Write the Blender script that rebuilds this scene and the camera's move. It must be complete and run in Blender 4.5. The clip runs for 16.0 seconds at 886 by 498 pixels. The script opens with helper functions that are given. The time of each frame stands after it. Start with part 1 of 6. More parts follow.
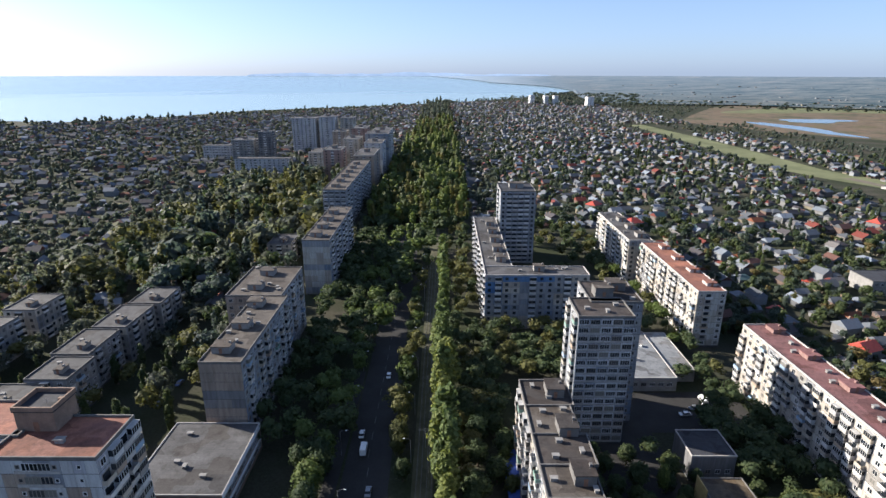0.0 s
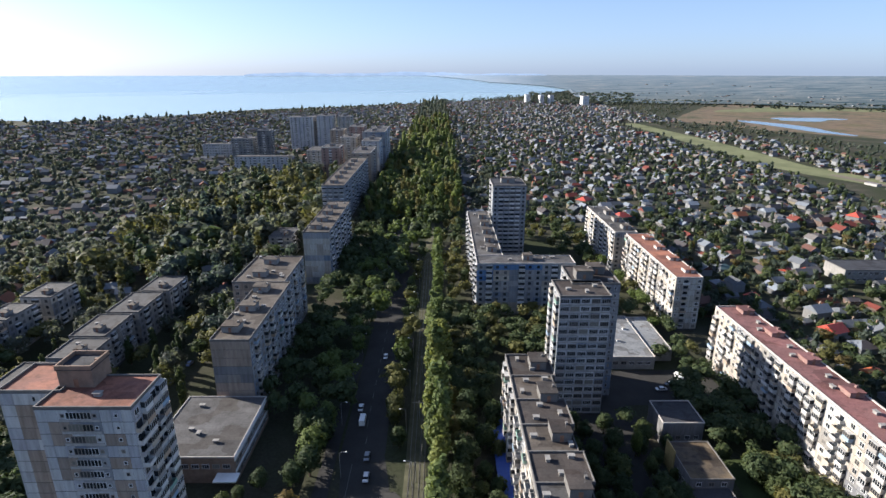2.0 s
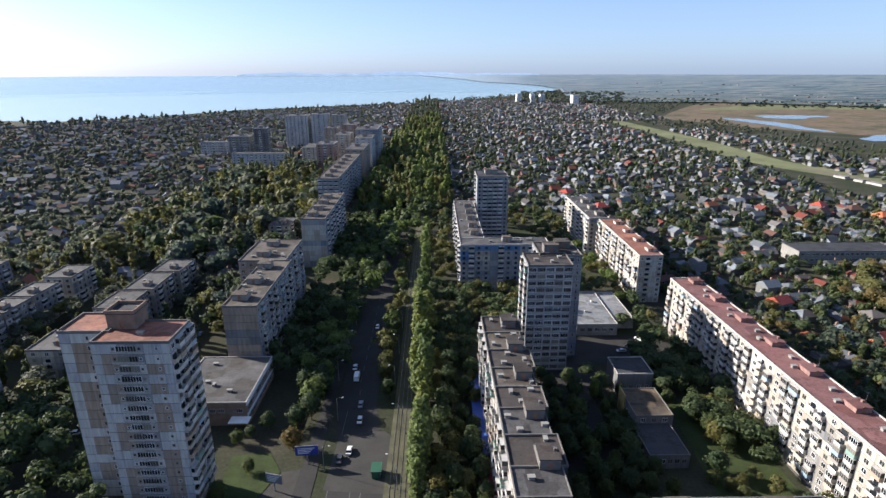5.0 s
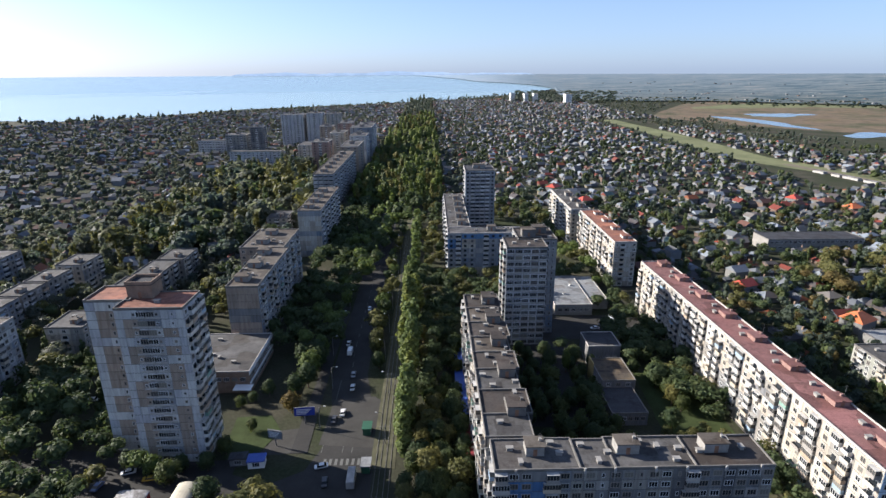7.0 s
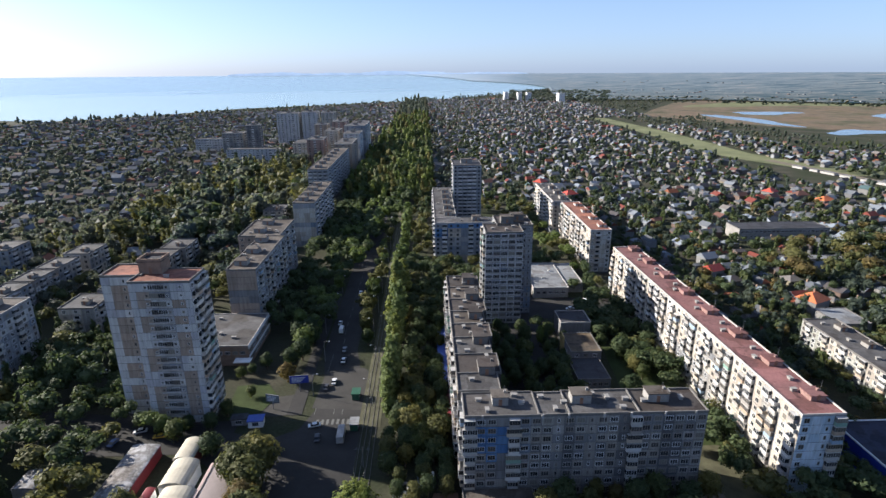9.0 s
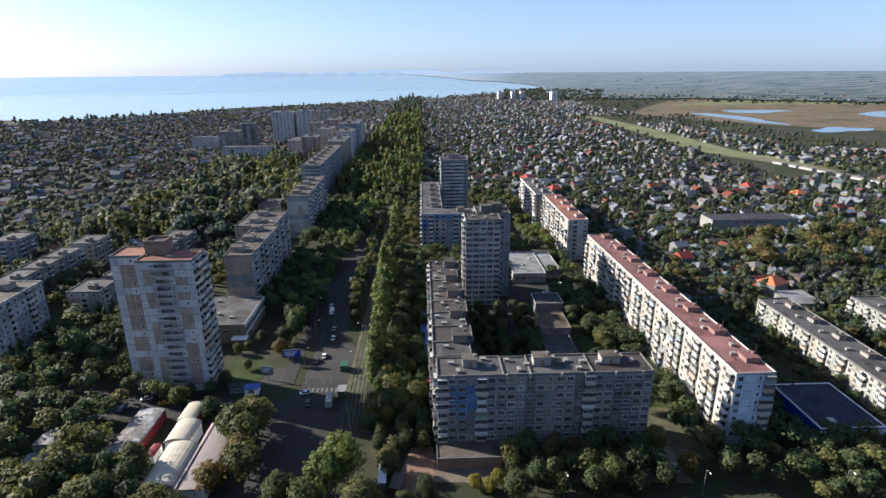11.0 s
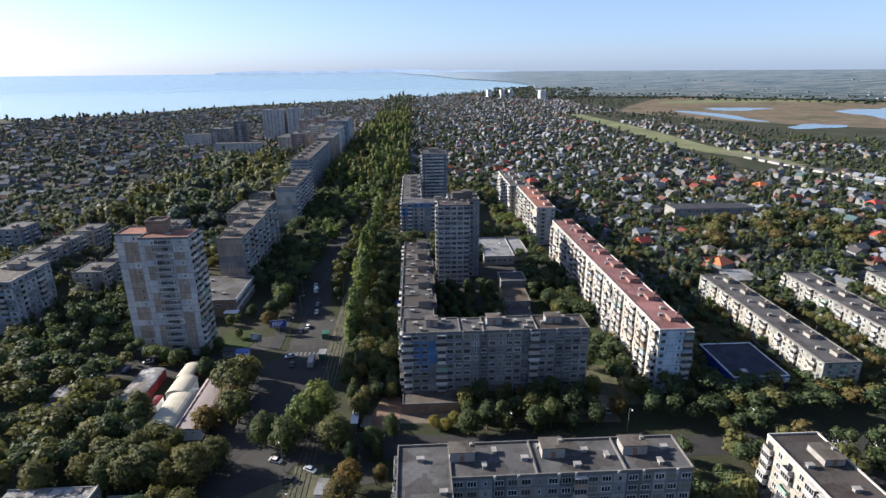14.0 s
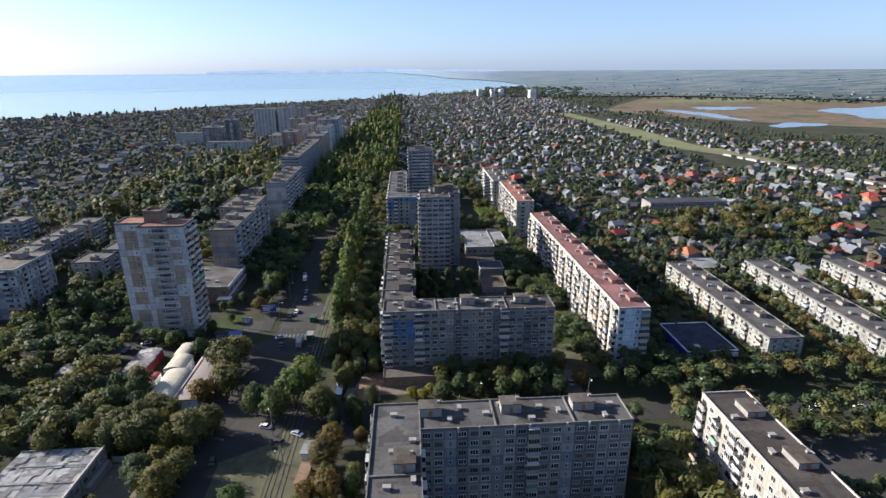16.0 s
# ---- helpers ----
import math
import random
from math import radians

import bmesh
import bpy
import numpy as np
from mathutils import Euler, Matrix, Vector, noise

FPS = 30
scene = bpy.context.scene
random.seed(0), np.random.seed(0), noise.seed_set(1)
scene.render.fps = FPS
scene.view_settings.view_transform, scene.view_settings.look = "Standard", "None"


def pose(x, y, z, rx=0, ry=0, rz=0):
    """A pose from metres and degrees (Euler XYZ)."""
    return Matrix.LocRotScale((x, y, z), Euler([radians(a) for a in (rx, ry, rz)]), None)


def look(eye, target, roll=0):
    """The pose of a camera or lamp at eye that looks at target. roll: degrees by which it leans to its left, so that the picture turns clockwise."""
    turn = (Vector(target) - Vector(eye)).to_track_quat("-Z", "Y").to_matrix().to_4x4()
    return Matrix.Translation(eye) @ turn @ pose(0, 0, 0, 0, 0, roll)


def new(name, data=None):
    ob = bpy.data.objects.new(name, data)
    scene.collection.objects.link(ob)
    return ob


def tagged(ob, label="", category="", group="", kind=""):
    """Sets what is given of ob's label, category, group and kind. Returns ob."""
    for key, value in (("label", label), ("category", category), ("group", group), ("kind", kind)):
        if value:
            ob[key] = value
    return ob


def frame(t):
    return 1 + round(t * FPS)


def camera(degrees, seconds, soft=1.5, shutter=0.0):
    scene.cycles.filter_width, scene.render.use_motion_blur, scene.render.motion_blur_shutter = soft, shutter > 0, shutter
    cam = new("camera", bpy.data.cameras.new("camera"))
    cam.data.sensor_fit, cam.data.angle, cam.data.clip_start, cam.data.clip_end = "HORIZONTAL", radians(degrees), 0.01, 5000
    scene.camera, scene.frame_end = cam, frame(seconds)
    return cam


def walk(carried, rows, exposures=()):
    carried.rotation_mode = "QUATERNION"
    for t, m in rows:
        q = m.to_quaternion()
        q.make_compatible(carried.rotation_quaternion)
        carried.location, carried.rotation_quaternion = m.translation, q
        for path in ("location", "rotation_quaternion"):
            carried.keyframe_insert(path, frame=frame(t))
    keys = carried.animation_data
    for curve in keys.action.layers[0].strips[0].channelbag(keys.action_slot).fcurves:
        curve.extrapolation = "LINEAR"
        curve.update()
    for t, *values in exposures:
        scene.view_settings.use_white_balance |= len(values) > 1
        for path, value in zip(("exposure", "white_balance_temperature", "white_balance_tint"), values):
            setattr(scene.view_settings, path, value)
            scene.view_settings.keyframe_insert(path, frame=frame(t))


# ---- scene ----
cam = camera(78.19, 16.0)
PATH = [
    (0, 0.0, 0.0, 118.597, -17.964, -0.111, 0.051),
    (1, 0.751, -7.317, 118.67, -17.994, -0.092, -0.089),
    (2, 1.67, -15.599, 118.639, -18.011, -0.056, -0.264),
    (3, 2.804, -24.629, 118.529, -18.019, -0.007, -0.463),
    (4, 4.189, -34.217, 118.363, -18.024, 0.05, -0.673),
    (5, 5.846, -44.189, 118.162, -18.029, 0.111, -0.887),
    (6, 7.784, -54.396, 117.945, -18.037, 0.172, -1.099),
    (7, 10.0, -64.711, 117.727, -18.05, 0.232, -1.306),
    (8, 12.478, -75.024, 117.523, -18.069, 0.286, -1.506),
    (9, 15.19, -85.252, 117.343, -18.095, 0.333, -1.702),
    (10, 18.094, -95.33, 117.196, -18.128, 0.372, -1.897),
    (11, 21.137, -105.217, 117.088, -18.166, 0.4, -2.1),
    (12, 24.253, -114.89, 117.022, -18.207, 0.418, -2.318),
    (13, 27.361, -124.35, 117.0, -18.249, 0.424, -2.564),
    (14, 30.371, -133.62, 117.021, -18.287, 0.419, -2.852),
    (15, 33.178, -142.744, 117.081, -18.318, 0.404, -3.2),
    (16, 35.665, -151.786, 117.173, -18.336, 0.379, -3.626),
]
walk(cam, [(t, pose(x, y, z, 90 + tilt, 0, turn) @ pose(0, 0, 0, 0, 0, -lean)) for t, x, y, z, tilt, lean, turn in PATH], [(0, 1.4, 5560, 13), (16, 1.4, 5560, 13)])

# ---------------------------------------------------------------- world and light
SUN_FROM = Vector((-0.90, 0.345, 0.432)).normalized()
SUN_EL = math.asin(SUN_FROM.z)
SUN_AZ = math.atan2(SUN_FROM.x, SUN_FROM.y)
world = bpy.data.worlds.new("world")
scene.world = world
world.use_nodes = True
wn = world.node_tree.nodes
sky = wn.new("ShaderNodeTexSky")
sky.sky_type = "NISHITA"
sky.sun_disc = False
sky.sun_elevation = SUN_EL
sky.sun_rotation = SUN_AZ
sky.altitude = 60
sky.air_density = 0.75
sky.dust_density = 1.1
sky.ozone_density = 3.0
wn["Background"].inputs["Strength"].default_value = 0.053
veil = wn.new("ShaderNodeMix")   # thin summer haze over the clear sky
veil.data_type = "RGBA"
dome = wn.new("ShaderNodeTexCoord")
height = wn.new("ShaderNodeSeparateXYZ")
haze = wn.new("ShaderNodeMapRange")   # the haze lies low and thins out upwards
haze.inputs["From Max"].default_value = 0.30
haze.inputs["To Min"].default_value = 0.27
haze.inputs["To Max"].default_value = 0.12
world.node_tree.links.new(dome.outputs["Generated"], height.inputs[0])
world.node_tree.links.new(height.outputs["Z"], haze.inputs["Value"])
world.node_tree.links.new(haze.outputs["Result"], veil.inputs[0])
veil.inputs[7].default_value = (8.1, 9.3, 11.2, 1)
world.node_tree.links.new(sky.outputs[0], veil.inputs[6])
world.node_tree.links.new(veil.outputs[2], wn["Background"].inputs["Color"])
sun_data = bpy.data.lights.new("sun", "SUN")
sun_data.energy = 5.0
sun_data.angle = radians(0.6)
sun_data.color = (1.0, 0.855, 0.64)
sun_ob = new("sun", sun_data)
sun_ob.matrix_world = look((-900, 345, 432), (0, 0, 0))


# ---------------------------------------------------------------- materials
def link(m, a, b):
    m.node_tree.links.new(a, b)


def nodes_of(name, rough=0.8, metal=0.0, spec=0.4):
    m = bpy.data.materials.new(name)
    m.use_nodes = True
    b = m.node_tree.nodes["Principled BSDF"]
    b.inputs["Roughness"].default_value = rough
    b.inputs["Metallic"].default_value = metal
    b.inputs["Specular IOR Level"].default_value = spec
    return m, m.node_tree.nodes, b


def noise_at(m, scale, detail=3, rough=0.55, coord="Object"):
    n = m.node_tree.nodes
    tc = n.new("ShaderNodeTexCoord")
    t = n.new("ShaderNodeTexNoise")
    t.inputs["Scale"].default_value = scale
    t.inputs["Detail"].default_value = detail
    t.inputs["Roughness"].default_value = rough
    if coord == "World":
        g = n.new("ShaderNodeNewGeometry")
        link(m, g.outputs["Position"], t.inputs["Vector"])
    else:
        link(m, tc.outputs["Object"], t.inputs["Vector"])
    return t.outputs["Fac"]


def ramp(m, fac, stops, hard=False):
    r = m.node_tree.nodes.new("ShaderNodeValToRGB")
    if hard:
        r.color_ramp.interpolation = "CONSTANT"
    el = r.color_ramp.elements
    while len(el) < len(stops):
        el.new(0.5)
    for e, (p, c) in zip(el, stops):
        e.position = p
        e.color = (*c, 1)
    link(m, fac, r.inputs["Fac"])
    return r.outputs["Color"]


def mix(m, a, b, fac, mode="MIX"):
    x = m.node_tree.nodes.new("ShaderNodeMix")
    x.data_type = "RGBA"
    x.blend_type = mode
    for socket, v in ((x.inputs[6], a), (x.inputs[7], b), (x.inputs[0], fac)):
        if isinstance(v, (int, float)):
            socket.default_value = v
        elif isinstance(v, tuple):
            socket.default_value = (*v, 1)
        else:
            link(m, v, socket)
    return x.outputs[2]


def bump(m, b, fac, strength=0.3, dist=0.05):
    x = m.node_tree.nodes.new("ShaderNodeBump")
    x.inputs["Strength"].default_value = strength
    x.inputs["Distance"].default_value = dist
    link(m, fac, x.inputs["Height"])
    link(m, x.outputs["Normal"], b.inputs["Normal"])


def island(m):
    return m.node_tree.nodes.new("ShaderNodeNewGeometry").outputs["Random Per Island"]


def per_object(m):
    return m.node_tree.nodes.new("ShaderNodeObjectInfo").outputs["Random"]


def shade(c, k):
    return tuple(min(1.0, v * k) for v in c)


def grainy(name, c, var=0.25, scale=0.6, rough=0.85, fine=4.0, b_strength=0.25, b_dist=0.03, spec=0.3):
    """A plain surface of one colour with stains and grain."""
    m, n, b = nodes_of(name, rough, 0, spec)
    big = ramp(m, noise_at(m, scale, 5, 0.6, "World"), [(0.25, shade(c, 1 - var)), (0.75, shade(c, 1 + var))])
    small = noise_at(m, fine, 3, 0.6, "World")
    col = mix(m, big, ramp(m, small, [(0.3, (0.72, 0.72, 0.72)), (0.7, (1.0, 1.0, 1.0))]), 0.6, "MULTIPLY")
    link(m, col, b.inputs["Base Color"])
    bump(m, b, small, b_strength, b_dist)
    return m


def panels(name, stops):
    """Precast wall panels: each its own tone out of the given ones, streaked and dirty."""
    m, n, b = nodes_of(name, 0.88, 0, 0.25)
    base = ramp(m, island(m), stops, hard=True)
    g = n.new("ShaderNodeNewGeometry")
    mp = n.new("ShaderNodeMapping")
    mp.inputs["Scale"].default_value = (1.3, 1.3, 0.16)
    link(m, g.outputs["Position"], mp.inputs["Vector"])
    t = n.new("ShaderNodeTexNoise")
    t.inputs["Scale"].default_value = 1.0
    t.inputs["Detail"].default_value = 5
    link(m, mp.outputs["Vector"], t.inputs["Vector"])
    streak = ramp(m, t.outputs["Fac"], [(0.3, (0.62, 0.60, 0.58)), (0.62, (1, 1, 1))])
    col = mix(m, base, streak, 0.75, "MULTIPLY")
    fine = noise_at(m, 3.5, 4, 0.7, "World")
    col = mix(m, col, ramp(m, fine, [(0.3, (0.78, 0.78, 0.78)), (0.7, (1.0, 1.0, 1.0))]), 0.7, "MULTIPLY")
    link(m, col, b.inputs["Base Color"])
    bump(m, b, fine, 0.3, 0.03)
    return m


def choice(name, stops, rough=0.7, by="object", grain=2.0, spec=0.3, dirt=0.5):
    """One of several colours, by object or by island, with grain and dirt."""
    m, n, b = nodes_of(name, rough, 0, spec)
    base = ramp(m, per_object(m) if by == "object" else island(m), stops, hard=True)
    f = noise_at(m, grain, 4, 0.65, "World")
    col = mix(m, base, ramp(m, f, [(0.3, (0.6, 0.58, 0.56)), (0.68, (1, 1, 1))]), dirt, "MULTIPLY")
    link(m, col, b.inputs["Base Color"])
    bump(m, b, f, 0.2, 0.03)
    return m


def leafy(name, dark, light, autumn=None, share=0.0, rough=0.65, spec=0.2, through_light=0.42):
    """Foliage: every leaf clump its own green, a few of them turned; light comes through."""
    m, n, b = nodes_of(name, rough, 0, spec)
    tone = ramp(m, island(m), [(0.0, dark), (1.0, light)])
    tree = ramp(m, per_object(m), [(0.0, (0.70, 0.78, 0.80)), (0.5, (1.0, 1.0, 1.0)), (1.0, (1.25, 1.12, 0.85))])
    col = mix(m, tone, tree, 1.0, "MULTIPLY")
    if autumn:
        patch = ramp(m, noise_at(m, 0.35, 2), [(0.52, (0, 0, 0)), (0.68, (share, share, share))])
        col = mix(m, col, autumn, patch)
    link(m, col, b.inputs["Base Color"])
    tr = n.new("ShaderNodeBsdfTranslucent")
    link(m, mix(m, col, (1.0, 0.98, 0.45), 0.45, "MULTIPLY"), tr.inputs["Color"])
    ms = n.new("ShaderNodeMixShader")
    ms.inputs[0].default_value = through_light
    link(m, b.outputs[0], ms.inputs[1])
    link(m, tr.outputs[0], ms.inputs[2])
    link(m, ms.outputs[0], n["Material Output"].inputs["Surface"])
    return m


def roofing(name, c, c2, patches=0.06):
    """Bitumen felt or painted roofing: lapped sheets, patches, stains."""
    m, n, b = nodes_of(name, 0.85, 0, 0.25)
    big = noise_at(m, patches, 5, 0.6, "World")
    col = ramp(m, big, [(0.35, c), (0.5, c2), (0.66, shade(c, 1.25))])
    w = n.new("ShaderNodeTexBrick")
    w.inputs["Color1"].default_value = (1, 1, 1, 1)
    w.inputs["Color2"].default_value = (0.86, 0.86, 0.86, 1)
    w.inputs["Mortar"].default_value = (0.7, 0.7, 0.7, 1)
    w.inputs["Scale"].default_value = 1.0
    w.inputs["Mortar Size"].default_value = 0.03
    w.inputs["Brick Width"].default_value = 6.0
    w.inputs["Row Height"].default_value = 1.0
    g = n.new("ShaderNodeNewGeometry")
    link(m, g.outputs["Position"], w.inputs["Vector"])
    col = mix(m, col, w.outputs["Color"], 0.8, "MULTIPLY")
    v = n.new("ShaderNodeTexVoronoi")   # felt patches laid over leaks
    v.distance = "CHEBYCHEV"
    v.inputs["Scale"].default_value = 0.16
    link(m, g.outputs["Position"], v.inputs["Vector"])
    sep = n.new("ShaderNodeSeparateColor")
    link(m, v.outputs["Color"], sep.inputs[0])
    col = mix(m, col, ramp(m, sep.outputs[0], [(0.0, (1, 1, 1)), (0.58, (0.70, 0.63, 0.57)), (0.74, (1.15, 1.13, 1.1)), (0.88, (0.5, 0.48, 0.48))], True), 0.7, "MULTIPLY")
    f = noise_at(m, 1.6, 5, 0.7, "World")
    col = mix(m, col, ramp(m, f, [(0.3, (0.55, 0.55, 0.55)), (0.65, (1, 1, 1))]), 0.6, "MULTIPLY")
    s = noise_at(m, 0.35, 6, 0.7, "World")
    col = mix(m, col, ramp(m, s, [(0.36, (0.5, 0.47, 0.45)), (0.5, (1, 1, 1)), (0.64, (1, 1, 1)), (0.75, (1.25, 1.23, 1.2))]), 0.7, "MULTIPLY")
    link(m, col, b.inputs["Base Color"])
    bump(m, b, f, 0.3, 0.03)
    return m


GREY_PANELS = [(0.0, (0.230, 0.230, 0.230)), (0.25, (0.265, 0.254, 0.236)), (0.5, (0.207, 0.213, 0.225)), (0.68, (0.288, 0.277, 0.254)),
               (0.84, (0.173, 0.178, 0.190)), (0.93, (0.334, 0.328, 0.317))]
BLUE_PANELS = [(0.0, (0.252, 0.264, 0.283)), (0.3, (0.296, 0.309, 0.327)), (0.55, (0.220, 0.239, 0.270)), (0.75, (0.327, 0.333, 0.340)),
               (0.9, (0.176, 0.214, 0.277))]
CREAM_PANELS = [(0.0, (0.42, 0.385, 0.33)), (0.3, (0.46, 0.43, 0.375)), (0.55, (0.36, 0.325, 0.28)), (0.78, (0.49, 0.47, 0.435)),
                (0.92, (0.37, 0.335, 0.295))]
M_PANEL_GREY = panels("grey_concrete_panels", GREY_PANELS)
M_PANEL_BLUE = panels("blue_grey_concrete_panels", BLUE_PANELS)
M_PANEL_CREAM = panels("cream_concrete_panels", CREAM_PANELS)
M_PANEL_WHITE = panels("pale_concrete_panels", [(0.0, (0.45, 0.46, 0.47)), (0.4, (0.51, 0.52, 0.52)), (0.75, (0.40, 0.41, 0.44))])
M_PANEL_BRIGHT = panels("white_painted_panels", [(0.0, (0.80, 0.80, 0.79)), (0.5, (0.72, 0.73, 0.74))])
M_PANEL_PALE = panels("weathered_pale_panels", [(0.0, (0.31, 0.32, 0.285)), (0.4, (0.36, 0.365, 0.335)), (0.75, (0.27, 0.28, 0.26))])
M_PANEL_SAND = panels("sand_painted_panels", [(0.0, (0.34, 0.315, 0.27)), (0.5, (0.385, 0.355, 0.31)), (0.8, (0.30, 0.28, 0.245))])
M_PANEL_RED = panels("brick_red_panels", [(0.0, (0.30, 0.205, 0.175)), (0.5, (0.34, 0.24, 0.205))])
M_PANEL_TAN = panels("tan_tiled_panels", [(0.0, (0.315, 0.262, 0.215)), (0.4, (0.345, 0.285, 0.232)), (0.75, (0.285, 0.24, 0.20))])
M_PANEL_DARK = panels("dark_concrete_panels", [(0.0, (0.12, 0.125, 0.135)), (0.5, (0.16, 0.16, 0.165)), (0.8, (0.20, 0.20, 0.20))])
M_INSUL_BLUE = panels("blue_painted_panels", [(0.0, (0.085, 0.165, 0.33)), (0.5, (0.12, 0.215, 0.38))])
M_INSUL_PALE = panels("pale_blue_render", [(0.0, (0.46, 0.56, 0.66)), (0.5, (0.56, 0.64, 0.72))])
M_CORE = grainy("concrete", (0.25, 0.24, 0.225))
M_PARAPET = grainy("parapet_concrete", (0.145, 0.138, 0.13), 0.3, 0.4)
M_PARAPET_PALE = grainy("pale_parapet", (0.40, 0.375, 0.35), 0.2, 0.4)
M_ROOF_GREY = roofing("grey_bitumen_roof", (0.098, 0.096, 0.097), (0.078, 0.076, 0.076))
M_ROOF_BROWN = roofing("brown_bitumen_roof", (0.075, 0.064, 0.055), (0.12, 0.105, 0.09))
M_ROOF_FELT = roofing("rusty_brown_felt_roof", (0.070, 0.058, 0.052), (0.056, 0.050, 0.047))
M_ROOF_RED = roofing("maroon_painted_roof", (0.22, 0.105, 0.10), (0.19, 0.10, 0.095))
M_ROOF_RUST = roofing("rust_red_roof", (0.31, 0.135, 0.085), (0.22, 0.105, 0.08))
M_ROOF_OCHRE = roofing("ochre_patched_roof", (0.15, 0.115, 0.07), (0.075, 0.062, 0.05))
M_YELLOW_WALL = grainy("yellow_plaster", (0.42, 0.32, 0.13), 0.2, 0.6)
M_PINK_ROOM = grainy("pinkish_weathered_plaster", (0.24, 0.15, 0.13), 0.3, 0.7)
M_ROOF_DARK = roofing("dark_roof", (0.035, 0.037, 0.045), (0.055, 0.057, 0.065))
M_ROOF_NAVY = roofing("navy_felt_roof", (0.026, 0.030, 0.055), (0.036, 0.040, 0.065))
M_ROOF_PALE = roofing("pale_grey_roof", (0.20, 0.21, 0.22), (0.24, 0.25, 0.26))
M_ROOF_SHEET = roofing("weathered_sheet_roof", (0.42, 0.42, 0.43), (0.20, 0.19, 0.18), 0.25)
M_FRAME = choice("window_frames", [(0.0, (0.62, 0.63, 0.64)), (0.4, (0.42, 0.41, 0.39)), (0.65, (0.26, 0.23, 0.20))], 0.5)
M_BALCONY = choice("balcony_fronts", [(0.0, (0.42, 0.405, 0.38)), (0.2, (0.53, 0.515, 0.49)), (0.36, (0.34, 0.335, 0.335)), (0.5, (0.58, 0.575, 0.56)), (0.6, (0.44, 0.385, 0.31)),
                                      (0.72, (0.28, 0.265, 0.25)), (0.82, (0.36, 0.28, 0.21)), (0.9, (0.27, 0.36, 0.47)), (0.96, (0.20, 0.32, 0.27))], 0.7)
M_JOINT = grainy("sealed_joints", (0.075, 0.072, 0.07))
M_PLASTER = grainy("grey_plaster", (0.34, 0.33, 0.315), 0.25, 0.5)
M_SLAB = grainy("balcony_slab", (0.42, 0.41, 0.39))
M_METAL = grainy("grey_metal", (0.18, 0.18, 0.185), 0.2, 1.0, 0.5, 6, 0.1)
M_WHITE = grainy("white_paint", (0.78, 0.78, 0.77), 0.08, 0.6, 0.5, 5, 0.1)
M_RUST = grainy("rusty_metal", (0.24, 0.13, 0.08), 0.4, 0.8, 0.8)
M_BARK = grainy("bark", (0.13, 0.10, 0.075), 0.35, 1.5, 0.95, 8, 0.5)


def make_glass():
    m, n, b = nodes_of("window_glass", 0.1, 0, 0.22)
    col = ramp(m, per_object(m), [(0.0, (0.015, 0.018, 0.022)), (0.5, (0.03, 0.033, 0.038)), (0.78, (0.07, 0.07, 0.07)), (0.93, (0.17, 0.165, 0.15))], hard=True)
    link(m, col, b.inputs["Base Color"])
    return m


M_GLASS = make_glass()
M_FAR_GLASS = choice("far_window_glass", [(0.0, (0.025, 0.03, 0.035)), (0.5, (0.05, 0.055, 0.06)), (0.8, (0.12, 0.12, 0.12))], 0.12, "island", 2.0, 0.22, 0.2)
M_FAR_BALCONY = choice("far_balcony_fronts", [(0.0, (0.50, 0.49, 0.47)), (0.3, (0.62, 0.61, 0.59)), (0.5, (0.38, 0.39, 0.42)), (0.75, (0.70, 0.70, 0.70))], 0.7, "island")


def make_ground():
    m, n, b = nodes_of("ground_earth_and_grass", 0.95, 0, 0.1)
    a = noise_at(m, 0.022, 6, 0.6, "World")
    col = ramp(m, a, [(0.28, (0.026, 0.035, 0.018)), (0.42, (0.039, 0.046, 0.024)), (0.56, (0.053, 0.053, 0.036)), (0.70, (0.088, 0.078, 0.060)), (0.82, (0.042, 0.048, 0.024))])
    f = noise_at(m, 0.9, 5, 0.7, "World")
    col = mix(m, col, ramp(m, f, [(0.3, (0.5, 0.5, 0.5)), (0.7, (1.1, 1.1, 1.1))]), 0.8, "MULTIPLY")
    link(m, col, b.inputs["Base Color"])
    bump(m, b, f, 0.6, 0.15)
    return m


M_GROUND = make_ground()
M_ASPHALT = grainy("asphalt", (0.032, 0.031, 0.030), 0.35, 0.09, 0.9, 1.2, 0.15)
M_PAVING = grainy("paving", (0.044, 0.042, 0.039), 0.25, 0.15, 0.9, 1.5)
M_DUST = grainy("packed_earth", (0.15, 0.125, 0.095), 0.3, 0.1, 0.95, 1.0)
M_GRASS = grainy("grass", (0.042, 0.056, 0.022), 0.4, 0.12, 0.95, 1.2, 0.5, 0.1, 0.1)
M_MEADOW = grainy("meadow", (0.150, 0.160, 0.085), 0.35, 0.02, 0.95, 0.15, 0.3, 0.2, 0.1)


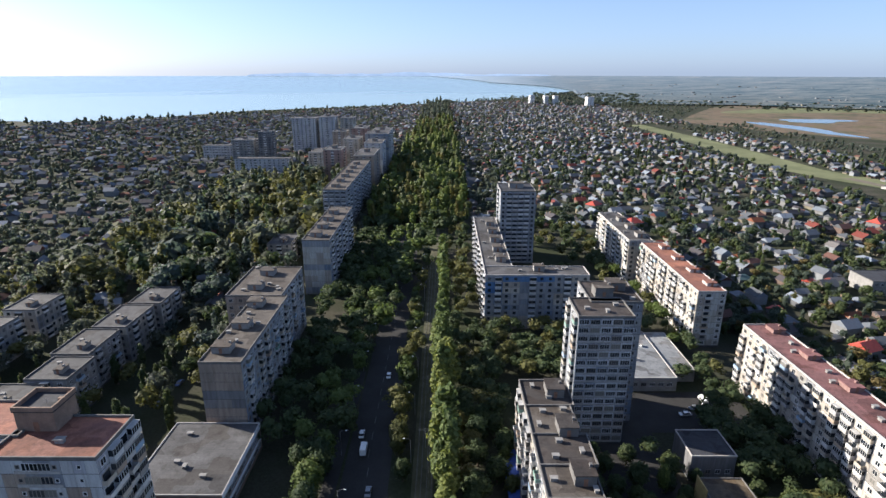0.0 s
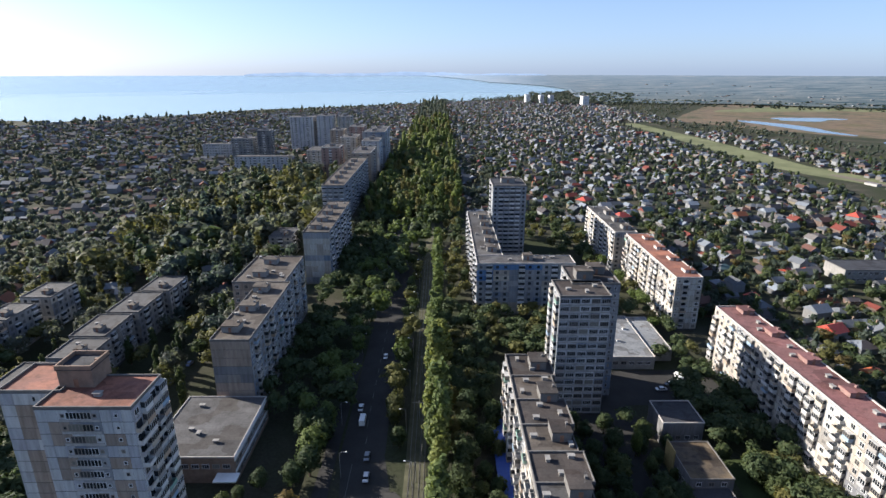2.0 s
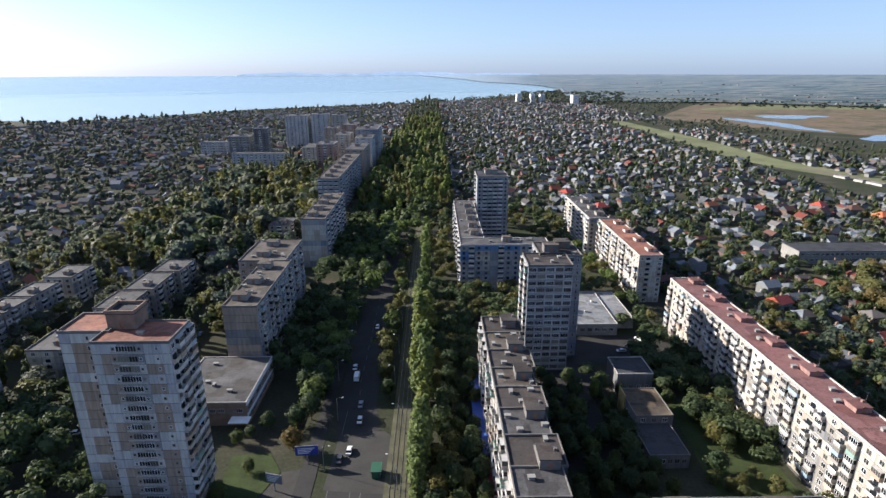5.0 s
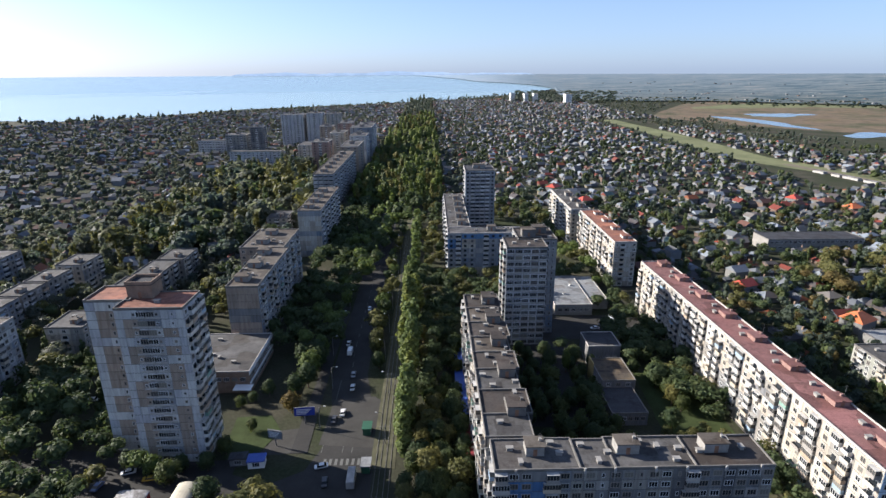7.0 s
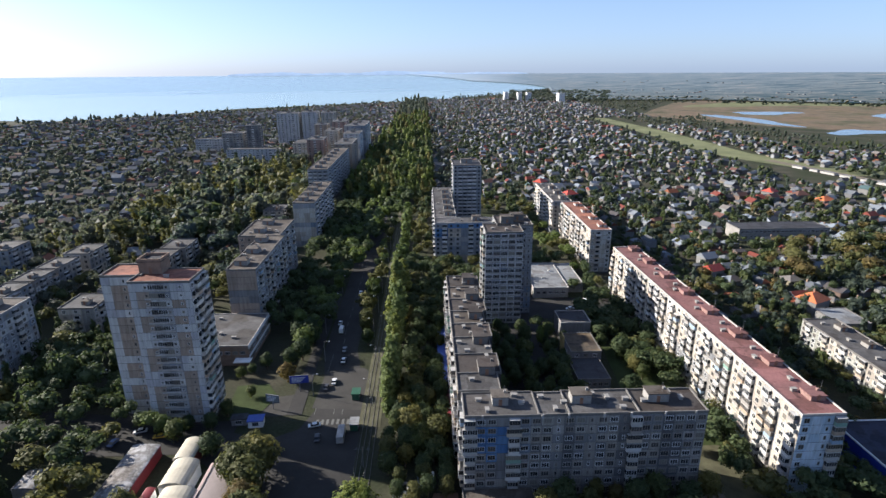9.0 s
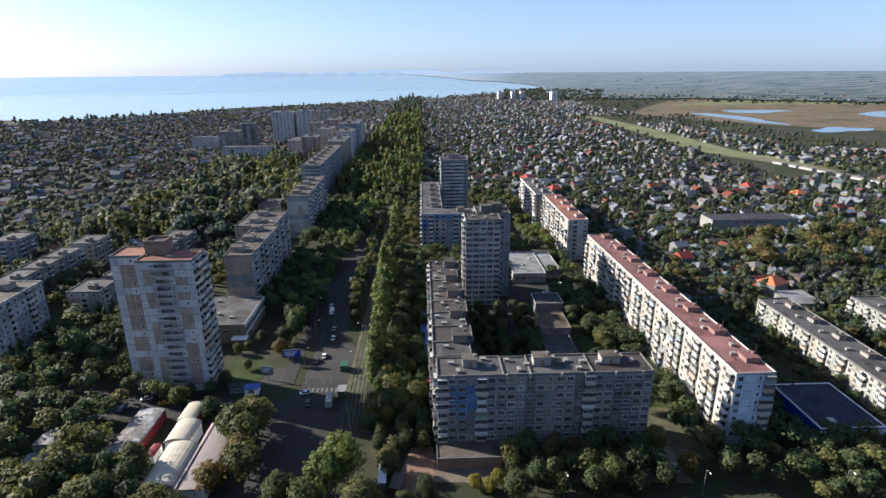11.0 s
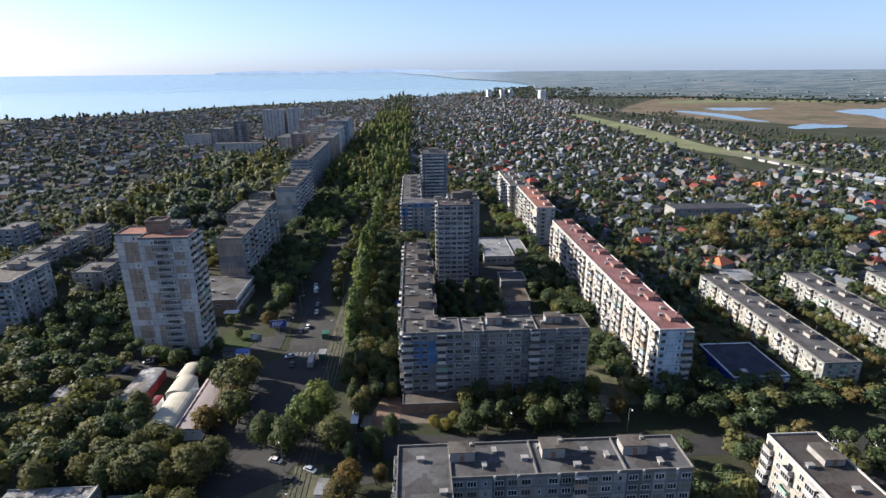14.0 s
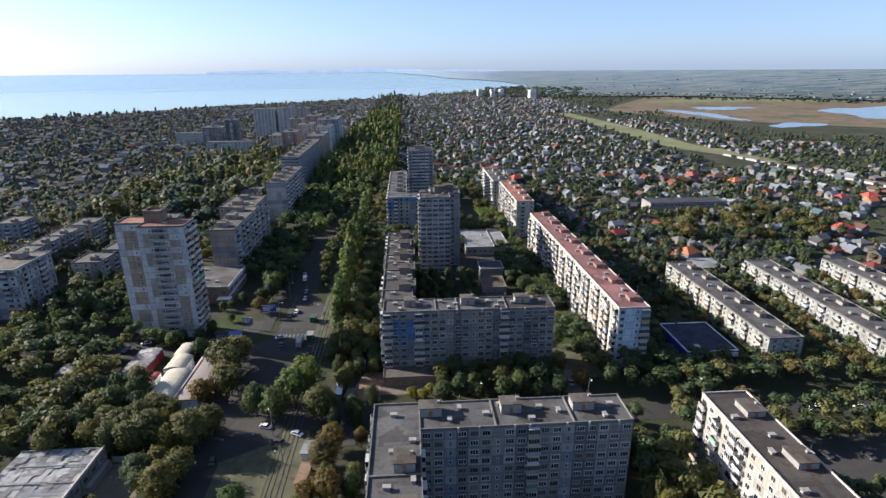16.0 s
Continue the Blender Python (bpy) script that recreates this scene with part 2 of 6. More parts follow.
def make_marsh():
    """Dry reed in russet and straw, green wet hollows, dark open channels."""
    m, n, b = nodes_of("reed_marsh", 0.95, 0, 0.1)
    a = noise_at(m, 0.0075, 7, 0.7, "World")
    col = ramp(m, a, [(0.32, (0.045, 0.058, 0.034)), (0.41, (0.088, 0.085, 0.050)), (0.48, (0.128, 0.106, 0.074)), (0.55, (0.150, 0.112, 0.080)), (0.62, (0.125, 0.105, 0.062)), (0.72, (0.070, 0.080, 0.044))])
    f = noise_at(m, 0.035, 6, 0.75, "World")
    col = mix(m, col, ramp(m, f, [(0.34, (0.45, 0.48, 0.45)), (0.5, (0.95, 0.95, 0.95)), (0.68, (1.25, 1.2, 1.1))]), 0.85, "MULTIPLY")
    link(m, col, b.inputs["Base Color"])
    return m


M_MARSH = make_marsh()
M_CHALK = grainy("road_marking", (0.12, 0.12, 0.115), 0.15, 1.0, 0.8)
M_GRAVEL = grainy("track_ballast", (0.080, 0.078, 0.046), 0.45, 0.25, 0.95, 2.5)
M_STEEL = grainy("rail_steel", (0.13, 0.12, 0.115), 0.2, 1.0, 0.4, 3)
M_GREEN = leafy("leaves_green", (0.041, 0.062, 0.028), (0.086, 0.114, 0.050), (0.15, 0.13, 0.042), 0.2)
M_OLIVE = leafy("leaves_olive", (0.080, 0.084, 0.030), (0.155, 0.152, 0.054), (0.16, 0.135, 0.05), 0.12)
M_POPLAR = leafy("leaves_poplar", (0.078, 0.104, 0.034), (0.178, 0.215, 0.070))
M_LIME = leafy("leaves_bright", (0.076, 0.108, 0.032), (0.142, 0.182, 0.054))
M_YELLOW_LEAF = leafy("leaves_yellow", (0.16, 0.14, 0.03), (0.30, 0.25, 0.05))
M_RUSSET = leafy("leaves_russet", (0.100, 0.080, 0.030), (0.155, 0.118, 0.046), (0.12, 0.12, 0.035), 0.5)
# far foliage: distance haze painted into the leaves as paler blue-grey
M_WOODS = leafy("leaves_haze_silver_green", (0.072, 0.096, 0.088), (0.138, 0.168, 0.156), None, 0, 0.6, 0.25, 0.6)
M_WOODS_OLIVE = leafy("leaves_haze_olive", (0.078, 0.092, 0.072), (0.150, 0.162, 0.126), None, 0, 0.6, 0.25, 0.6)
M_WOODS_DARK = leafy("leaves_haze_deep_green", (0.048, 0.070, 0.062), (0.10, 0.132, 0.116), None, 0, 0.6, 0.25, 0.6)


def make_water(name, c, rough, wave):
    m, n, b = nodes_of(name, rough, 0, 0.5)
    b.inputs["Base Color"].default_value = (*c, 1)
    g = n.new("ShaderNodeNewGeometry")
    mp = n.new("ShaderNodeMapping")
    mp.inputs["Scale"].default_value = (wave, wave * 2.5, wave)
    link(m, g.outputs["Position"], mp.inputs["Vector"])
    t = n.new("ShaderNodeTexNoise")
    t.inputs["Scale"].default_value = 1.0
    t.inputs["Detail"].default_value = 6
    link(m, mp.outputs["Vector"], t.inputs["Vector"])
    bump(m, b, t.outputs["Fac"], 0.25, 0.6)
    return m


M_SEA = make_water("sea_water", (0.25, 0.345, 0.37), 0.2, 0.05)
M_POND = make_water("pond_water", (0.09, 0.13, 0.17), 0.12, 0.1)
ROOFS = [(0.0, (0.217, 0.213, 0.209)), (0.22, (0.145, 0.141, 0.138)), (0.40, (0.303, 0.303, 0.303)), (0.54, (0.116, 0.094, 0.087)), (0.66, (0.188, 0.094, 0.072)),
         (0.74, (0.376, 0.383, 0.390)), (0.83, (0.260, 0.217, 0.180)), (0.90, (0.246, 0.061, 0.043)), (0.955, (0.303, 0.109, 0.051)), (0.98, (0.116, 0.173, 0.159))]
ROOFS = [(p, shade(c if c[0] > c[1] * 1.3 else (c[0] * 0.9, c[1], c[2] * 1.14), 0.6)) for p, c in ROOFS]
M_HOUSE_ROOF = choice("house_roofing", ROOFS, 0.75, "object", 0.8)
M_FAR_ROOF = choice("far_house_roofing", ROOFS, 0.75, "island", 0.5)
WALLS = [(0.0, (0.384, 0.365, 0.333)), (0.3, (0.448, 0.442, 0.422)), (0.5, (0.307, 0.269, 0.224)), (0.65, (0.269, 0.179, 0.134)), (0.78, (0.410, 0.346, 0.230)), (0.9, (0.243, 0.237, 0.230))]
WALLS = [(p, shade((c[0] * 0.95, c[1], c[2] * 1.08), 0.5)) for p, c in WALLS]
M_HOUSE_WALL = choice("house_render", WALLS, 0.85, "object", 0.6)
M_FAR_WALL = choice("far_house_render", WALLS, 0.85, "island", 0.5)
M_RED_TILE = grainy("red_roof_tiles", (0.42, 0.075, 0.05), 0.2, 0.8, 0.6, 3)
M_ORANGE_TILE = grainy("orange_roof_tiles", (0.55, 0.16, 0.06), 0.2, 0.8, 0.6, 3)
M_CAR = choice("car_paint", [(0.0, (0.62, 0.62, 0.62)), (0.3, (0.05, 0.05, 0.055)), (0.5, (0.22, 0.23, 0.25)), (0.65, (0.75, 0.75, 0.75)), (0.82, (0.30, 0.04, 0.04)), (0.9, (0.08, 0.12, 0.25))], 0.3, "object", 3.0, 0.5, 0.15)
M_TYRE = grainy("rubber", (0.03, 0.03, 0.03), 0.2, 2, 0.9)
M_YELLOW = grainy("yellow_paint", (0.62, 0.40, 0.05), 0.1, 1.5, 0.5)
M_BLUE = grainy("blue_sheet", (0.05, 0.09, 0.34), 0.15, 0.8, 0.45)
M_BLUE_DEEP = grainy("deep_blue_cladding", (0.03, 0.05, 0.30), 0.15, 0.8, 0.4)
M_REDSHEET = grainy("red_sheet", (0.17, 0.03, 0.035), 0.15, 0.8, 0.45)
M_CANVAS = grainy("cream_canopy", (0.47, 0.43, 0.34), 0.15, 0.4, 0.7)
M_MAUVE = grainy("mauve_grey_sheet", (0.24, 0.205, 0.195), 0.15, 0.3, 0.6)
M_PINK = grainy("pale_pink_sheet", (0.52, 0.40, 0.37), 0.15, 0.5, 0.5)
M_BRICK = grainy("brick_wall", (0.24, 0.17, 0.125), 0.3, 0.5, 0.9)
M_TERRACOTTA = grainy("terracotta_paving", (0.20, 0.13, 0.09), 0.2, 0.3, 0.9)
M_GREENSHEET = grainy("green_sheet", (0.035, 0.10, 0.06), 0.15, 0.8, 0.5)


def make_distance():
    """The far plain: belts of wood, dry fields and pale strips, haze painted in as bluer with distance."""
    m, n, b = nodes_of("distant_land_painted_haze", 1.0, 0, 0.0)
    g = n.new("ShaderNodeNewGeometry")

    def streaks(sx, sy, detail, rough):
        mp = n.new("ShaderNodeMapping")
        mp.inputs["Scale"].default_value = (sx, sy, 0.0)
        link(m, g.outputs["Position"], mp.inputs["Vector"])
        t = n.new("ShaderNodeTexNoise")
        t.inputs["Scale"].default_value = 1.0
        t.inputs["Detail"].default_value = detail
        t.inputs["Roughness"].default_value = rough
        link(m, mp.outputs["Vector"], t.inputs["Vector"])
        return t.outputs["Fac"]

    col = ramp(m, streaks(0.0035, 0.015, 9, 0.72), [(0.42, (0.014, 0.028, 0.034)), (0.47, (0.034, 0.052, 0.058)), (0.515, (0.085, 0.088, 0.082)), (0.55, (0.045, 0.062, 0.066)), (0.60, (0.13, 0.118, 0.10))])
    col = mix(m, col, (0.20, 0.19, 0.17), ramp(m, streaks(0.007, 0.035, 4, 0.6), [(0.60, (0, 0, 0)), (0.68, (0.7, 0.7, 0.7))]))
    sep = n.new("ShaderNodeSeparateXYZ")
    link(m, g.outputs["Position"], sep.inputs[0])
    # distance haze painted as a bluer mix further out
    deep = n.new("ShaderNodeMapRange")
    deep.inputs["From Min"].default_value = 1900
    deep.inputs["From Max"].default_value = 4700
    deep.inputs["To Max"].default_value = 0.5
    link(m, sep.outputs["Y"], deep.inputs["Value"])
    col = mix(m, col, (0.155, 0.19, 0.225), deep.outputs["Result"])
    far = n.new("ShaderNodeMapRange")   # haze tint, painted paler towards the low sun
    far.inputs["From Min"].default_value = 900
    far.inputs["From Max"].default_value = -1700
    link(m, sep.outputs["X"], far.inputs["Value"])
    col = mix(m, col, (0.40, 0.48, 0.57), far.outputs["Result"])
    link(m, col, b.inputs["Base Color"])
    # the hazed colour also glows a little, lifting the far plain
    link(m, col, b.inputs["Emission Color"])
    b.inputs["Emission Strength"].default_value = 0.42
    return m


def make_hills():
    m, n, b = nodes_of("painted_haze_hills", 1.0, 0, 0.0)
    t = noise_at(m, 0.01, 5, 0.6, "World")
    # hill colour is painted haze blue-grey, and emission brightens it towards the sky
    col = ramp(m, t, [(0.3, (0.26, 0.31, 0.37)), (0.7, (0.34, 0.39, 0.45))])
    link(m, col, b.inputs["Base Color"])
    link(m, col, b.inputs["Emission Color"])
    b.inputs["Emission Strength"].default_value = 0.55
    return m


M_HILLS = make_hills()
M_DISTANCE = make_distance()


# ---------------------------------------------------------------- mesh making
class Build:
    """Collects faces for one mesh."""

    def __init__(self):
        self.v, self.f, self.m = [], [], []

    def face(self, pts, mat=0):
        i = len(self.v)
        self.v += [tuple(p) for p in pts]
        self.f.append(tuple(range(i, i + len(pts))))
        self.m.append(mat)

    def box(self, x0, x1, y0, y1, z0, z1, mat=0, bottom=True, top_mat=None, inset=0.0):
        i = len(self.v)
        k = inset
        self.v += [(x0, y0, z0), (x1, y0, z0), (x1, y1, z0), (x0, y1, z0), (x0 + k, y0 + k, z1), (x1 - k, y0 + k, z1), (x1 - k, y1 - k, z1), (x0 + k, y1 - k, z1)]
        fs = [(0, 1, 5, 4), (1, 2, 6, 5), (2, 3, 7, 6), (3, 0, 4, 7), (4, 5, 6, 7)] + ([(3, 2, 1, 0)] if bottom else [])
        self.f += [tuple(i + q for q in f) for f in fs]
        self.m += [mat] * 4 + [mat if top_mat is None else top_mat] + ([mat] if bottom else [])

    def tube(self, a, b, r0, r1, n=6, mat=0):
        a, b = Vector(a), Vector(b)
        q = (b - a).to_track_quat("Z", "Y").to_matrix()
        i = len(self.v)
        for p, r in ((a, r0), (b, r1)):
            for k in range(n):
                w = 2 * math.pi * k / n
                self.v.append(tuple(p + q @ Vector((r * math.cos(w), r * math.sin(w), 0))))
        for k in range(n):
            j = (k + 1) % n
            self.f.append((i + k, i + j, i + n + j, i + n + k))
            self.m.append(mat)
        self.f.append(tuple(i + n + k for k in range(n)))
        self.m.append(mat)

    def mesh(self, name, mats, smooth=False):
        me = bpy.data.meshes.new(name)
        me.from_pydata(self.v, [], self.f)
        for m in mats:
            me.materials.append(m)
        me.polygons.foreach_set("material_index", self.m)
        if smooth:
            me.polygons.foreach_set("use_smooth", [True] * len(self.f))
        me.update()
        return me


def part(name, me, parent=None, at=(0, 0, 0), rz=0.0, label=""):
    ob = new(name, me)
    ob.parent = parent
    ob.location = at
    ob.rotation_euler = (0, 0, radians(rz))
    return tagged(ob, label)


def thing(name, at, label, category, group="", rz=0.0, kind=""):
    ob = new(name)
    ob.empty_display_size = 0.5
    ob.location = at
    ob.rotation_euler = (0, 0, radians(rz))
    return tagged(ob, label, category, group, kind)


def boxed(name, parent, x0, x1, y0, y1, z0, z1, mat, label="", inset=0.0):
    b = Build()
    b.box(x0, x1, y0, y1, z0, z1, inset=inset)
    return part(name, b.mesh(name, [mat]), parent, label=label)


# ---------------------------------------------------------------- the large ground
def lift(d):
    """The far plain and the sea rise towards the skyline."""
    return 0.0 if d < 3400 else 88.0 * (d - 3400) / 1500


def sheet(name, rows, mat, label, up=0.0, rise=1.0):
    """A sheet made of fans of stations: rows of points at growing distance."""
    b = Build()
    for r0, r1 in zip(rows, rows[1:]):
        for k in range(len(r0) - 1):
            q = [r0[k], r0[k + 1], r1[k + 1], r1[k]]
            b.face([(x, y, rise * lift(math.hypot(x, y)) + up) for x, y in q])
    ob = part(name, b.mesh(name, [mat]))
    return tagged(ob, label, name.replace("_", " "), kind="structure")


def arc(d, a0, a1, n):
    return [(d * math.sin(radians(a0 + (a1 - a0) * k / n)), d * math.cos(radians(a0 + (a1 - a0) * k / n))) for k in range(n + 1)]


FULL = 72
rings = [arc(d, -180, 180, FULL) for d in (1, 200, 900, 2000, 3400, 3700, 4000, 4300, 4600, 4900)]
sheet("ground", rings, M_GROUND, "dry earth and grass plain under the town and gardens", 0.0, 0.86)
# the plain towards the skyline and the far shore of the bay
def far_band(name, near, mat, label):
    rows = []
    for k in range(8):
        q = k / 7
        rows.append([((d + (4890 - d) * q) * math.sin(radians(a)), (d + (4890 - d) * q) * math.cos(radians(a))) for a, d in near])
    sheet(name, rows, mat, label, 5.0)


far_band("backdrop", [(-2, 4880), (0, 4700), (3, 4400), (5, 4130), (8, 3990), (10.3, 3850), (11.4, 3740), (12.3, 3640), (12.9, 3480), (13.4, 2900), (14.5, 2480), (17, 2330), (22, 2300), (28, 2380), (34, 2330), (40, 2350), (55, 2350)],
         M_DISTANCE, "far shore and wooded plain, distance haze painted blue-grey")
# low hills across the bay
def far_hills():
    rnd = random.Random(31)
    b = Build()
    n = 90
    pts = []
    for k in range(n + 1):
        a = -19 + 30 * k / n
        swell = max(0.0, math.sin(math.pi * min(1, k / n * 1.02))) ** 0.35
        h = (20 + 7 * math.sin(k * 0.16) + 4 * math.sin(k * 0.43 + 1) + rnd.uniform(-2, 2)) * swell
        pts.append((4860 * math.sin(radians(a)), 4860 * math.cos(radians(a)), h))
    for p, q in zip(pts, pts[1:]):
        b.face([(p[0], p[1], 70), (q[0], q[1], 70), (q[0], q[1], 91 + q[2]), (p[0], p[1], 91 + p[2])])
        b.face([(p[0], p[1], 91 + p[2]), (q[0], q[1], 91 + q[2]), (q[0] * 1.006, q[1] * 1.006, 70), (p[0] * 1.006, p[1] * 1.006, 70)])
    tagged(part("backdrop", b.mesh("backdrop", [M_HILLS])), "low pale hills across the bay, haze painted with glow", "hills", kind="structure")


far_hills()
# the sea: from the coast to the skyline
coast = [(-75, 1500), (-60, 1640), (-50, 1690), (-37.8, 1762), (-35, 1645), (-26.1, 1722), (-18.6, 1908), (-9.4, 2023), (0.8, 2312), (6.5, 2692), (10.5, 3200), (12.7, 3560)]
sea_rows = []
for k in range(13):
    s = k / 12
    row = []
    for a, d in coast:
        end = 4880 if a < 6 else 4880 - (a - 6) * 175
        row.append(((d + (end - d) * s) * math.sin(radians(a)), (d + (end - d) * s) * math.cos(radians(a))))
    sea_rows.append(row)
sheet("sea", sea_rows, M_SEA, "calm hazy blue sea beyond the town", 0.6)


def patch(name, pts, mat, label, z, category=""):
    b = Build()
    b.face([(x, y, z) for x, y in pts])
    ob = part(name, b.mesh(name, [mat]))
    return tagged(ob, label, category or name.replace("_", " "), kind="structure")


patch("marsh", [(600, 1420), (690, 1180), (800, 1040), (960, 900), (1150, 760), (2400, 900), (2300, 2300), (1500, 2500), (950, 2000), (700, 1600)], M_MARSH, "russet dry reed marsh round shallow ponds", 0.10)
patch("meadow", [(438, 1330), (475, 1330), (492, 1000), (492, 850), (488, 700), (520, 600), (600, 520), (505, 520), (448, 640), (428, 720), (436, 900), (440, 1100)], M_MEADOW, "long strip of pale green meadow beside the railway", 0.16)
patch("dirt_road", [(470, 640), (490, 540), (512, 430), (532, 300), (546, 300), (526, 430), (504, 540), (484, 640)], M_DUST, "pale dusty road along the garden edge", 0.20)


def blob(name, cx, cy, rx, ry, mat, label, z, seed, turn=0.0):
    rnd = random.Random(seed)
    pts = []
    for k in range(36):
        w = 2 * math.pi * k / 36
        r = 1 + 0.16 * math.sin(3 * w + seed) + 0.10 * math.sin(5 * w + 2 * seed) + rnd.uniform(-0.05, 0.05)
        x, y = rx * r * math.cos(w), ry * r * math.sin(w)
        pts.append((cx + x * math.cos(turn) - y * math.sin(turn), cy + x * math.sin(turn) + y * math.cos(turn)))
    return patch(name, pts, mat, label, z, "pond")


blob("pond", 797, 1250, 32, 175, M_POND, "long shallow blue pond with reedy banks", 0.30, 1, 0.08)
blob("pond", 965, 1450, 95, 55, M_POND, "small far pond in the marsh", 0.30, 2, 0.25)
blob("pond", 850, 960, 75, 34, M_POND, "narrow pond beside the gardens", 0.30, 4, 0.35)
blob("pond", 1310, 1255, 260, 120, M_POND, "wide still lake in the marsh", 0.30, 3, 0.78)
blob("field", 1480, 1900, 520, 180, M_MEADOW, "dry pale field in the marsh", 0.2, 5, 0.2)

# streets round the crossing
patch("road", [(-36, 10), (-13, 10), (-9, 40), (-8.6, 90), (-12, 108), (-16.5, 132), (-17.5, 260), (-20, 700), (-25, 1700), (-31, 1700), (-32, 700), (-31.5, 260), (-31, 132), (-27, 108), (-25, 92), (-30, 76), (-40, 70)],
      M_ASPHALT, "worn grey asphalt main street with a wide crossing", 0.05)
patch("road", [(-36, 10), (-40, 70), (-70, 82), (-110, 88), (-170, 92), (-170, 82), (-112, 76), (-72, 69), (-50, 55), (-46, 10)], M_ASPHALT, "side street in tree shade, grey asphalt", 0.045)
patch("road", [(-36, 10), (-13, 10), (-4, -30), (0, -80), (-30, -80), (-34, -30)], M_ASPHALT, "street past the crossing, patched grey asphalt", 0.055)
patch("road", [(-13, 26), (20, 22), (100, 16), (300, 12), (300, 2), (100, 6), (20, 10), (-13, 14)], M_ASPHALT, "cross street between the blocks, grey asphalt", 0.058)
patch("pavement", [(-36.5, 84), (-31, 84), (-32, 130), (-32, 200), (-36, 200)], M_ASPHALT, "grey asphalt walk beside the street", 0.12)
patch("pavement", [(-47, 83), (-36.5, 84), (-36.5, 97), (-42, 96)], M_PAVING, "paved forecourt before the billboards", 0.113)
patch("lawn", [(-60, 104), (-48, 105), (-42.5, 96), (-47, 84), (-57, 82), (-59, 90)], M_GRASS, "shaded green lawn between two paths", 0.116)
patch("pavement", [(-100, 64), (-52, 64), (-52, 81.5), (-100, 80)], M_ASPHALT, "trodden yard paving before the tower", 0.10)
patch("pavement", [(20, 28), (100, 24), (100, 40.5), (20, 41)], M_DUST, "bare dusty strip before the long block", 0.09)
patch("pavement", [(98, 34), (112, 34), (112, 62), (96, 62)], M_GRAVEL, "sunlit dry grass and earth between two blocks", 0.085)
patch("pavement", [(40, 96), (72, 94), (72, 190), (40, 150)], M_ASPHALT, "grey asphalt yard behind the block", 0.09)
patch("pavement", [(70, 160), (112, 160), (112, 186), (70, 184)], M_ASPHALT, "yard drive of worn asphalt", 0.095)
patch("lawn", [(86, 58), (113, 58), (113, 130), (92, 130)], M_GRASS, "green lawn in the courtyard", 0.075)
patch("pavement", [(132, -34), (240, -40), (240, -8), (134, -6)], M_PAVING, "parking yard beside the street", 0.065)
patch("pavement", [(10, 24), (23, 24), (23, 44), (16, 44)], M_TERRACOTTA, "brownish paved forecourt at the block corner", 0.11)
patch("lawn", [(-26, -6), (-12, 2), (-9.2, -4), (-9.4, -60), (-24, -60)], M_GRAVEL, "trodden grass corner beside the tram bed", 0.095)
patch("pavement", [(-30, 8), (-12, 2), (-9, 10), (2, 8), (6, -2), (20, 0), (20, 6), (4, 14), (-12, 16), (-26, 16)], M_PAVING, "worn patched crossing place of the tram line", 0.099)
patch("pavement", [(-28, 88), (-9, 86), (-8.5, 112), (-12, 116), (-27, 114)], M_PAVING, "worn patched asphalt of the crossing", 0.07)
# tram bed with its rails
patch("tram_bed", [(-10, 76), (-2, 76), (-3, 130), (-3.5, 700), (-9.5, 700), (-9.5, 130)], M_GRAVEL, "earth and gravel tram bed in the median", 0.08)
patch("tram_bed", [(-9, -80), (2, -80), (0, 14), (-9, 14)], M_GRAVEL, "earth and gravel tram bed past the crossing", 0.084)
for xx in (-8.2, -6.7, -5.0, -3.5):
    b = Build()
    b.box(xx - 0.06, xx + 0.06, -80, 330, 0.07, 0.22)
    tagged(part("rail", b.mesh("rail", [M_STEEL])), "worn steel tram rail in the median", "rail", "tram rails")
# lane marks
b = Build()
b.box(-26.55, -26.4, 84, 128, 0.05, 0.062, bottom=False)
b.box(-19.75, -19.6, 84, 104, 0.05, 0.062, bottom=False)
for k in range(60):
    y = 84 + k * 9
    x = -16.6 - min(1, (y - 84) / 60) * 7.6
    b.box(x - 0.09, x + 0.09, y, y + 4, 0.05, 0.062, bottom=False)
for k in range(9):
    b.box(-25 + k * 1.8, -24.1 + k * 1.8, 78, 81, 0.05, 0.062, bottom=False)
tagged(part("road_marking", b.mesh("road_marking", [M_CHALK])), "worn white lane and crossing marks on the asphalt", "road marking", kind="structure")

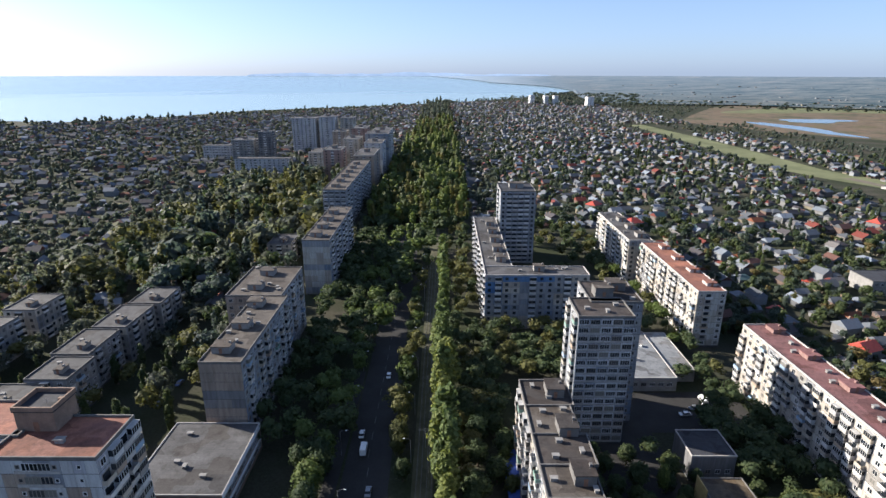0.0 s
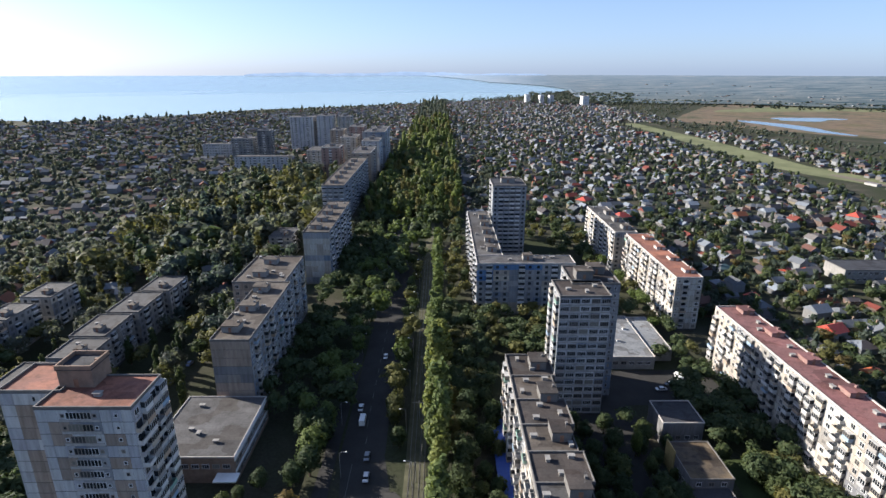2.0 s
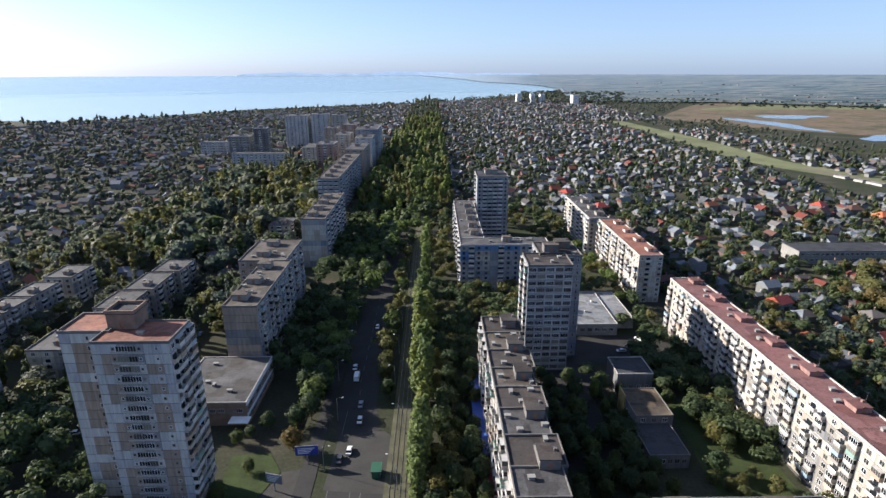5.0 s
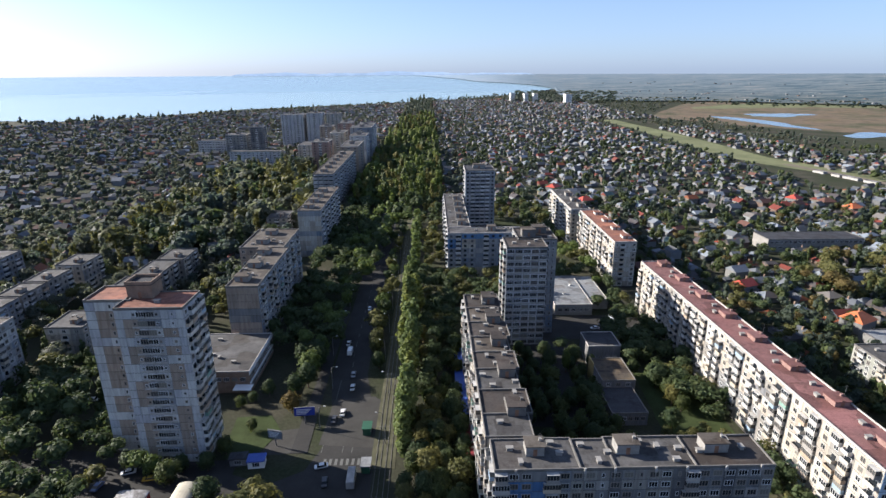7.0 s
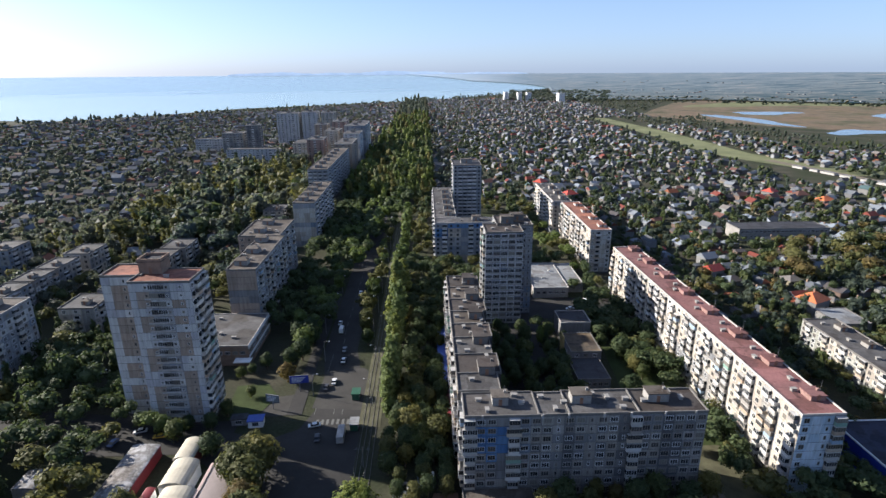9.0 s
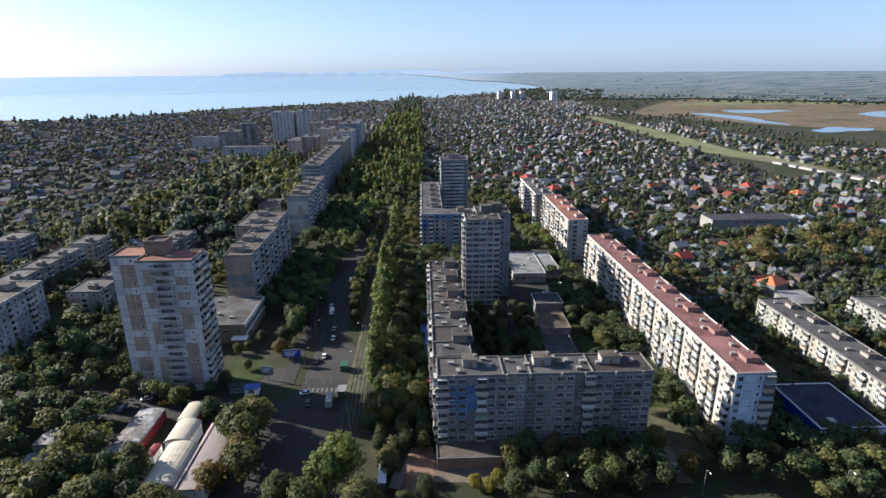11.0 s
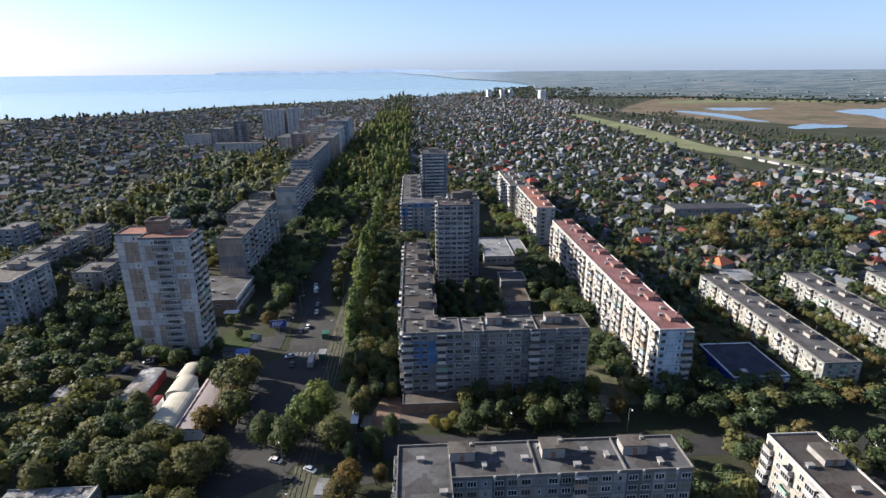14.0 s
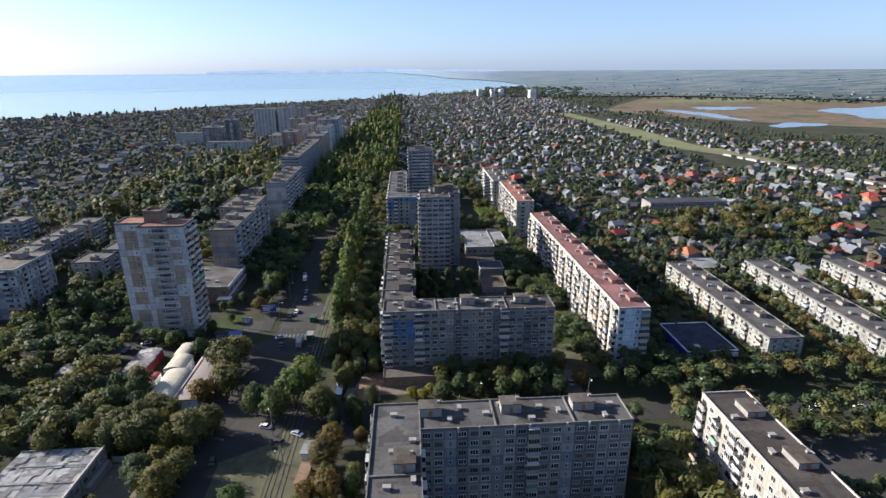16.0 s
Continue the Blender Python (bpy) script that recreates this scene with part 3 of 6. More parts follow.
# ---------------------------------------------------------------- parts of facades
def window_mesh(w, h, lights, name="window"):
    """A framed window, facing -y, its middle at the origin: a proud frame with mullions and panes set back in it."""
    b = Build()
    f, out, back = 0.1, -0.07, -0.012
    xs = [-w / 2]
    for k in range(lights):
        xs += [-w / 2 + (w - f) * k / lights + f, -w / 2 + (w - f) * (k + 1) / lights]
    xs.append(w / 2)
    zs = [-h / 2, -h / 2 + f, h / 2 - f, h / 2]
    n = len(xs)
    b.v = [(x, out, z) for z in zs for x in xs]
    for r in range(3):
        for c in range(n - 1):
            q = (r * n + c, r * n + c + 1, (r + 1) * n + c + 1, (r + 1) * n + c)
            if r == 1 and c % 2 == 1:
                i = len(b.v)
                b.v += [(b.v[k][0], back, b.v[k][2]) for k in q]
                for k in range(4):
                    b.f.append((q[k], q[(k + 1) % 4], i + (k + 1) % 4, i + k))
                    b.m.append(0)
                b.f.append((i, i + 1, i + 2, i + 3))
                b.m.append(1)
            else:
                b.f.append(q)
                b.m.append(0)
    i = len(b.v)
    rim = [0, n - 1, 4 * n - 1, 3 * n]
    b.v += [(b.v[k][0], 0.05, b.v[k][2]) for k in rim]
    for k in range(4):
        b.f.append((rim[(k + 1) % 4], rim[k], i + k, i + (k + 1) % 4))
        b.m.append(0)
    return b.mesh(name, [M_FRAME, M_GLASS])


def open_balcony_mesh(w, d, h=1.05):
    b = Build()
    b.box(-w / 2, w / 2, -d, 0, -0.12, 0.0, 1)
    b.box(-w / 2, w / 2, -d, -d + 0.06, 0.08, h, 0)
    b.box(-w / 2, -w / 2 + 0.06, -d + 0.06, 0, 0.08, h, 0)
    b.box(w / 2 - 0.06, w / 2, -d + 0.06, 0, 0.08, h, 0)
    b.box(-w / 2 + 0.3, w / 2 - 0.3, -0.09, 0.02, 0.1, 2.15, 2)
    b.face([(-w / 2 + 0.4, -0.094, 0.2), (w / 2 - 0.4, -0.094, 0.2), (w / 2 - 0.4, -0.094, 2.05), (-w / 2 + 0.4, -0.094, 2.05)], 3)
    return b.mesh("balcony", [M_BALCONY, M_SLAB, M_FRAME, M_GLASS])


def glazed_balcony_mesh(w, d, lights, low=1.0):
    b = Build()
    b.box(-w / 2, w / 2, -d, 0, -0.12, low, 0)
    b.box(-w / 2, w / 2, -d, 0, 2.38, 2.52, 1)
    for k in range(lights + 1):
        x = -w / 2 + (w - 0.09) * k / lights
        b.box(x, x + 0.09, -d, -d + 0.08, low, 2.38, 2)
    for s in (-1, 1):
        b.face([(s * (w / 2 - 0.05), -d + 0.05, low), (s * (w / 2 - 0.05), 0, low), (s * (w / 2 - 0.05), 0, 2.38), (s * (w / 2 - 0.05), -d + 0.05, 2.38)], 3)
    b.face([(-w / 2 + 0.05, -d + 0.05, low), (w / 2 - 0.05, -d + 0.05, low), (w / 2 - 0.05, -d + 0.05, 2.38), (-w / 2 + 0.05, -d + 0.05, 2.38)], 3)
    return b.mesh("loggia", [M_BALCONY, M_SLAB, M_FRAME, M_GLASS])


WIN = {"w": window_mesh(1.6, 1.55, 2), "W": window_mesh(2.2, 1.6, 3), "s": window_mesh(0.75, 1.3, 1), "o": window_mesh(0.8, 0.9, 1), "R": window_mesh(3.0, 1.7, 4)}
BAL = {"h": glazed_balcony_mesh(2.5, 1.45, 3), "H": open_balcony_mesh(2.4, 1.5, 1.0), "b": open_balcony_mesh(2.9, 1.0), "B": open_balcony_mesh(3.3, 1.2, 1.1), "g": glazed_balcony_mesh(3.0, 1.05, 4), "G": glazed_balcony_mesh(4.2, 0.8, 6), "D": glazed_balcony_mesh(3.35, 0.7, 4, 0.8)}
SPIN = {"front": 0, "left": -90, "right": 90}


def facade(owner, side, a0, a1, fixed, floors, fh, z0, pattern, mats, seed, store, tone=None, far=None):
    """Fills one face of a block. side: front faces -y, left -x, right +x; a0..a1 run along it, fixed is its plane. Adds panels to store and openings to owner."""
    rnd = random.Random(seed)
    n = len(pattern)
    bw = (a1 - a0) / n
    ox, oy = owner.location.x, owner.location.y

    def place(a, out):
        if side == "front":
            return (a - ox, fixed - out - oy)
        return (fixed - out - ox, a - oy) if side == "left" else (fixed + out - ox, a - oy)

    for k in range(n):
        for fl in range(floors):
            zb = z0 + fl * fh
            m = tone(k, fl, rnd) if tone else 0
            lo, hi, e = a0 + k * bw + 0.012, a0 + (k + 1) * bw - 0.012, 0.09
            q = [(*place(lo, 0.0), zb + 0.055), (*place(hi, 0.0), zb + 0.055), (*place(hi, 0.0), zb + fh - 0.055), (*place(lo, 0.0), zb + fh - 0.055)]
            p = [(*place(lo + 0.03, 0.06), zb + e + 0.03), (*place(hi - 0.03, 0.06), zb + e + 0.03), (*place(hi - 0.03, 0.06), zb + fh - e - 0.03), (*place(lo + 0.03, 0.06), zb + fh - e - 0.03)]
            if side == "left":
                q, p = [q[1], q[0], q[3], q[2]], [p[1], p[0], p[3], p[2]]
            i = len(store.v)
            store.v += q + p
            store.f += [(i, i + 1, i + 5, i + 4), (i + 1, i + 2, i + 6, i + 5), (i + 2, i + 3, i + 7, i + 6), (i + 3, i, i + 4, i + 7), (i + 4, i + 5, i + 6, i + 7)]
            store.m += [m] * 5
            c = pattern[k]
            mid = a0 + (k + 0.5) * bw
            if c == "x":
                c = rnd.choice("bgBghHgw")
            elif c == "y":
                c = rnd.choice("gGg")
            if far:
                if c == ".":
                    continue
                w, hb, ht, out = (0.75, 0.85, 2.3, 0.03) if c in WIN else (1.5, 1.05, 2.4, 0.9)
                lo, hi = mid - w, mid + w
                if c in BAL:
                    for za, zb2, mt in ((0.1, 1.05, 1), (2.4, 2.55, 1)):
                        far_box(far, [place(lo, 0.06), place(hi, 0.06), place(hi, out), place(lo, out)], zb + za, zb + zb2, mt)
                far_box(far, [place(lo, 0.05), place(hi, 0.05), place(hi, out + 0.05), place(lo, out + 0.05)], zb + hb, zb + ht, 0)
                continue
            if c in WIN:
                part("window", WIN[c], owner, (*place(mid, 0.065), zb + 1.55), SPIN[side])
            elif c in BAL:
                if fl == 0 and z0 < 1:
                    part("window", WIN["W"], owner, (*place(mid, 0.065), zb + 1.55), SPIN[side])
                else:
                    part("balcony" if c in "bBH" else "loggia", BAL[c], owner, (*place(mid, 0.065), zb + 0.15), SPIN[side])


def far_box(b, plan, z0, z1, mat):
    if (plan[1][0] - plan[0][0]) * (plan[2][1] - plan[1][1]) - (plan[1][1] - plan[0][1]) * (plan[2][0] - plan[1][0]) < 0:
        plan = plan[::-1]
    i = len(b.v)
    b.v += [(x, y, z0) for x, y in plan] + [(x, y, z1) for x, y in plan]
    b.f += [(i + k, i + (k + 1) % 4, i + 4 + (k + 1) % 4, i + 4 + k) for k in range(4)] + [(i + 4, i + 5, i + 6, i + 7)]
    b.m += [mat] * 5


def machine_room(owner, x, y, z, w, d, h, wall, roof):
    ox, oy = owner.location.x, owner.location.y
    b = Build()
    b.box(-w / 2, w / 2, -d / 2, d / 2, 0, h, 0)
    b.box(-w / 2 - 0.2, w / 2 + 0.2, -d / 2 - 0.2, d / 2 + 0.2, h, h + 0.22, 1)
    b.box(w / 2 - 1.1, w / 2 - 0.4, 0, 0.7, h + 0.22, h + 0.9, 0)
    room = part("machine_room", b.mesh("machine_room", [wall, roof]), owner, (x - ox, y - oy, z))
    boxed("door", room, -0.5, 0.5, -d / 2 - 0.06, -d / 2 - 0.004, 0, 2.0, M_RUST, "rusty steel door")


def vents(owner, spots, z, mat):
    b = Build()
    b.box(-0.75, 0.75, -0.45, 0.45, 0, 0.75, 0)
    b.box(-0.95, 0.95, -0.62, 0.62, 0.85, 0.97, 1)
    for sx in (-0.6, 0.5):
        for sy in (-0.35, 0.25):
            b.box(sx, sx + 0.1, sy, sy + 0.1, 0.75, 0.85, 0)
    me = b.mesh("vent", [mat, M_CORE])
    for k, (x, y) in enumerate(spots):
        part("vent", me, owner, (x - owner.location.x, y - owner.location.y, z), 90 if k % 3 == 1 else 0)


def parapet_ring(owner, x0, x1, y0, y1, z0, z1, mat, t=0.2, o=0.08):
    ox, oy = owner.location.x, owner.location.y
    b = Build()
    b.box(x0 - o - ox, x1 + o - ox, y0 - o - oy, y0 + t - oy, z0, z1)
    b.box(x0 - o - ox, x1 + o - ox, y1 - t - oy, y1 + o - oy, z0, z1)
    b.box(x0 - o - ox, x0 + t - ox, y0 + t - oy, y1 - t - oy, z0, z1)
    b.box(x1 - t - ox, x1 + o - ox, y0 + t - oy, y1 - t - oy, z0, z1)
    part("parapet", b.mesh("parapet", [mat]), owner)


def block(name, label, rects, height, floors, faces, panel_mats, roof, parapet, group, seed, tone=None, z0=0.9, rooms=(), vent_spots=(), room_mats=None, roof_mats=None, category="apartment block", distant=False):
    """A block of flats. rects: its plan as rectangles; faces: rows of (side, a0, a1, plane, pattern[, material or tone])."""
    cx = sum(r[0] + r[1] for r in rects) / 2 / len(rects)
    cy = sum(r[2] + r[3] for r in rects) / 2 / len(rects)
    owner = thing(name, (cx, cy, 0), label, category, group)
    for x0, x1, y0, y1 in rects:
        boxed("wall", owner, x0 - cx, x1 - cx, y0 - cy, y1 - cy, 0, height - 0.7, M_CORE if distant else M_JOINT)
    fh = (height - 0.8 - z0) / floors
    store = Build()
    far = Build() if distant else None
    for k, (side, a0, a1, fixed, pattern, *own) in enumerate(faces):
        facade(owner, side, a0, a1, fixed, floors, fh, z0, pattern, panel_mats, seed * 31 + k, store, own[0] if own else tone, far)
    if distant:
        tagged(part("glazing", far.mesh("glazing", [M_FAR_GLASS, M_FAR_BALCONY]), owner), kind="stuff")
    panel = part("wall_panel", store.mesh("wall_panel", panel_mats), owner)
    tagged(panel, kind="stuff")
    for k, (x0, x1, y0, y1) in enumerate(rects):
        rm = roof_mats[k] if roof_mats else roof
        b = Build()
        b.box(x0 + 0.2 - cx, x1 - 0.2 - cx, y0 + 0.2 - cy, y1 - 0.2 - cy, height - 0.69, height - 0.45)
        part("roof", b.mesh("roof", [rm]), owner)
        parapet_ring(owner, x0, x1, y0, y1, height - 0.69, height + 0.03 * (k % 3), parapet, 0.2, 0.08 + 0.012 * (k % 3))
    for x, y, w, d, h in rooms:
        machine_room(owner, x, y, height - 0.45, w, d, h, *(room_mats or (M_CORE, M_ROOF_BROWN)))
    vents(owner, vent_spots, height - 0.45, M_CORE)
    return owner


def rain_heads(owner, xs, y, z):
    """Pale rain heads where the sections meet at the roof edge."""
    b = Build()
    b.box(-0.3, 0.3, -0.42, -0.02, -1.1, 0.35, 0, inset=0.05)
    b.tube((0, -0.2, -3.2), (0, -0.2, -1.1), 0.09, 0.12, 6)
    me = b.mesh("rain_head", [M_PLASTER])
    for x in xs:
        part("rain_head", me, owner, (x - owner.location.x, y - 0.12 - owner.location.y, z))


def spandrels(owner, x0, x1, y, height, floors, z0=0.9):
    """Pale breast bands between the window rows of a front."""
    fh = (height - 0.8 - z0) / floors
    b = Build()
    b.box(x0, x1, -0.10, 0.03, 0.0, 0.62)
    me = b.mesh("spandrel", [M_PLASTER])
    for fl in range(floors):
        part("spandrel", me, owner, (-owner.location.x, y - 0.06 - owner.location.y, z0 + fl * fh + 0.08))


USED = []   # plan rectangles kept free of trees and houses


def keep(*r):
    USED.append(r)


def free(x, y, m=2.0):
    return all(not (a - m < x < b + m and c - m < y < d + m) for a, b, c, d in USED)

# ---------------------------------------------------------------- blocks of flats
def patched(weights):
    """Panels of the first material with blocks of the others here and there."""
    def pick(k, fl, rnd):
        h = random.Random((k // 2) * 71 + (fl // 2) * 13 + weights[0]).random()
        for i, w in enumerate(weights[1:], 1):
            if h < w:
                return i
            h -= w
        return 0
    return pick


# the high tower with tan tile patches and a rust-red roof


def tan_bands(k, fl, rnd):
    if k in (1, 2):
        return 1 if fl in (1, 2, 3, 4, 7, 8, 9, 12, 13, 15, 16) else 0
    if k in (6, 7):
        return 1 if fl in (1, 2, 3, 4, 5, 6, 9, 10, 11, 13, 15) else 0
    if k in (3, 4, 5):
        return 2 if fl % 5 else 0
    return 0


def tan_left(k, fl, rnd):
    return 1 if k in (1, 2) and fl in (2, 3, 5, 6, 8, 9, 10, 11, 12, 14, 15, 16) else 0


tower = block("apartment_tower", "pale high tower with tan tile patches and rust-red roof", [(-81, -61.3, 80, 92.5), (-93, -79.5, 86, 97.5)], 54, 18,
              [("front", -81, -61.3, 80, "..oRRo.o.", tan_bands), ("right", 80, 92.5, -61.3, "xgxg"), ("front", -93, -81, 86, "..so", tan_left), ("left", 80, 86, -81, "o")],
              [M_PANEL_WHITE, M_PANEL_TAN, M_PANEL_BLUE], M_ROOF_RUST, M_PARAPET, "towers", 1, rooms=[(-77, 91, 7.5, 6.5, 4.2)],
              vent_spots=[(-70.5, 84.5)], room_mats=(M_BRICK, M_ROOF_DARK), category="tower block")
spandrels(tower, -76.3, -68.1, 80, 54, 18)
for x0, x1, y0, y1 in ((-3.9, 3.9, -3.5, -3.2), (-3.9, 3.9, 3.2, 3.5), (-3.9, -3.6, -3.2, 3.2), (3.6, 3.9, -3.2, 3.2)):   # the room's open upper rim
    boxed("room_rim", tower, -77 + x0 - tower.location.x, -77 + x1 - tower.location.x, 91 + y0 - tower.location.y, 91 + y1 - tower.location.y, 57.97, 58.9, M_BRICK)
keep(-94, -61, 79, 98)
# the tower behind the courtyard
tower2 = block("apartment_tower", "grey sixteen-storey tower with rows of glazed loggias, black roof", [(42, 59.5, 154, 169), (48.7, 66, 165.5, 184)], 47, 16,
               [("front", 42, 59.5, 154, "RRRRR", patched([3, 0.5])), ("left", 154, 169, 42, "gwg"), ("front", 59.5, 66, 165.5, "Rs"), ("right", 165.5, 184, 66, "ww"), ("left", 169, 184, 48.7, "wgw")],
               [M_PANEL_BLUE, M_PANEL_WHITE], M_ROOF_FELT, M_PARAPET, "towers", 2, rooms=[(54, 172, 6, 5, 3.4), (60, 178, 6, 5, 2.8)], vent_spots=[(46, 160), (52, 158), (63, 168), (56, 163)], category="tower block", room_mats=(M_PARAPET, M_ROOF_BROWN))
spandrels(tower2, 42.3, 59.2, 154, 47, 16)
keep(41, 67, 153, 185)
tower3 = block("apartment_tower", "distant grey tower with dark window bands", [(36, 58, 336, 362)], 48, 16,
               [("front", 36, 58, 336, "sGGGGs", patched([5, 0.2])), ("left", 336, 362, 36, "wgw")], [M_PANEL_BLUE, M_PANEL_WHITE], M_ROOF_DARK, M_PARAPET, "towers", 3, rooms=[(47, 350, 9, 6, 3)], category="tower block", distant=True)
keep(35, 59, 335, 363)


def spread(x0, x1, y0, y1, n, seed):
    r = random.Random(seed)
    return [(r.uniform(x0, x1), r.uniform(y0, y1)) for _ in range(n)]


# the angled block: a long wing along the street and a wing across it
def blue_corner(k, fl, rnd):
    if k in (1, 2, 3) and fl in (5, 6, 7) or k == 4 and fl in (6, 7) or k == 2 and fl == 4:
        return 1
    if k in (4, 5) and fl > 2 or k == 0:
        return 2
    return (0, 0, 3, 0, 4, 0, 3, 3, 0, 4, 0, 3, 3, 0, 4, 4, 0, 3, 4, 4, 0, 3)[k]


front_block = block("apartment_block", "nine-storey panel block with blue insulated patch and grey roof", [(24.5, 45, 41.5, 53), (45, 53.5, 41.5, 52.4), (53.5, 73, 41.5, 53), (73, 92, 41.5, 53)], 28, 9,
      [("front", 24.5, 92, 41.5, "yWW.yWWWsWWsWWsyWWWWWW", blue_corner), ("left", 41.5, 53, 24.5, "xwx")],
      [M_PANEL_GREY, M_INSUL_BLUE, M_PANEL_BLUE, M_PANEL_GREY, M_PANEL_DARK], M_ROOF_GREY, M_PARAPET, "nine-storey blocks", 4, roof_mats=[M_ROOF_GREY, M_ROOF_GREY, M_ROOF_GREY, M_ROOF_FELT],
      rooms=[(35, 48.5, 4.5, 4, 2.6), (58, 48.5, 5.5, 4, 2.8), (80, 48.5, 6, 4, 2.6)], vent_spots=[(29, 49), (31, 44), (39.5, 51), (41, 47), (50, 44), (62, 51), (69, 44), (84.5, 51), (47, 50), (53, 47), (66, 49), (71, 48), (76, 47), (87, 48)])
rain_heads(front_block, (29.5, 46, 53.2, 63, 70.5, 80, 88.5), 41.5, 27.8)
keep(24, 93, 41, 54)
block("apartment_block", "long nine-storey panel block with brown patched roof along the street", [(23.5, 36.2, 54, 64), (23.5, 37.6, 64, 76), (23.5, 36.2, 76, 88), (23.5, 37.6, 88, 99), (23.5, 36.4, 99, 110), (23.5, 37.8, 110, 122), (23.5, 36.4, 122, 135), (23.5, 37.6, 135, 148.5)], 28, 9,
      [("left", 54, 92, 23.5, "xwxwxwxwxwxw"), ("left", 92, 148.5, 23.5, "xwxwwxwxwwxwxwxwxw"), ("front", 24, 37, 54, "w.w")],
      [M_PANEL_CREAM, M_PANEL_GREY], M_ROOF_GREY, M_PARAPET, "nine-storey blocks", 5, room_mats=(M_PARAPET, M_ROOF_FELT), tone=patched([9, 0.3]), roof_mats=[M_ROOF_GREY, M_ROOF_FELT, M_ROOF_GREY, M_ROOF_FELT, M_ROOF_BROWN, M_ROOF_FELT, M_ROOF_BROWN, M_ROOF_FELT],
      rooms=[(33, 66, 5, 6, 2.8), (33, 86, 5, 6, 2.8), (33, 106, 5, 6, 2.8), (33, 124, 5, 6, 2.8), (33, 142, 5, 6, 2.8)],
      vent_spots=[(28, 60), (34, 74), (28, 78), (35, 80), (28, 96), (34, 97), (28, 113), (35, 115), (28, 132), (34, 133), (31, 70), (25.5, 84), (30.5, 91), (35, 101.5), (26, 105), (30, 119), (26, 126), (31, 139), (35, 145.5), (27, 145)])
keep(23, 38, 53, 149)
block("apartment_block", "nine-storey panel block in an angle, grey roof, far down the street", [(19.8, 34, 253, 348), (19.8, 69, 240.5, 253)], 28, 9,
      [("left", 240.5, 348, 19.8, "xwxwxwwxwxwxwwxwxwxwxwxw"), ("front", 19.8, 69, 240.5, "wgww.gwWwgww", patched([4, 0.12, 0.2]))],
      [M_PANEL_BLUE, M_INSUL_BLUE, M_PANEL_CREAM], M_ROOF_GREY, M_PARAPET_PALE, "nine-storey blocks", 6, tone=patched([2, 0.06, 0.3]),
      rooms=[(29, 262 + 17 * k, 5, 5, 2.6) for k in range(5)] + [(46, 248, 5, 4, 2.6)], vent_spots=spread(22, 33, 256, 345, 9, 4) + spread(36, 66, 243, 250, 4, 5), distant=True)
keep(19, 70, 240, 349)

# the long cream block with the maroon roof, behind the courtyard
maroon = block("apartment_block", "long cream nine-storey block with maroon roof and mixed balconies", [(115.5, 128, 41, 191)], 27.5, 9,
      [("left", 41, 191, 115.5, "xwxxwyxwgxwxxwyxwxHwxxyhwxxwxyxwxxwx"), ("front", 115.5, 128, 41, "w.sy", lambda k, fl, rnd: 2 if k < 3 else 1)],
      [M_PANEL_CREAM, M_PANEL_GREY, M_INSUL_PALE], M_ROOF_RED, M_PARAPET_PALE, "nine-storey blocks", 7, tone=patched([11, 0.16]),
      rooms=[(124.6, 50 + 19.4 * k, 4.5, 5, 1.5) for k in range(8)], vent_spots=[(121, 53 + 19.4 * k) for k in range(7)] + [(124, 59 + 19.4 * k) for k in range(7)], room_mats=(M_PINK_ROOM, M_ROOF_RED))
maroon.rotation_euler.z = radians(0.95)
maroon.location.y -= 1.6
maroon.location.x += 0.35
keep(114, 132.5, 38, 191)
block("apartment_block", "cream nine-storey block with rust-red roof, pale balconies", [(112, 124.5, 222, 295)], 27.5, 9,
      [("left", 222, 295, 112, "xwxxwyxwxxwxyxwxx"), ("front", 112, 124.5, 222, "ob.w")], [M_PANEL_CREAM, M_PANEL_GREY], M_ROOF_RUST, M_PARAPET_PALE, "nine-storey blocks", 8, tone=patched([12, 0.2]),
      rooms=[(121, 231 + 18 * k, 4.5, 5, 1.5) for k in range(4)], room_mats=(M_PARAPET_PALE, M_ROOF_RUST))
keep(111, 125, 221, 296)
block("apartment_block", "cream nine-storey block with grey roof at the row's far end", [(107, 120.5, 300, 366)], 27, 9,
      [("left", 300, 366, 107, "xwwxwxwwxwxwwx"), ("front", 107, 120.5, 300, "owb")], [M_PANEL_CREAM, M_PANEL_BLUE], M_ROOF_GREY, M_PARAPET_PALE, "nine-storey blocks", 9, tone=patched([14, 0.4]),
      rooms=[(116, 309 + 18 * k, 5, 6, 2.4) for k in range(3)], vent_spots=spread(109, 118, 302, 364, 5, 8), distant=True)
keep(106, 121, 299, 367)

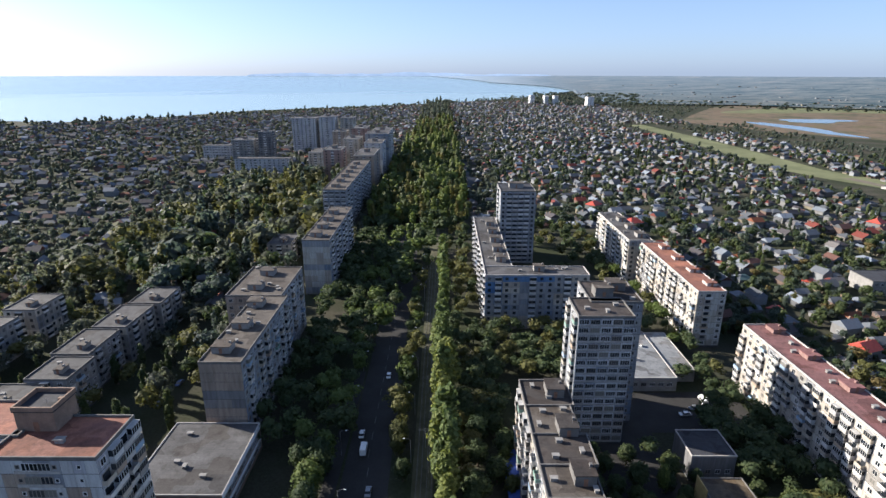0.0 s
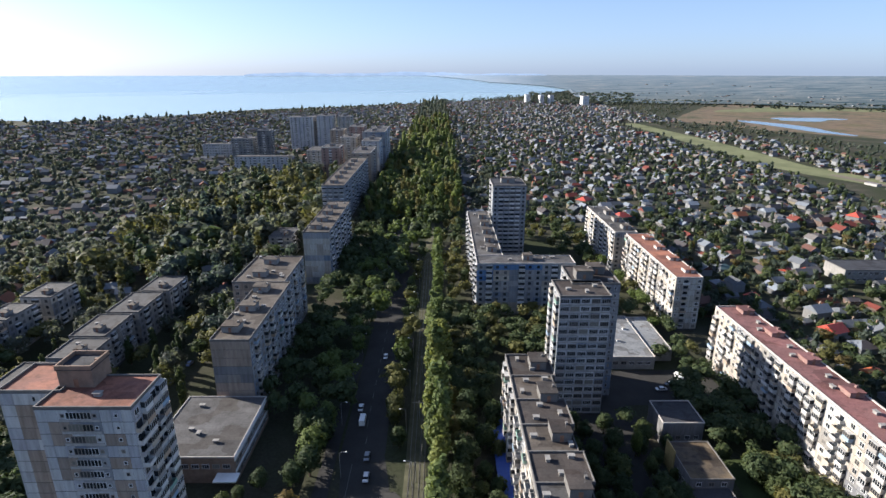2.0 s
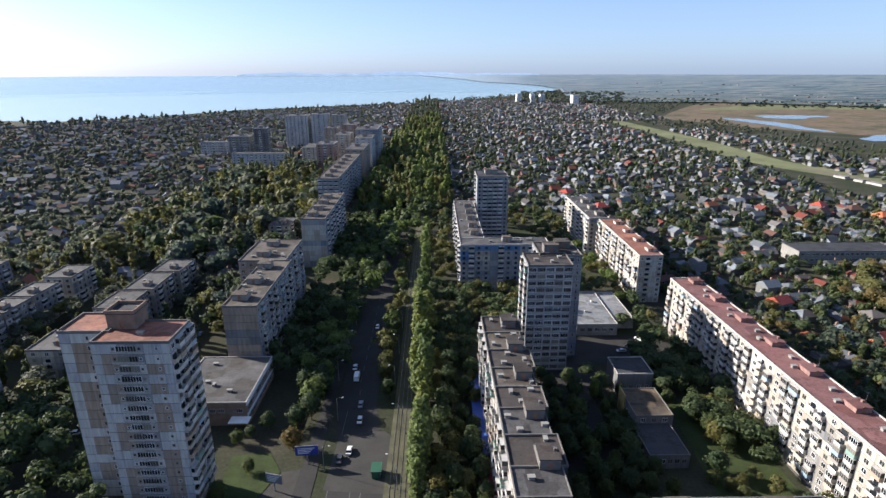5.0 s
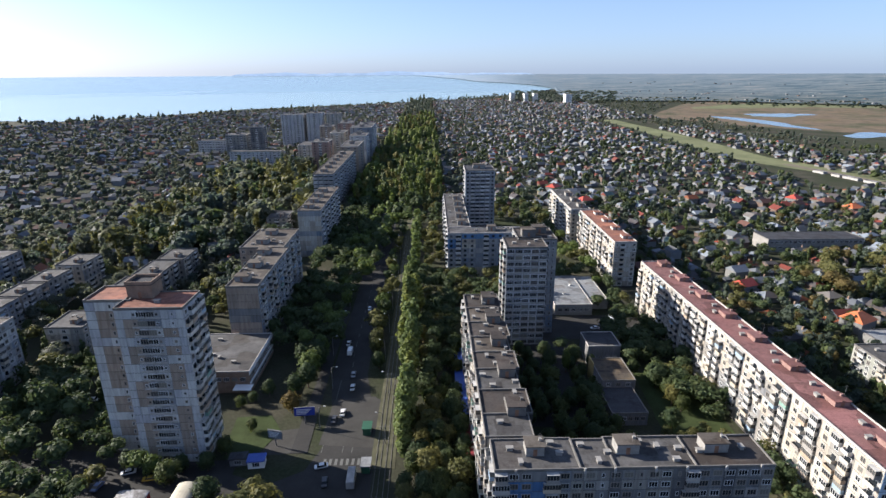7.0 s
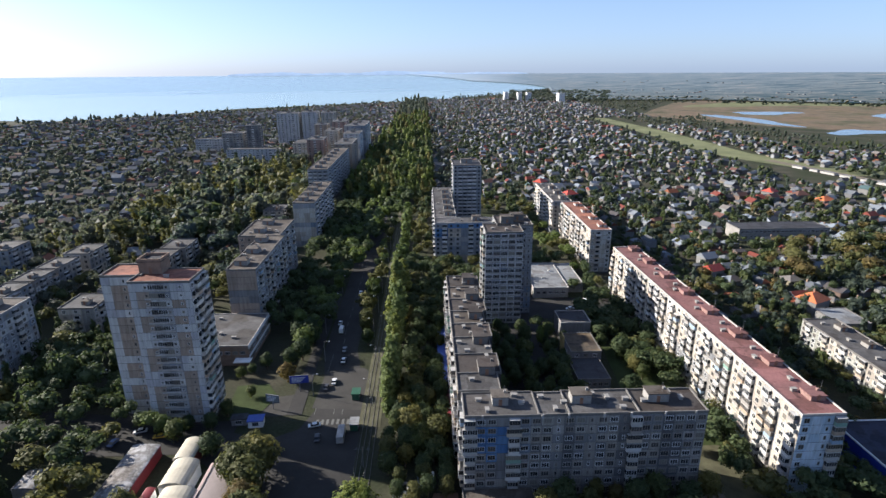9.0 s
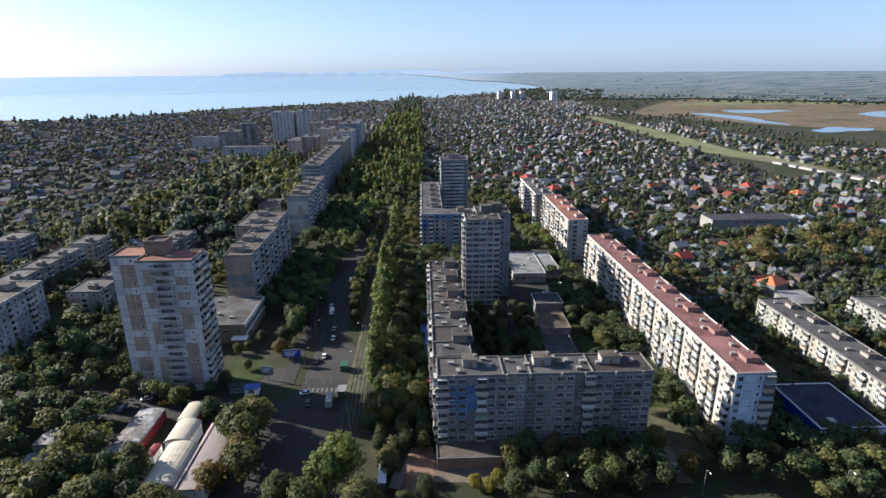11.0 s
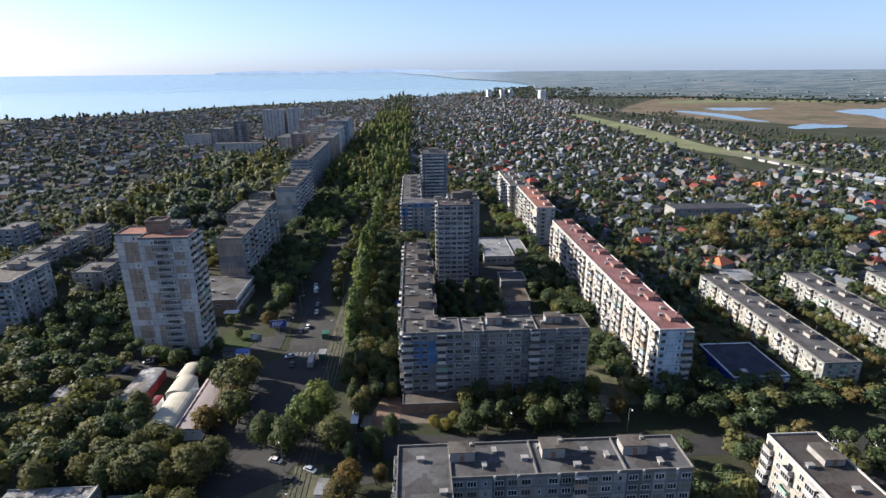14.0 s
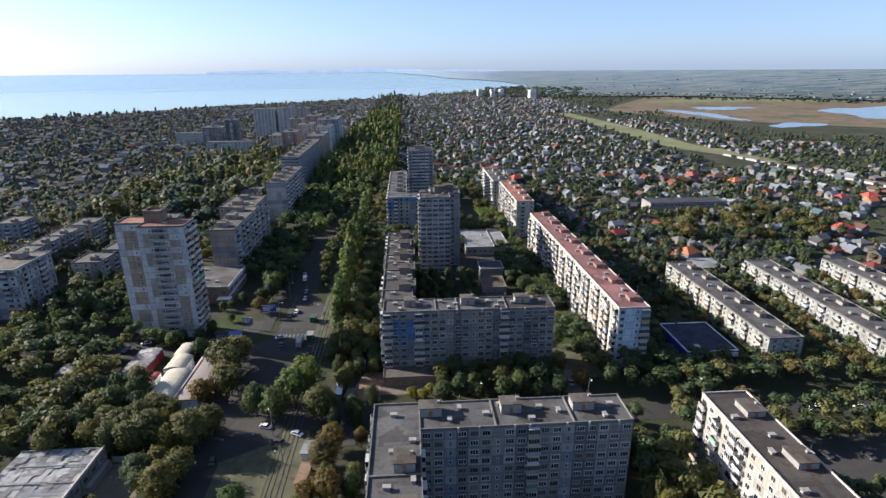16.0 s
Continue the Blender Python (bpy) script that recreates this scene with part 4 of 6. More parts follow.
# the block nearest the camera at the end, and its neighbour
near_block = block("apartment_block", "nine-storey grey panel block in an angle, flat grey roof with vents", [(37, 57, -31.5, -19.5), (57, 78, -31.5, -19.5), (78, 94, -31.5, -19.5), (24.5, 37, -75, -48), (24.5, 37, -48, -19.5)], 28, 9,
      [("front", 37, 94, -31.5, "WWsWWWsWWyWWsWWWWW", lambda k, fl, rnd: (0, 0, 1, 3, 0, 0, 0, 0, 3, 3, 0, 0, 1, 3, 3, 1, 0, 0)[k]), ("left", -75, -19.5, 24.5, "xwxwxwwxwxwx"), ("right", -75, -31.5, 37, "wgwwgwgw")],
      [M_PANEL_GREY, M_PANEL_BLUE, M_PANEL_CREAM, M_PANEL_DARK], M_ROOF_GREY, M_PARAPET, "nine-storey blocks", 10,
      rooms=[(40, -24, 6, 4, 2.6), (62, -24, 5.5, 4, 2.8), (82, -24, 6, 4, 2.6), (33, -44, 5, 6, 2.6), (33, -60, 5, 6, 2.6)],
      vent_spots=[(30, -25), (45, -28), (59.5, -22), (67, -29), (87, -29), (35, -36), (30, -40), (48, -23), (55, -26), (70, -24), (75, -26), (90, -24), (29, -52), (35, -50)])
rain_heads(near_block, (47, 52.5, 62, 66, 76, 82, 90), -31.5, 27.8)
keep(24, 95, -76, -19)
block("apartment_block", "cream nine-storey block with brown felt roof beside parking yard", [(118.5, 131.5, -90, -21)], 28.3, 9,
      [("left", -90, -21, 118.5, "xwxxwxwxxwxwxxwxwx")], [M_PANEL_SAND, M_PANEL_CREAM], M_ROOF_FELT, M_PARAPET_PALE, "nine-storey blocks", 11, tone=patched([15, 0.25]),
      rooms=[(127, -30, 5, 6, 1.7), (127, -50, 5, 6, 1.7), (127, -70, 5, 6, 1.7)], vent_spots=[(121, -33), (122, -47), (126, -41), (121, -60)])
keep(117, 132, -90, -19)

# blocks left of the street
block("apartment_block", "nine-storey block with plain tan end wall and blue-grey balconies", [(-78, -64.3, 153.5, 208), (-90, -67, 208, 243)], 31, 9,
      [("right", 153.5, 208, -64.3, "wxwwxwxwwxwxwxw"), ("right", 208, 243, -67, "wxwxwwxw"), ("front", -78, -64.3, 153.5, "...", lambda k, fl, rnd: 3 if fl in (4, 5) else 2), ("front", -90, -78, 208, "ww.", lambda k, fl, rnd: 2)],
      [M_PANEL_BLUE, M_PANEL_CREAM, M_PANEL_TAN, M_PANEL_GREY], M_ROOF_BROWN, M_PARAPET, "nine-storey blocks", 12,
      rooms=[(-73, 162, 6, 5, 2.4), (-73, 180, 6, 5, 2.4), (-74, 199, 6, 5, 2.4), (-80, 217, 6, 5, 2.4), (-80, 234, 6, 5, 2.4)], vent_spots=spread(-76, -66, 156, 206, 6, 21) + spread(-88, -69, 210, 241, 5, 22))
keep(-91, -63, 153, 244)
block("apartment_block", "nine-storey block with brown roof and blue-grey balcony side", [(-77, -62, 283, 360)], 32, 9,
      [("right", 283, 360, -62, "wxwwxwxwwxwxwwxwxw"), ("front", -77, -62, 283, "....", lambda k, fl, rnd: 1 if fl % 4 else 0)], [M_PANEL_BLUE, M_PANEL_CREAM], M_ROOF_BROWN, M_PARAPET, "nine-storey blocks", 13,
      rooms=[(-71, 292 + 17 * k, 6, 5, 2.4) for k in range(4)], vent_spots=spread(-75, -64, 285, 358, 7, 23), distant=True)
keep(-78, -61, 282, 361)
block("apartment_block", "far nine-storey slab with pale window bands", [(-93, -75, 412, 560)], 33, 9,
      [("front", -93, -75, 412, "GGGG"), ("right", 412, 560, -75, "wxwxwwxwxwxwwxwxwxwxwwxw")], [M_PANEL_BLUE, M_PANEL_WHITE], M_ROOF_BROWN, M_PARAPET, "nine-storey blocks", 14,
      rooms=[(-85, 424 + 22 * k, 6, 5, 2.4) for k in range(6)], distant=True)
keep(-94, -74, 411, 561)
for k, (x0, x1, y0, y1, h, fl, pal) in enumerate([(-98, -69, 690, 720, 46, 16, M_PANEL_BLUE), (-96, -72, 735, 790, 44, 14, M_PANEL_WHITE), (-152, -133, 756, 780, 42, 14, M_PANEL_TAN), (-161, -126, 650, 690, 28, 9, M_PANEL_CREAM),
                                             (-232, -196, 850, 880, 52, 16, M_PANEL_WHITE), (-190, -166, 850, 880, 54, 16, M_PANEL_WHITE), (-160, -140, 860, 890, 52, 16, M_PANEL_CREAM), (-245, -228, 730, 750, 44, 14, M_PANEL_DARK),
                                             (-285, -255, 740, 765, 32, 9, M_PANEL_GREY), (-128, -108, 700, 740, 38, 12, M_PANEL_CREAM), (-95, -74, 578, 636, 35, 10, M_PANEL_TAN), (-93, -72, 644, 684, 40, 12, M_PANEL_WHITE), (-132, -112, 600, 632, 38, 12, M_PANEL_RED), (-126, -106, 760, 800, 46, 15, M_PANEL_RED)]):
    block("apartment_tower" if h > 40 else "apartment_block", "far pale high-rise block at the town's edge", [(x0, x1, y0, y1)], h, fl,
          [("front", x0, x1, y0, "wGw" if x1 - x0 < 30 else "wGwwGw"), ("right", y0, y1, x1, "wxw")], [pal, M_INSUL_PALE], M_ROOF_GREY, M_PARAPET_PALE, "far high-rises", 40 + k,
          rooms=[((x0 + x1) / 2, (y0 + y1) / 2, 6, 5, 3)], category="tower block", distant=True)
    keep(x0 - 1, x1 + 1, y0 - 1, y1 + 1)
for k, (x0, x1, y0, y1) in enumerate([(-340, -290, 776, 790), (-256, -188, 668, 682)]):
    block("apartment_block", "far grey five-storey slab among trees", [(x0, x1, y0, y1)], 20 if k < 1 else 18, 5, [("front", x0, x1, y0, "wgwwgwwgwwgw")], [M_PANEL_WHITE, M_PANEL_CREAM], M_ROOF_GREY, M_PARAPET, "five-storey blocks", 60 + k, distant=True)
    keep(x0 - 1, x1 + 1, y0 - 1, y1 + 1)
for k, (x0, x1, y0) in enumerate([(335, 352, 2190), (385, 400, 2160), (420, 436, 2150), (525, 548, 2060)]):
    block("apartment_tower", "distant pale block near the shore", [(x0, x1, y0, y0 + 40)], 34, 9, [("front", x0, x1, y0, "wGw"), ("left", y0, y0 + 40, x0, "wGww")], [M_PANEL_BRIGHT, M_PANEL_CREAM], M_ROOF_PALE, M_PARAPET_PALE, "distant blocks", 70 + k, category="tower block", distant=True)
    keep(x0, x1, y0, y0 + 40)

# five-storey rows
def five(x0, x1, y0, y1, seed, side, label, mats, h=14.5):
    n = max(4, int((y1 - y0) / 3.3))
    pat = ("wxwwxwwxw" * 6)[:n]
    front = "wxw" if x1 - x0 > 9 else "ww"
    xm = (x0 + x1) / 2
    block("apartment_block", label, [(x0, x1, y0, y1)], h, 5, [(side, y0, y1, x0 if side == "left" else x1, pat), ("front", x0, x1, y0, front)], mats, M_ROOF_GREY, M_PARAPET, "five-storey blocks", seed,
          tone=patched([seed, 0.25]), distant=y0 > 190, rooms=[(xm + 2, y0 + 6 + k * 15, 3, 4, 1.6) for k in range(max(1, int((y1 - y0) / 15)))], vent_spots=[(xm - 2, y0 + 11 + k * 15) for k in range(max(1, int((y1 - y0) / 15)))])
    keep(x0 - 1, x1 + 1, y0 - 1, y1 + 1)


five(179, 193.5, 36, 127, 80, "left", "white-panelled five-storey block with grey felt roof", [M_PANEL_PALE, M_PANEL_CREAM], 13.5)
five(224, 238.5, 30, 127, 81, "left", "long white five-storey block with grey felt roof", [M_PANEL_PALE, M_PANEL_GREY], 13.5)
five(269, 284, 26, 126, 82, "left", "white five-storey block behind autumn trees", [M_PANEL_PALE, M_PANEL_CREAM], 13.5)
five(-154, -138, 148, 165.5, 83, "right", "short tan five-storey block in the yard", [M_PANEL_CREAM, M_PANEL_GREY], 15.5)
five(-146, -131, 166, 182, 84, "right", "grey five-storey block with flat roof among trees", [M_PANEL_GREY, M_PANEL_CREAM], 17)
five(-149, -134.5, 184, 205, 85, "right", "grey five-storey block with patched flat roof", [M_PANEL_GREY, M_PANEL_BLUE], 17)
five(-147.5, -133, 207, 230, 86, "right", "grey five-storey block, roof half hidden by trees", [M_PANEL_GREY, M_PANEL_CREAM], 17)
five(-146, -131, 232, 252, 87, "right", "far grey five-storey block among poplars", [M_PANEL_GREY, M_PANEL_CREAM], 17)
five(-198, -185.5, 160, 178, 88, "right", "pale five-storey block beside tall poplars", [M_PANEL_BLUE, M_PANEL_WHITE], 17)
five(-198, -185.5, 180, 197, 89, "right", "grey five-storey block with stepped roof", [M_PANEL_GREY, M_PANEL_CREAM], 17)
five(-198, -185.5, 199, 217, 90, "right", "grey five-storey block with weathered roof", [M_PANEL_GREY, M_PANEL_CREAM], 17)
five(-198, -183.5, 224, 243, 91, "right", "grey five-storey block between garden trees", [M_PANEL_GREY, M_PANEL_CREAM], 17)
five(-252, -236, 232, 252, 92, "right", "blue-grey five-storey block by the gardens", [M_PANEL_BLUE, M_PANEL_GREY], 17)
five(-112, -97, 330, 352, 93, "right", "far grey block among tall trees", [M_PANEL_GREY, M_PANEL_CREAM], 15)
block("apartment_block", "pale blue-grey nine-storey block with dark flat roof", [(-176, -154, 106, 134)], 27, 9,
      [("front", -176, -154, 106, "xww.xw"), ("right", 106, 134, -154, "wbwwxww")], [M_PANEL_WHITE, M_PANEL_BLUE], M_ROOF_BROWN, M_PARAPET_PALE, "nine-storey blocks", 16, tone=patched([16, 0.4]),
      rooms=[(-164, 126, 6, 5, 2.6)], vent_spots=spread(-172, -158, 110, 130, 5, 31))
keep(-177, -153, 105, 135)

# ---------------------------------------------------------------- low buildings
def low_building(name, label, x0, x1, y0, y1, h, wall, roof, category, rim=None, windows=()):
    owner = thing(name, ((x0 + x1) / 2, (y0 + y1) / 2, 0), label, category)
    cx, cy = owner.location.x, owner.location.y
    boxed("wall", owner, x0 - cx, x1 - cx, y0 - cy, y1 - cy, 0, h - 0.5, wall)
    boxed("roof", owner, x0 + 0.2 - cx, x1 - 0.2 - cx, y0 + 0.2 - cy, y1 - 0.2 - cy, h - 0.49, h - 0.3, roof)
    parapet_ring(owner, x0, x1, y0, y1, h - 0.49, h, rim or M_PARAPET)
    for side, a0, a1, plane, z, n, kind in windows:
        for k in range(n):
            a = a0 + (a1 - a0) * (k + 0.5) / n
            p = (a - cx, plane - 0.01 - cy) if side == "front" else ((plane - 0.01) - cx, a - cy) if side == "left" else ((plane + 0.01) - cx, a - cy)
            part("window", WIN[kind], owner, (*p, z), SPIN[side])
    keep(x0, x1, y0, y1)
    return owner


shop = low_building("shop_building", "two-storey shop with flat felt roof and white glazed side", -87, -60, 120, 152, 9.5, M_BRICK, M_ROOF_GREY, "shop", M_PARAPET_PALE,
                    [("right", 121, 151, -60, 6.3, 12, "W"), ("right", 121, 151, -60, 2.4, 12, "W"), ("front", -86, -61, 120, 6.0, 8, "W")])
vents(shop, [(-78, 133), (-75, 131), (-68, 127), (-80, 146)], 9.2, M_METAL)
boxed("fascia", shop, 13.51, 13.66, -16, 16, 7.75, 9.4, M_WHITE, "white fascia along the street side")
boxed("fascia", shop, 13.51, 13.66, -16, 16, 3.7, 4.7, M_WHITE, "white fascia along the street side")
boxed("canopy", shop, 8, 14.8, -20, -16.1, 3.4, 3.8, M_WHITE)
white = low_building("service_building", "low pale-roofed service building in the courtyard", 72, 91, 186, 226, 6, M_CORE, M_ROOF_PALE, "service building", M_PARAPET_PALE, [("front", 73, 90, 186, 3, 5, "W")])
low_building("service_building", "low side wing with pale flat roof", 91.2, 101, 193, 226, 5.4, M_CORE, M_ROOF_PALE, "service building", M_PARAPET_PALE)
vents(white, [(80, 200), (86, 212)], 5.7, M_WHITE)
low_building("boiler_house", "square boiler house with black roof and pale rim", 75, 88.6, 137, 149.7, 9, M_PANEL_DARK, M_ROOF_DARK, "boiler house", M_PARAPET_PALE, [("front", 76, 88, 137, 3.2, 4, "w")])
yellow = low_building("workshop", "grey workshop with ochre patched roof and yellow gable wall", 73.3, 86, 112.2, 129, 7.8, M_PANEL_DARK, M_ROOF_OCHRE, "workshop", M_PARAPET, [("front", 74, 85, 112.2, 5.9, 3, "w"), ("left", 113, 121, 73.3, 4, 4, "w")])
boxed("gable_wall", yellow, -6.7, -6.36, 2.2, 8.4, 0, 8.7, M_YELLOW_WALL, "yellow plastered gable wall")
low_building("workshop", "low flat-roofed annex with small windows", 72, 84.6, 95.5, 111.9, 5.2, M_PANEL_DARK, M_ROOF_DARK, "workshop", M_PARAPET, [("front", 73, 84, 95.5, 2.8, 5, "w")])
blue = low_building("supermarket", "flat supermarket clad in deep blue with white rim", 146, 167, 36.5, 62, 8.5, M_BLUE_DEEP, M_ROOF_NAVY, "supermarket", M_WHITE, [("front", 148, 166, 36.5, 3.0, 6, "W")])
boxed("roof_unit", blue, -6.5, -4.3, -11, -8.8, 8.2, 9.5, M_PARAPET_PALE)
boxed("fascia", blue, -10.6, 10.6, -13.1, -12.76, 5.6, 7.4, M_WHITE, "white fascia band")
low_building("school", "long two-storey school with dark flat roof", 238, 304, 282, 300, 9, M_CORE, M_ROOF_DARK, "school", M_PARAPET, [("front", 239, 303, 282, 6.7, 20, "W"), ("front", 239, 303, 282, 3.0, 20, "W")])
low_building("garage_row", "row of low garages with pale roofs", 236, 300, 232, 240, 3.4, M_CORE, M_ROOF_PALE, "garage")
for k in range(11):   # white garages along the dusty road
    y = 352 + k * 21.5
    row = low_building("garage_row", "white garages with flat roofs beside a dusty road", 517 - (y - 352) * 0.2, 523 - (y - 352) * 0.2, y, y + 11 + 4 * (k * 7 % 3), 2.9, M_PLASTER, M_ROOF_PALE, "garage")
    row.rotation_euler.z = radians(11)
low_building("shed", "pale sheet-roofed shed between houses", 205, 221, 138, 156, 5, M_HOUSE_WALL, M_ROOF_PALE, "shed")
low_building("shop_annex", "low shop annex with a brown roof beside the block", 24, 44, 33, 41, 4.4, M_BRICK, M_ROOF_BROWN, "shop")


def ruin():
    owner = thing("old_workshop", (-73, -15, 0), "derelict workshop with torn grey sheet roof", "workshop")
    boxed("wall", owner, -12, 12, -11, 11, 0, 5.6, M_CORE)
    rnd = random.Random(5)
    plain = []
    for k, mat in enumerate((M_ROOF_SHEET, M_ROOF_PALE, M_PLASTER)):
        b = Build()
        b.box(0, 2.0, 0, 2.72, 0, 0.05)
        for x in (0.3, 0.95, 1.6):
            b.box(x, x + 0.1, 0.02, 2.7, 0.05, 0.1)
        plain.append(b.mesh("roof_sheet", [mat]))
    for j in range(8):
        for k in range(12):
            if rnd.random() < (0.16 if j in (2, 5) else 0.05):
                continue
            kind = 1 if j < 3 and rnd.random() < 0.7 else rnd.choice((0, 0, 2, 1)) if j > 4 else rnd.choice((0, 2, 0))
            ob = part("roof_sheet", plain[kind], owner, (-12.3 + k * 2.05 + rnd.uniform(-0.08, 0.08), -11.2 + j * 2.8, 5.7 + 0.12 * (j > 4) + rnd.uniform(0, 0.16)), rnd.uniform(-2.5, 2.5))
            ob.rotation_euler.x = radians(rnd.uniform(-2.5, 2.5))
            ob.rotation_euler.y = radians(rnd.uniform(-2, 2))
    for k in range(4):
        boxed("roof_beam", owner, -12.4, 12.4, -11.3 + k * 7.4, -11.0 + k * 7.4, 5.95, 6.2, M_METAL)
    boxed("parapet", owner, 11.8, 12.3, -11.3, 11.3, 5.6, 6.5, M_PARAPET_PALE)
    for j in range(5):
        part("window", WIN["W"], owner, (12.02, -9 + j * 4.5, 3.4), 90)
    for j in range(6):
        boxed("pillar", owner, 12.0, 12.5, -11 + j * 4.3, -10.5 + j * 4.3, 0, 5.6, M_CORE)
    boxed("shed_wall", owner, 12.6, 14.2, -2, 10, 0, 2.4, M_CORE)
    keep(-86, -46, -27, -3)
    fence = thing("fence", (-52, -3.4, 0), "grey concrete panel fence beside the workshop", "fence")
    for k in range(6):
        boxed("fence_panel", fence, -7.4 + k * 2.6, -4.92 + k * 2.6, -0.06, 0.06, 0.1, 2.2, M_PLASTER, inset=0.01)
        boxed("post", fence, -7.5 + k * 2.6, -7.42 + k * 2.6, -0.1, 0.1, 0, 2.3, M_CORE)
    b = Build()
    for _ in range(46):
        x, y, w = rnd.uniform(-5, 5), rnd.uniform(-3.4, 3), rnd.uniform(0.25, 0.8)
        h = max(0.2, 1.3 - 0.25 * math.hypot(x, y * 1.3)) * rnd.uniform(0.5, 1)
        b.box(x, x + w, y, y + w * rnd.uniform(0.5, 1.2), 0, h, rnd.choice((0, 0, 1)), inset=0.08)
    tagged(part("rubble", b.mesh("rubble", [M_CORE, M_BRICK]), None, (-53, -9, 0.06)), "heap of broken concrete and brick rubble", "rubble", kind="stuff")
    patch("bare_earth", [(-59, -22), (-46, -24), (-44, -5), (-59, -4)], M_DUST, "bare trodden earth beside the workshop", 0.05)


ruin()


def market():
    """Vaulted market halls and stalls."""
    def hall(x0, x1, y0, y1, z, rise, mat, label, wall):
        owner = thing("market_hall", ((x0 + x1) / 2, (y0 + y1) / 2, 0), label, "market hall", "market halls")
        w, d = (x1 - x0) / 2, (y1 - y0) / 2
        boxed("wall", owner, -w + 0.2, w - 0.2, -d + 0.2, d - 0.2, 0, z, wall)
        b = Build()
        n = 10
        for k in range(n):
            a0, a1 = math.pi * k / n, math.pi * (k + 1) / n
            xa, xb, za, zb = -w * math.cos(a0), -w * math.cos(a1), z + rise * math.sin(a0), z + rise * math.sin(a1)
            b.face([(xa, -d, za), (xb, -d, zb), (xb, d, zb), (xa, d, za)])
            b.face([(xa, -d, z), (xb, -d, z), (xb, -d, zb), (xa, -d, za)])
        top = part("roof", b.mesh("roof", [mat]), owner)
        if rise > 1:
            b = Build()
            y = 0
            for j in range(n):
                a0, a1 = math.pi * j / n, math.pi * (j + 1) / n
                xa, xb, za, zb = -w * math.cos(a0), -w * math.cos(a1), z + rise * math.sin(a0) + 0.06, z + rise * math.sin(a1) + 0.06
                b.face([(xa, y, za), (xb, y, zb), (xb, y + 0.12, zb), (xa, y + 0.12, za)])
            me = b.mesh("rib", [mat])
            for k in range(int(d * 2 / 3)):
                part("rib", me, top, (0, -d + k * 3, 0))
        keep(x0 - 1, x1 + 1, y0 - 1, y1 + 1)

    hall(-61, -51.5, 24, 43, 4.5, 1.8, M_CANVAS, "cream vaulted market canopy", M_WHITE)
    hall(-63, -55, 44, 55, 4.5, 1.7, M_CANVAS, "smaller cream vaulted market canopy", M_WHITE)
    hall(-64, -58, 56, 66, 4.2, 1.2, M_CANVAS, "short cream market canopy by the yard", M_REDSHEET)
    hall(-80, -71, 40, 64, 4.0, 0.6, M_ROOF_SHEET, "market shed with pale sheet roof and red side", M_REDSHEET)
    hall(-50.8, -42.5, 23, 54, 4.2, 0.5, M_MAUVE, "long market shed with mauve-grey roof", M_WHITE)
    b = Build()
    b.box(-0.35, 0.35, -15.4, 15.4, 0, 0.16)
    tagged(part("roof_gutter", b.mesh("roof_gutter", [M_PINK]), None, (-50.9, 38.5, 4.68)), "pale pink sheet gutter between market roofs", "gutter")
    hall(-104, -94, 30, 42, 3.6, 0.8, M_ROOF_PALE, "white-roofed stall among trees", M_WHITE)
    hall(-106, -99, 46, 54, 3.4, 0.7, M_ROOF_SHEET, "grey-roofed stall among trees", M_CORE)
    hall(-67.5, -64.5, 40, 46, 2.8, 0.5, M_REDSHEET, "small market stall with red roof", M_WHITE)


market()

# ---------------------------------------------------------------- trees
def leaf_cloud(b, rnd, lobes, count, size, mat=0, single=False):
    """Leaf clumps over the lobes (x, y, z, rx, ry, rz): small tilted, folded leaves with gaps."""
    total = sum((l[3] * l[4] * l[5]) ** 0.67 for l in lobes)
    for x, y, z, rx, ry, rz in lobes:
        n = max(3, int(count * (rx * ry * rz) ** 0.67 / total))
        for _ in range(n):
            u, w = rnd.uniform(-0.95, 1), rnd.uniform(0, 2 * math.pi)
            s = math.sqrt(1 - u * u)
            d = Vector((s * math.cos(w), s * math.sin(w), u))
            k = rnd.uniform(0.62, 1.12)
            c = Vector((x + d.x * rx * k, y + d.y * ry * k, z + d.z * rz * k))
            nrm = (d + Vector((rnd.uniform(-1, 1), rnd.uniform(-1, 1), rnd.uniform(-0.5, 1.1))) * 0.55).normalized()
            t = nrm.orthogonal().normalized()
            t.rotate(Matrix.Rotation(rnd.uniform(0, 6.28), 3, nrm))
            q = nrm.cross(t)
            a, e = size * rnd.uniform(0.55, 1.25), size * rnd.uniform(0.45, 0.9)
            i = len(b.v)
            if single:
                b.v += [tuple(c - t * a), tuple(c + t * a * 0.7 - q * e), tuple(c + t * a * 0.6 + q * e + nrm * 0.2 * size)]
                b.f.append((i, i + 1, i + 2))
                b.m.append(mat)
                continue
            b.v += [tuple(c - t * a), tuple(c - q * e + nrm * 0.12 * size), tuple(c + t * a), tuple(c + q * e + nrm * 0.2 * size)]
            b.f += [(i, i + 1, i + 2), (i, i + 2, i + 3)]
            b.m += [mat, mat]


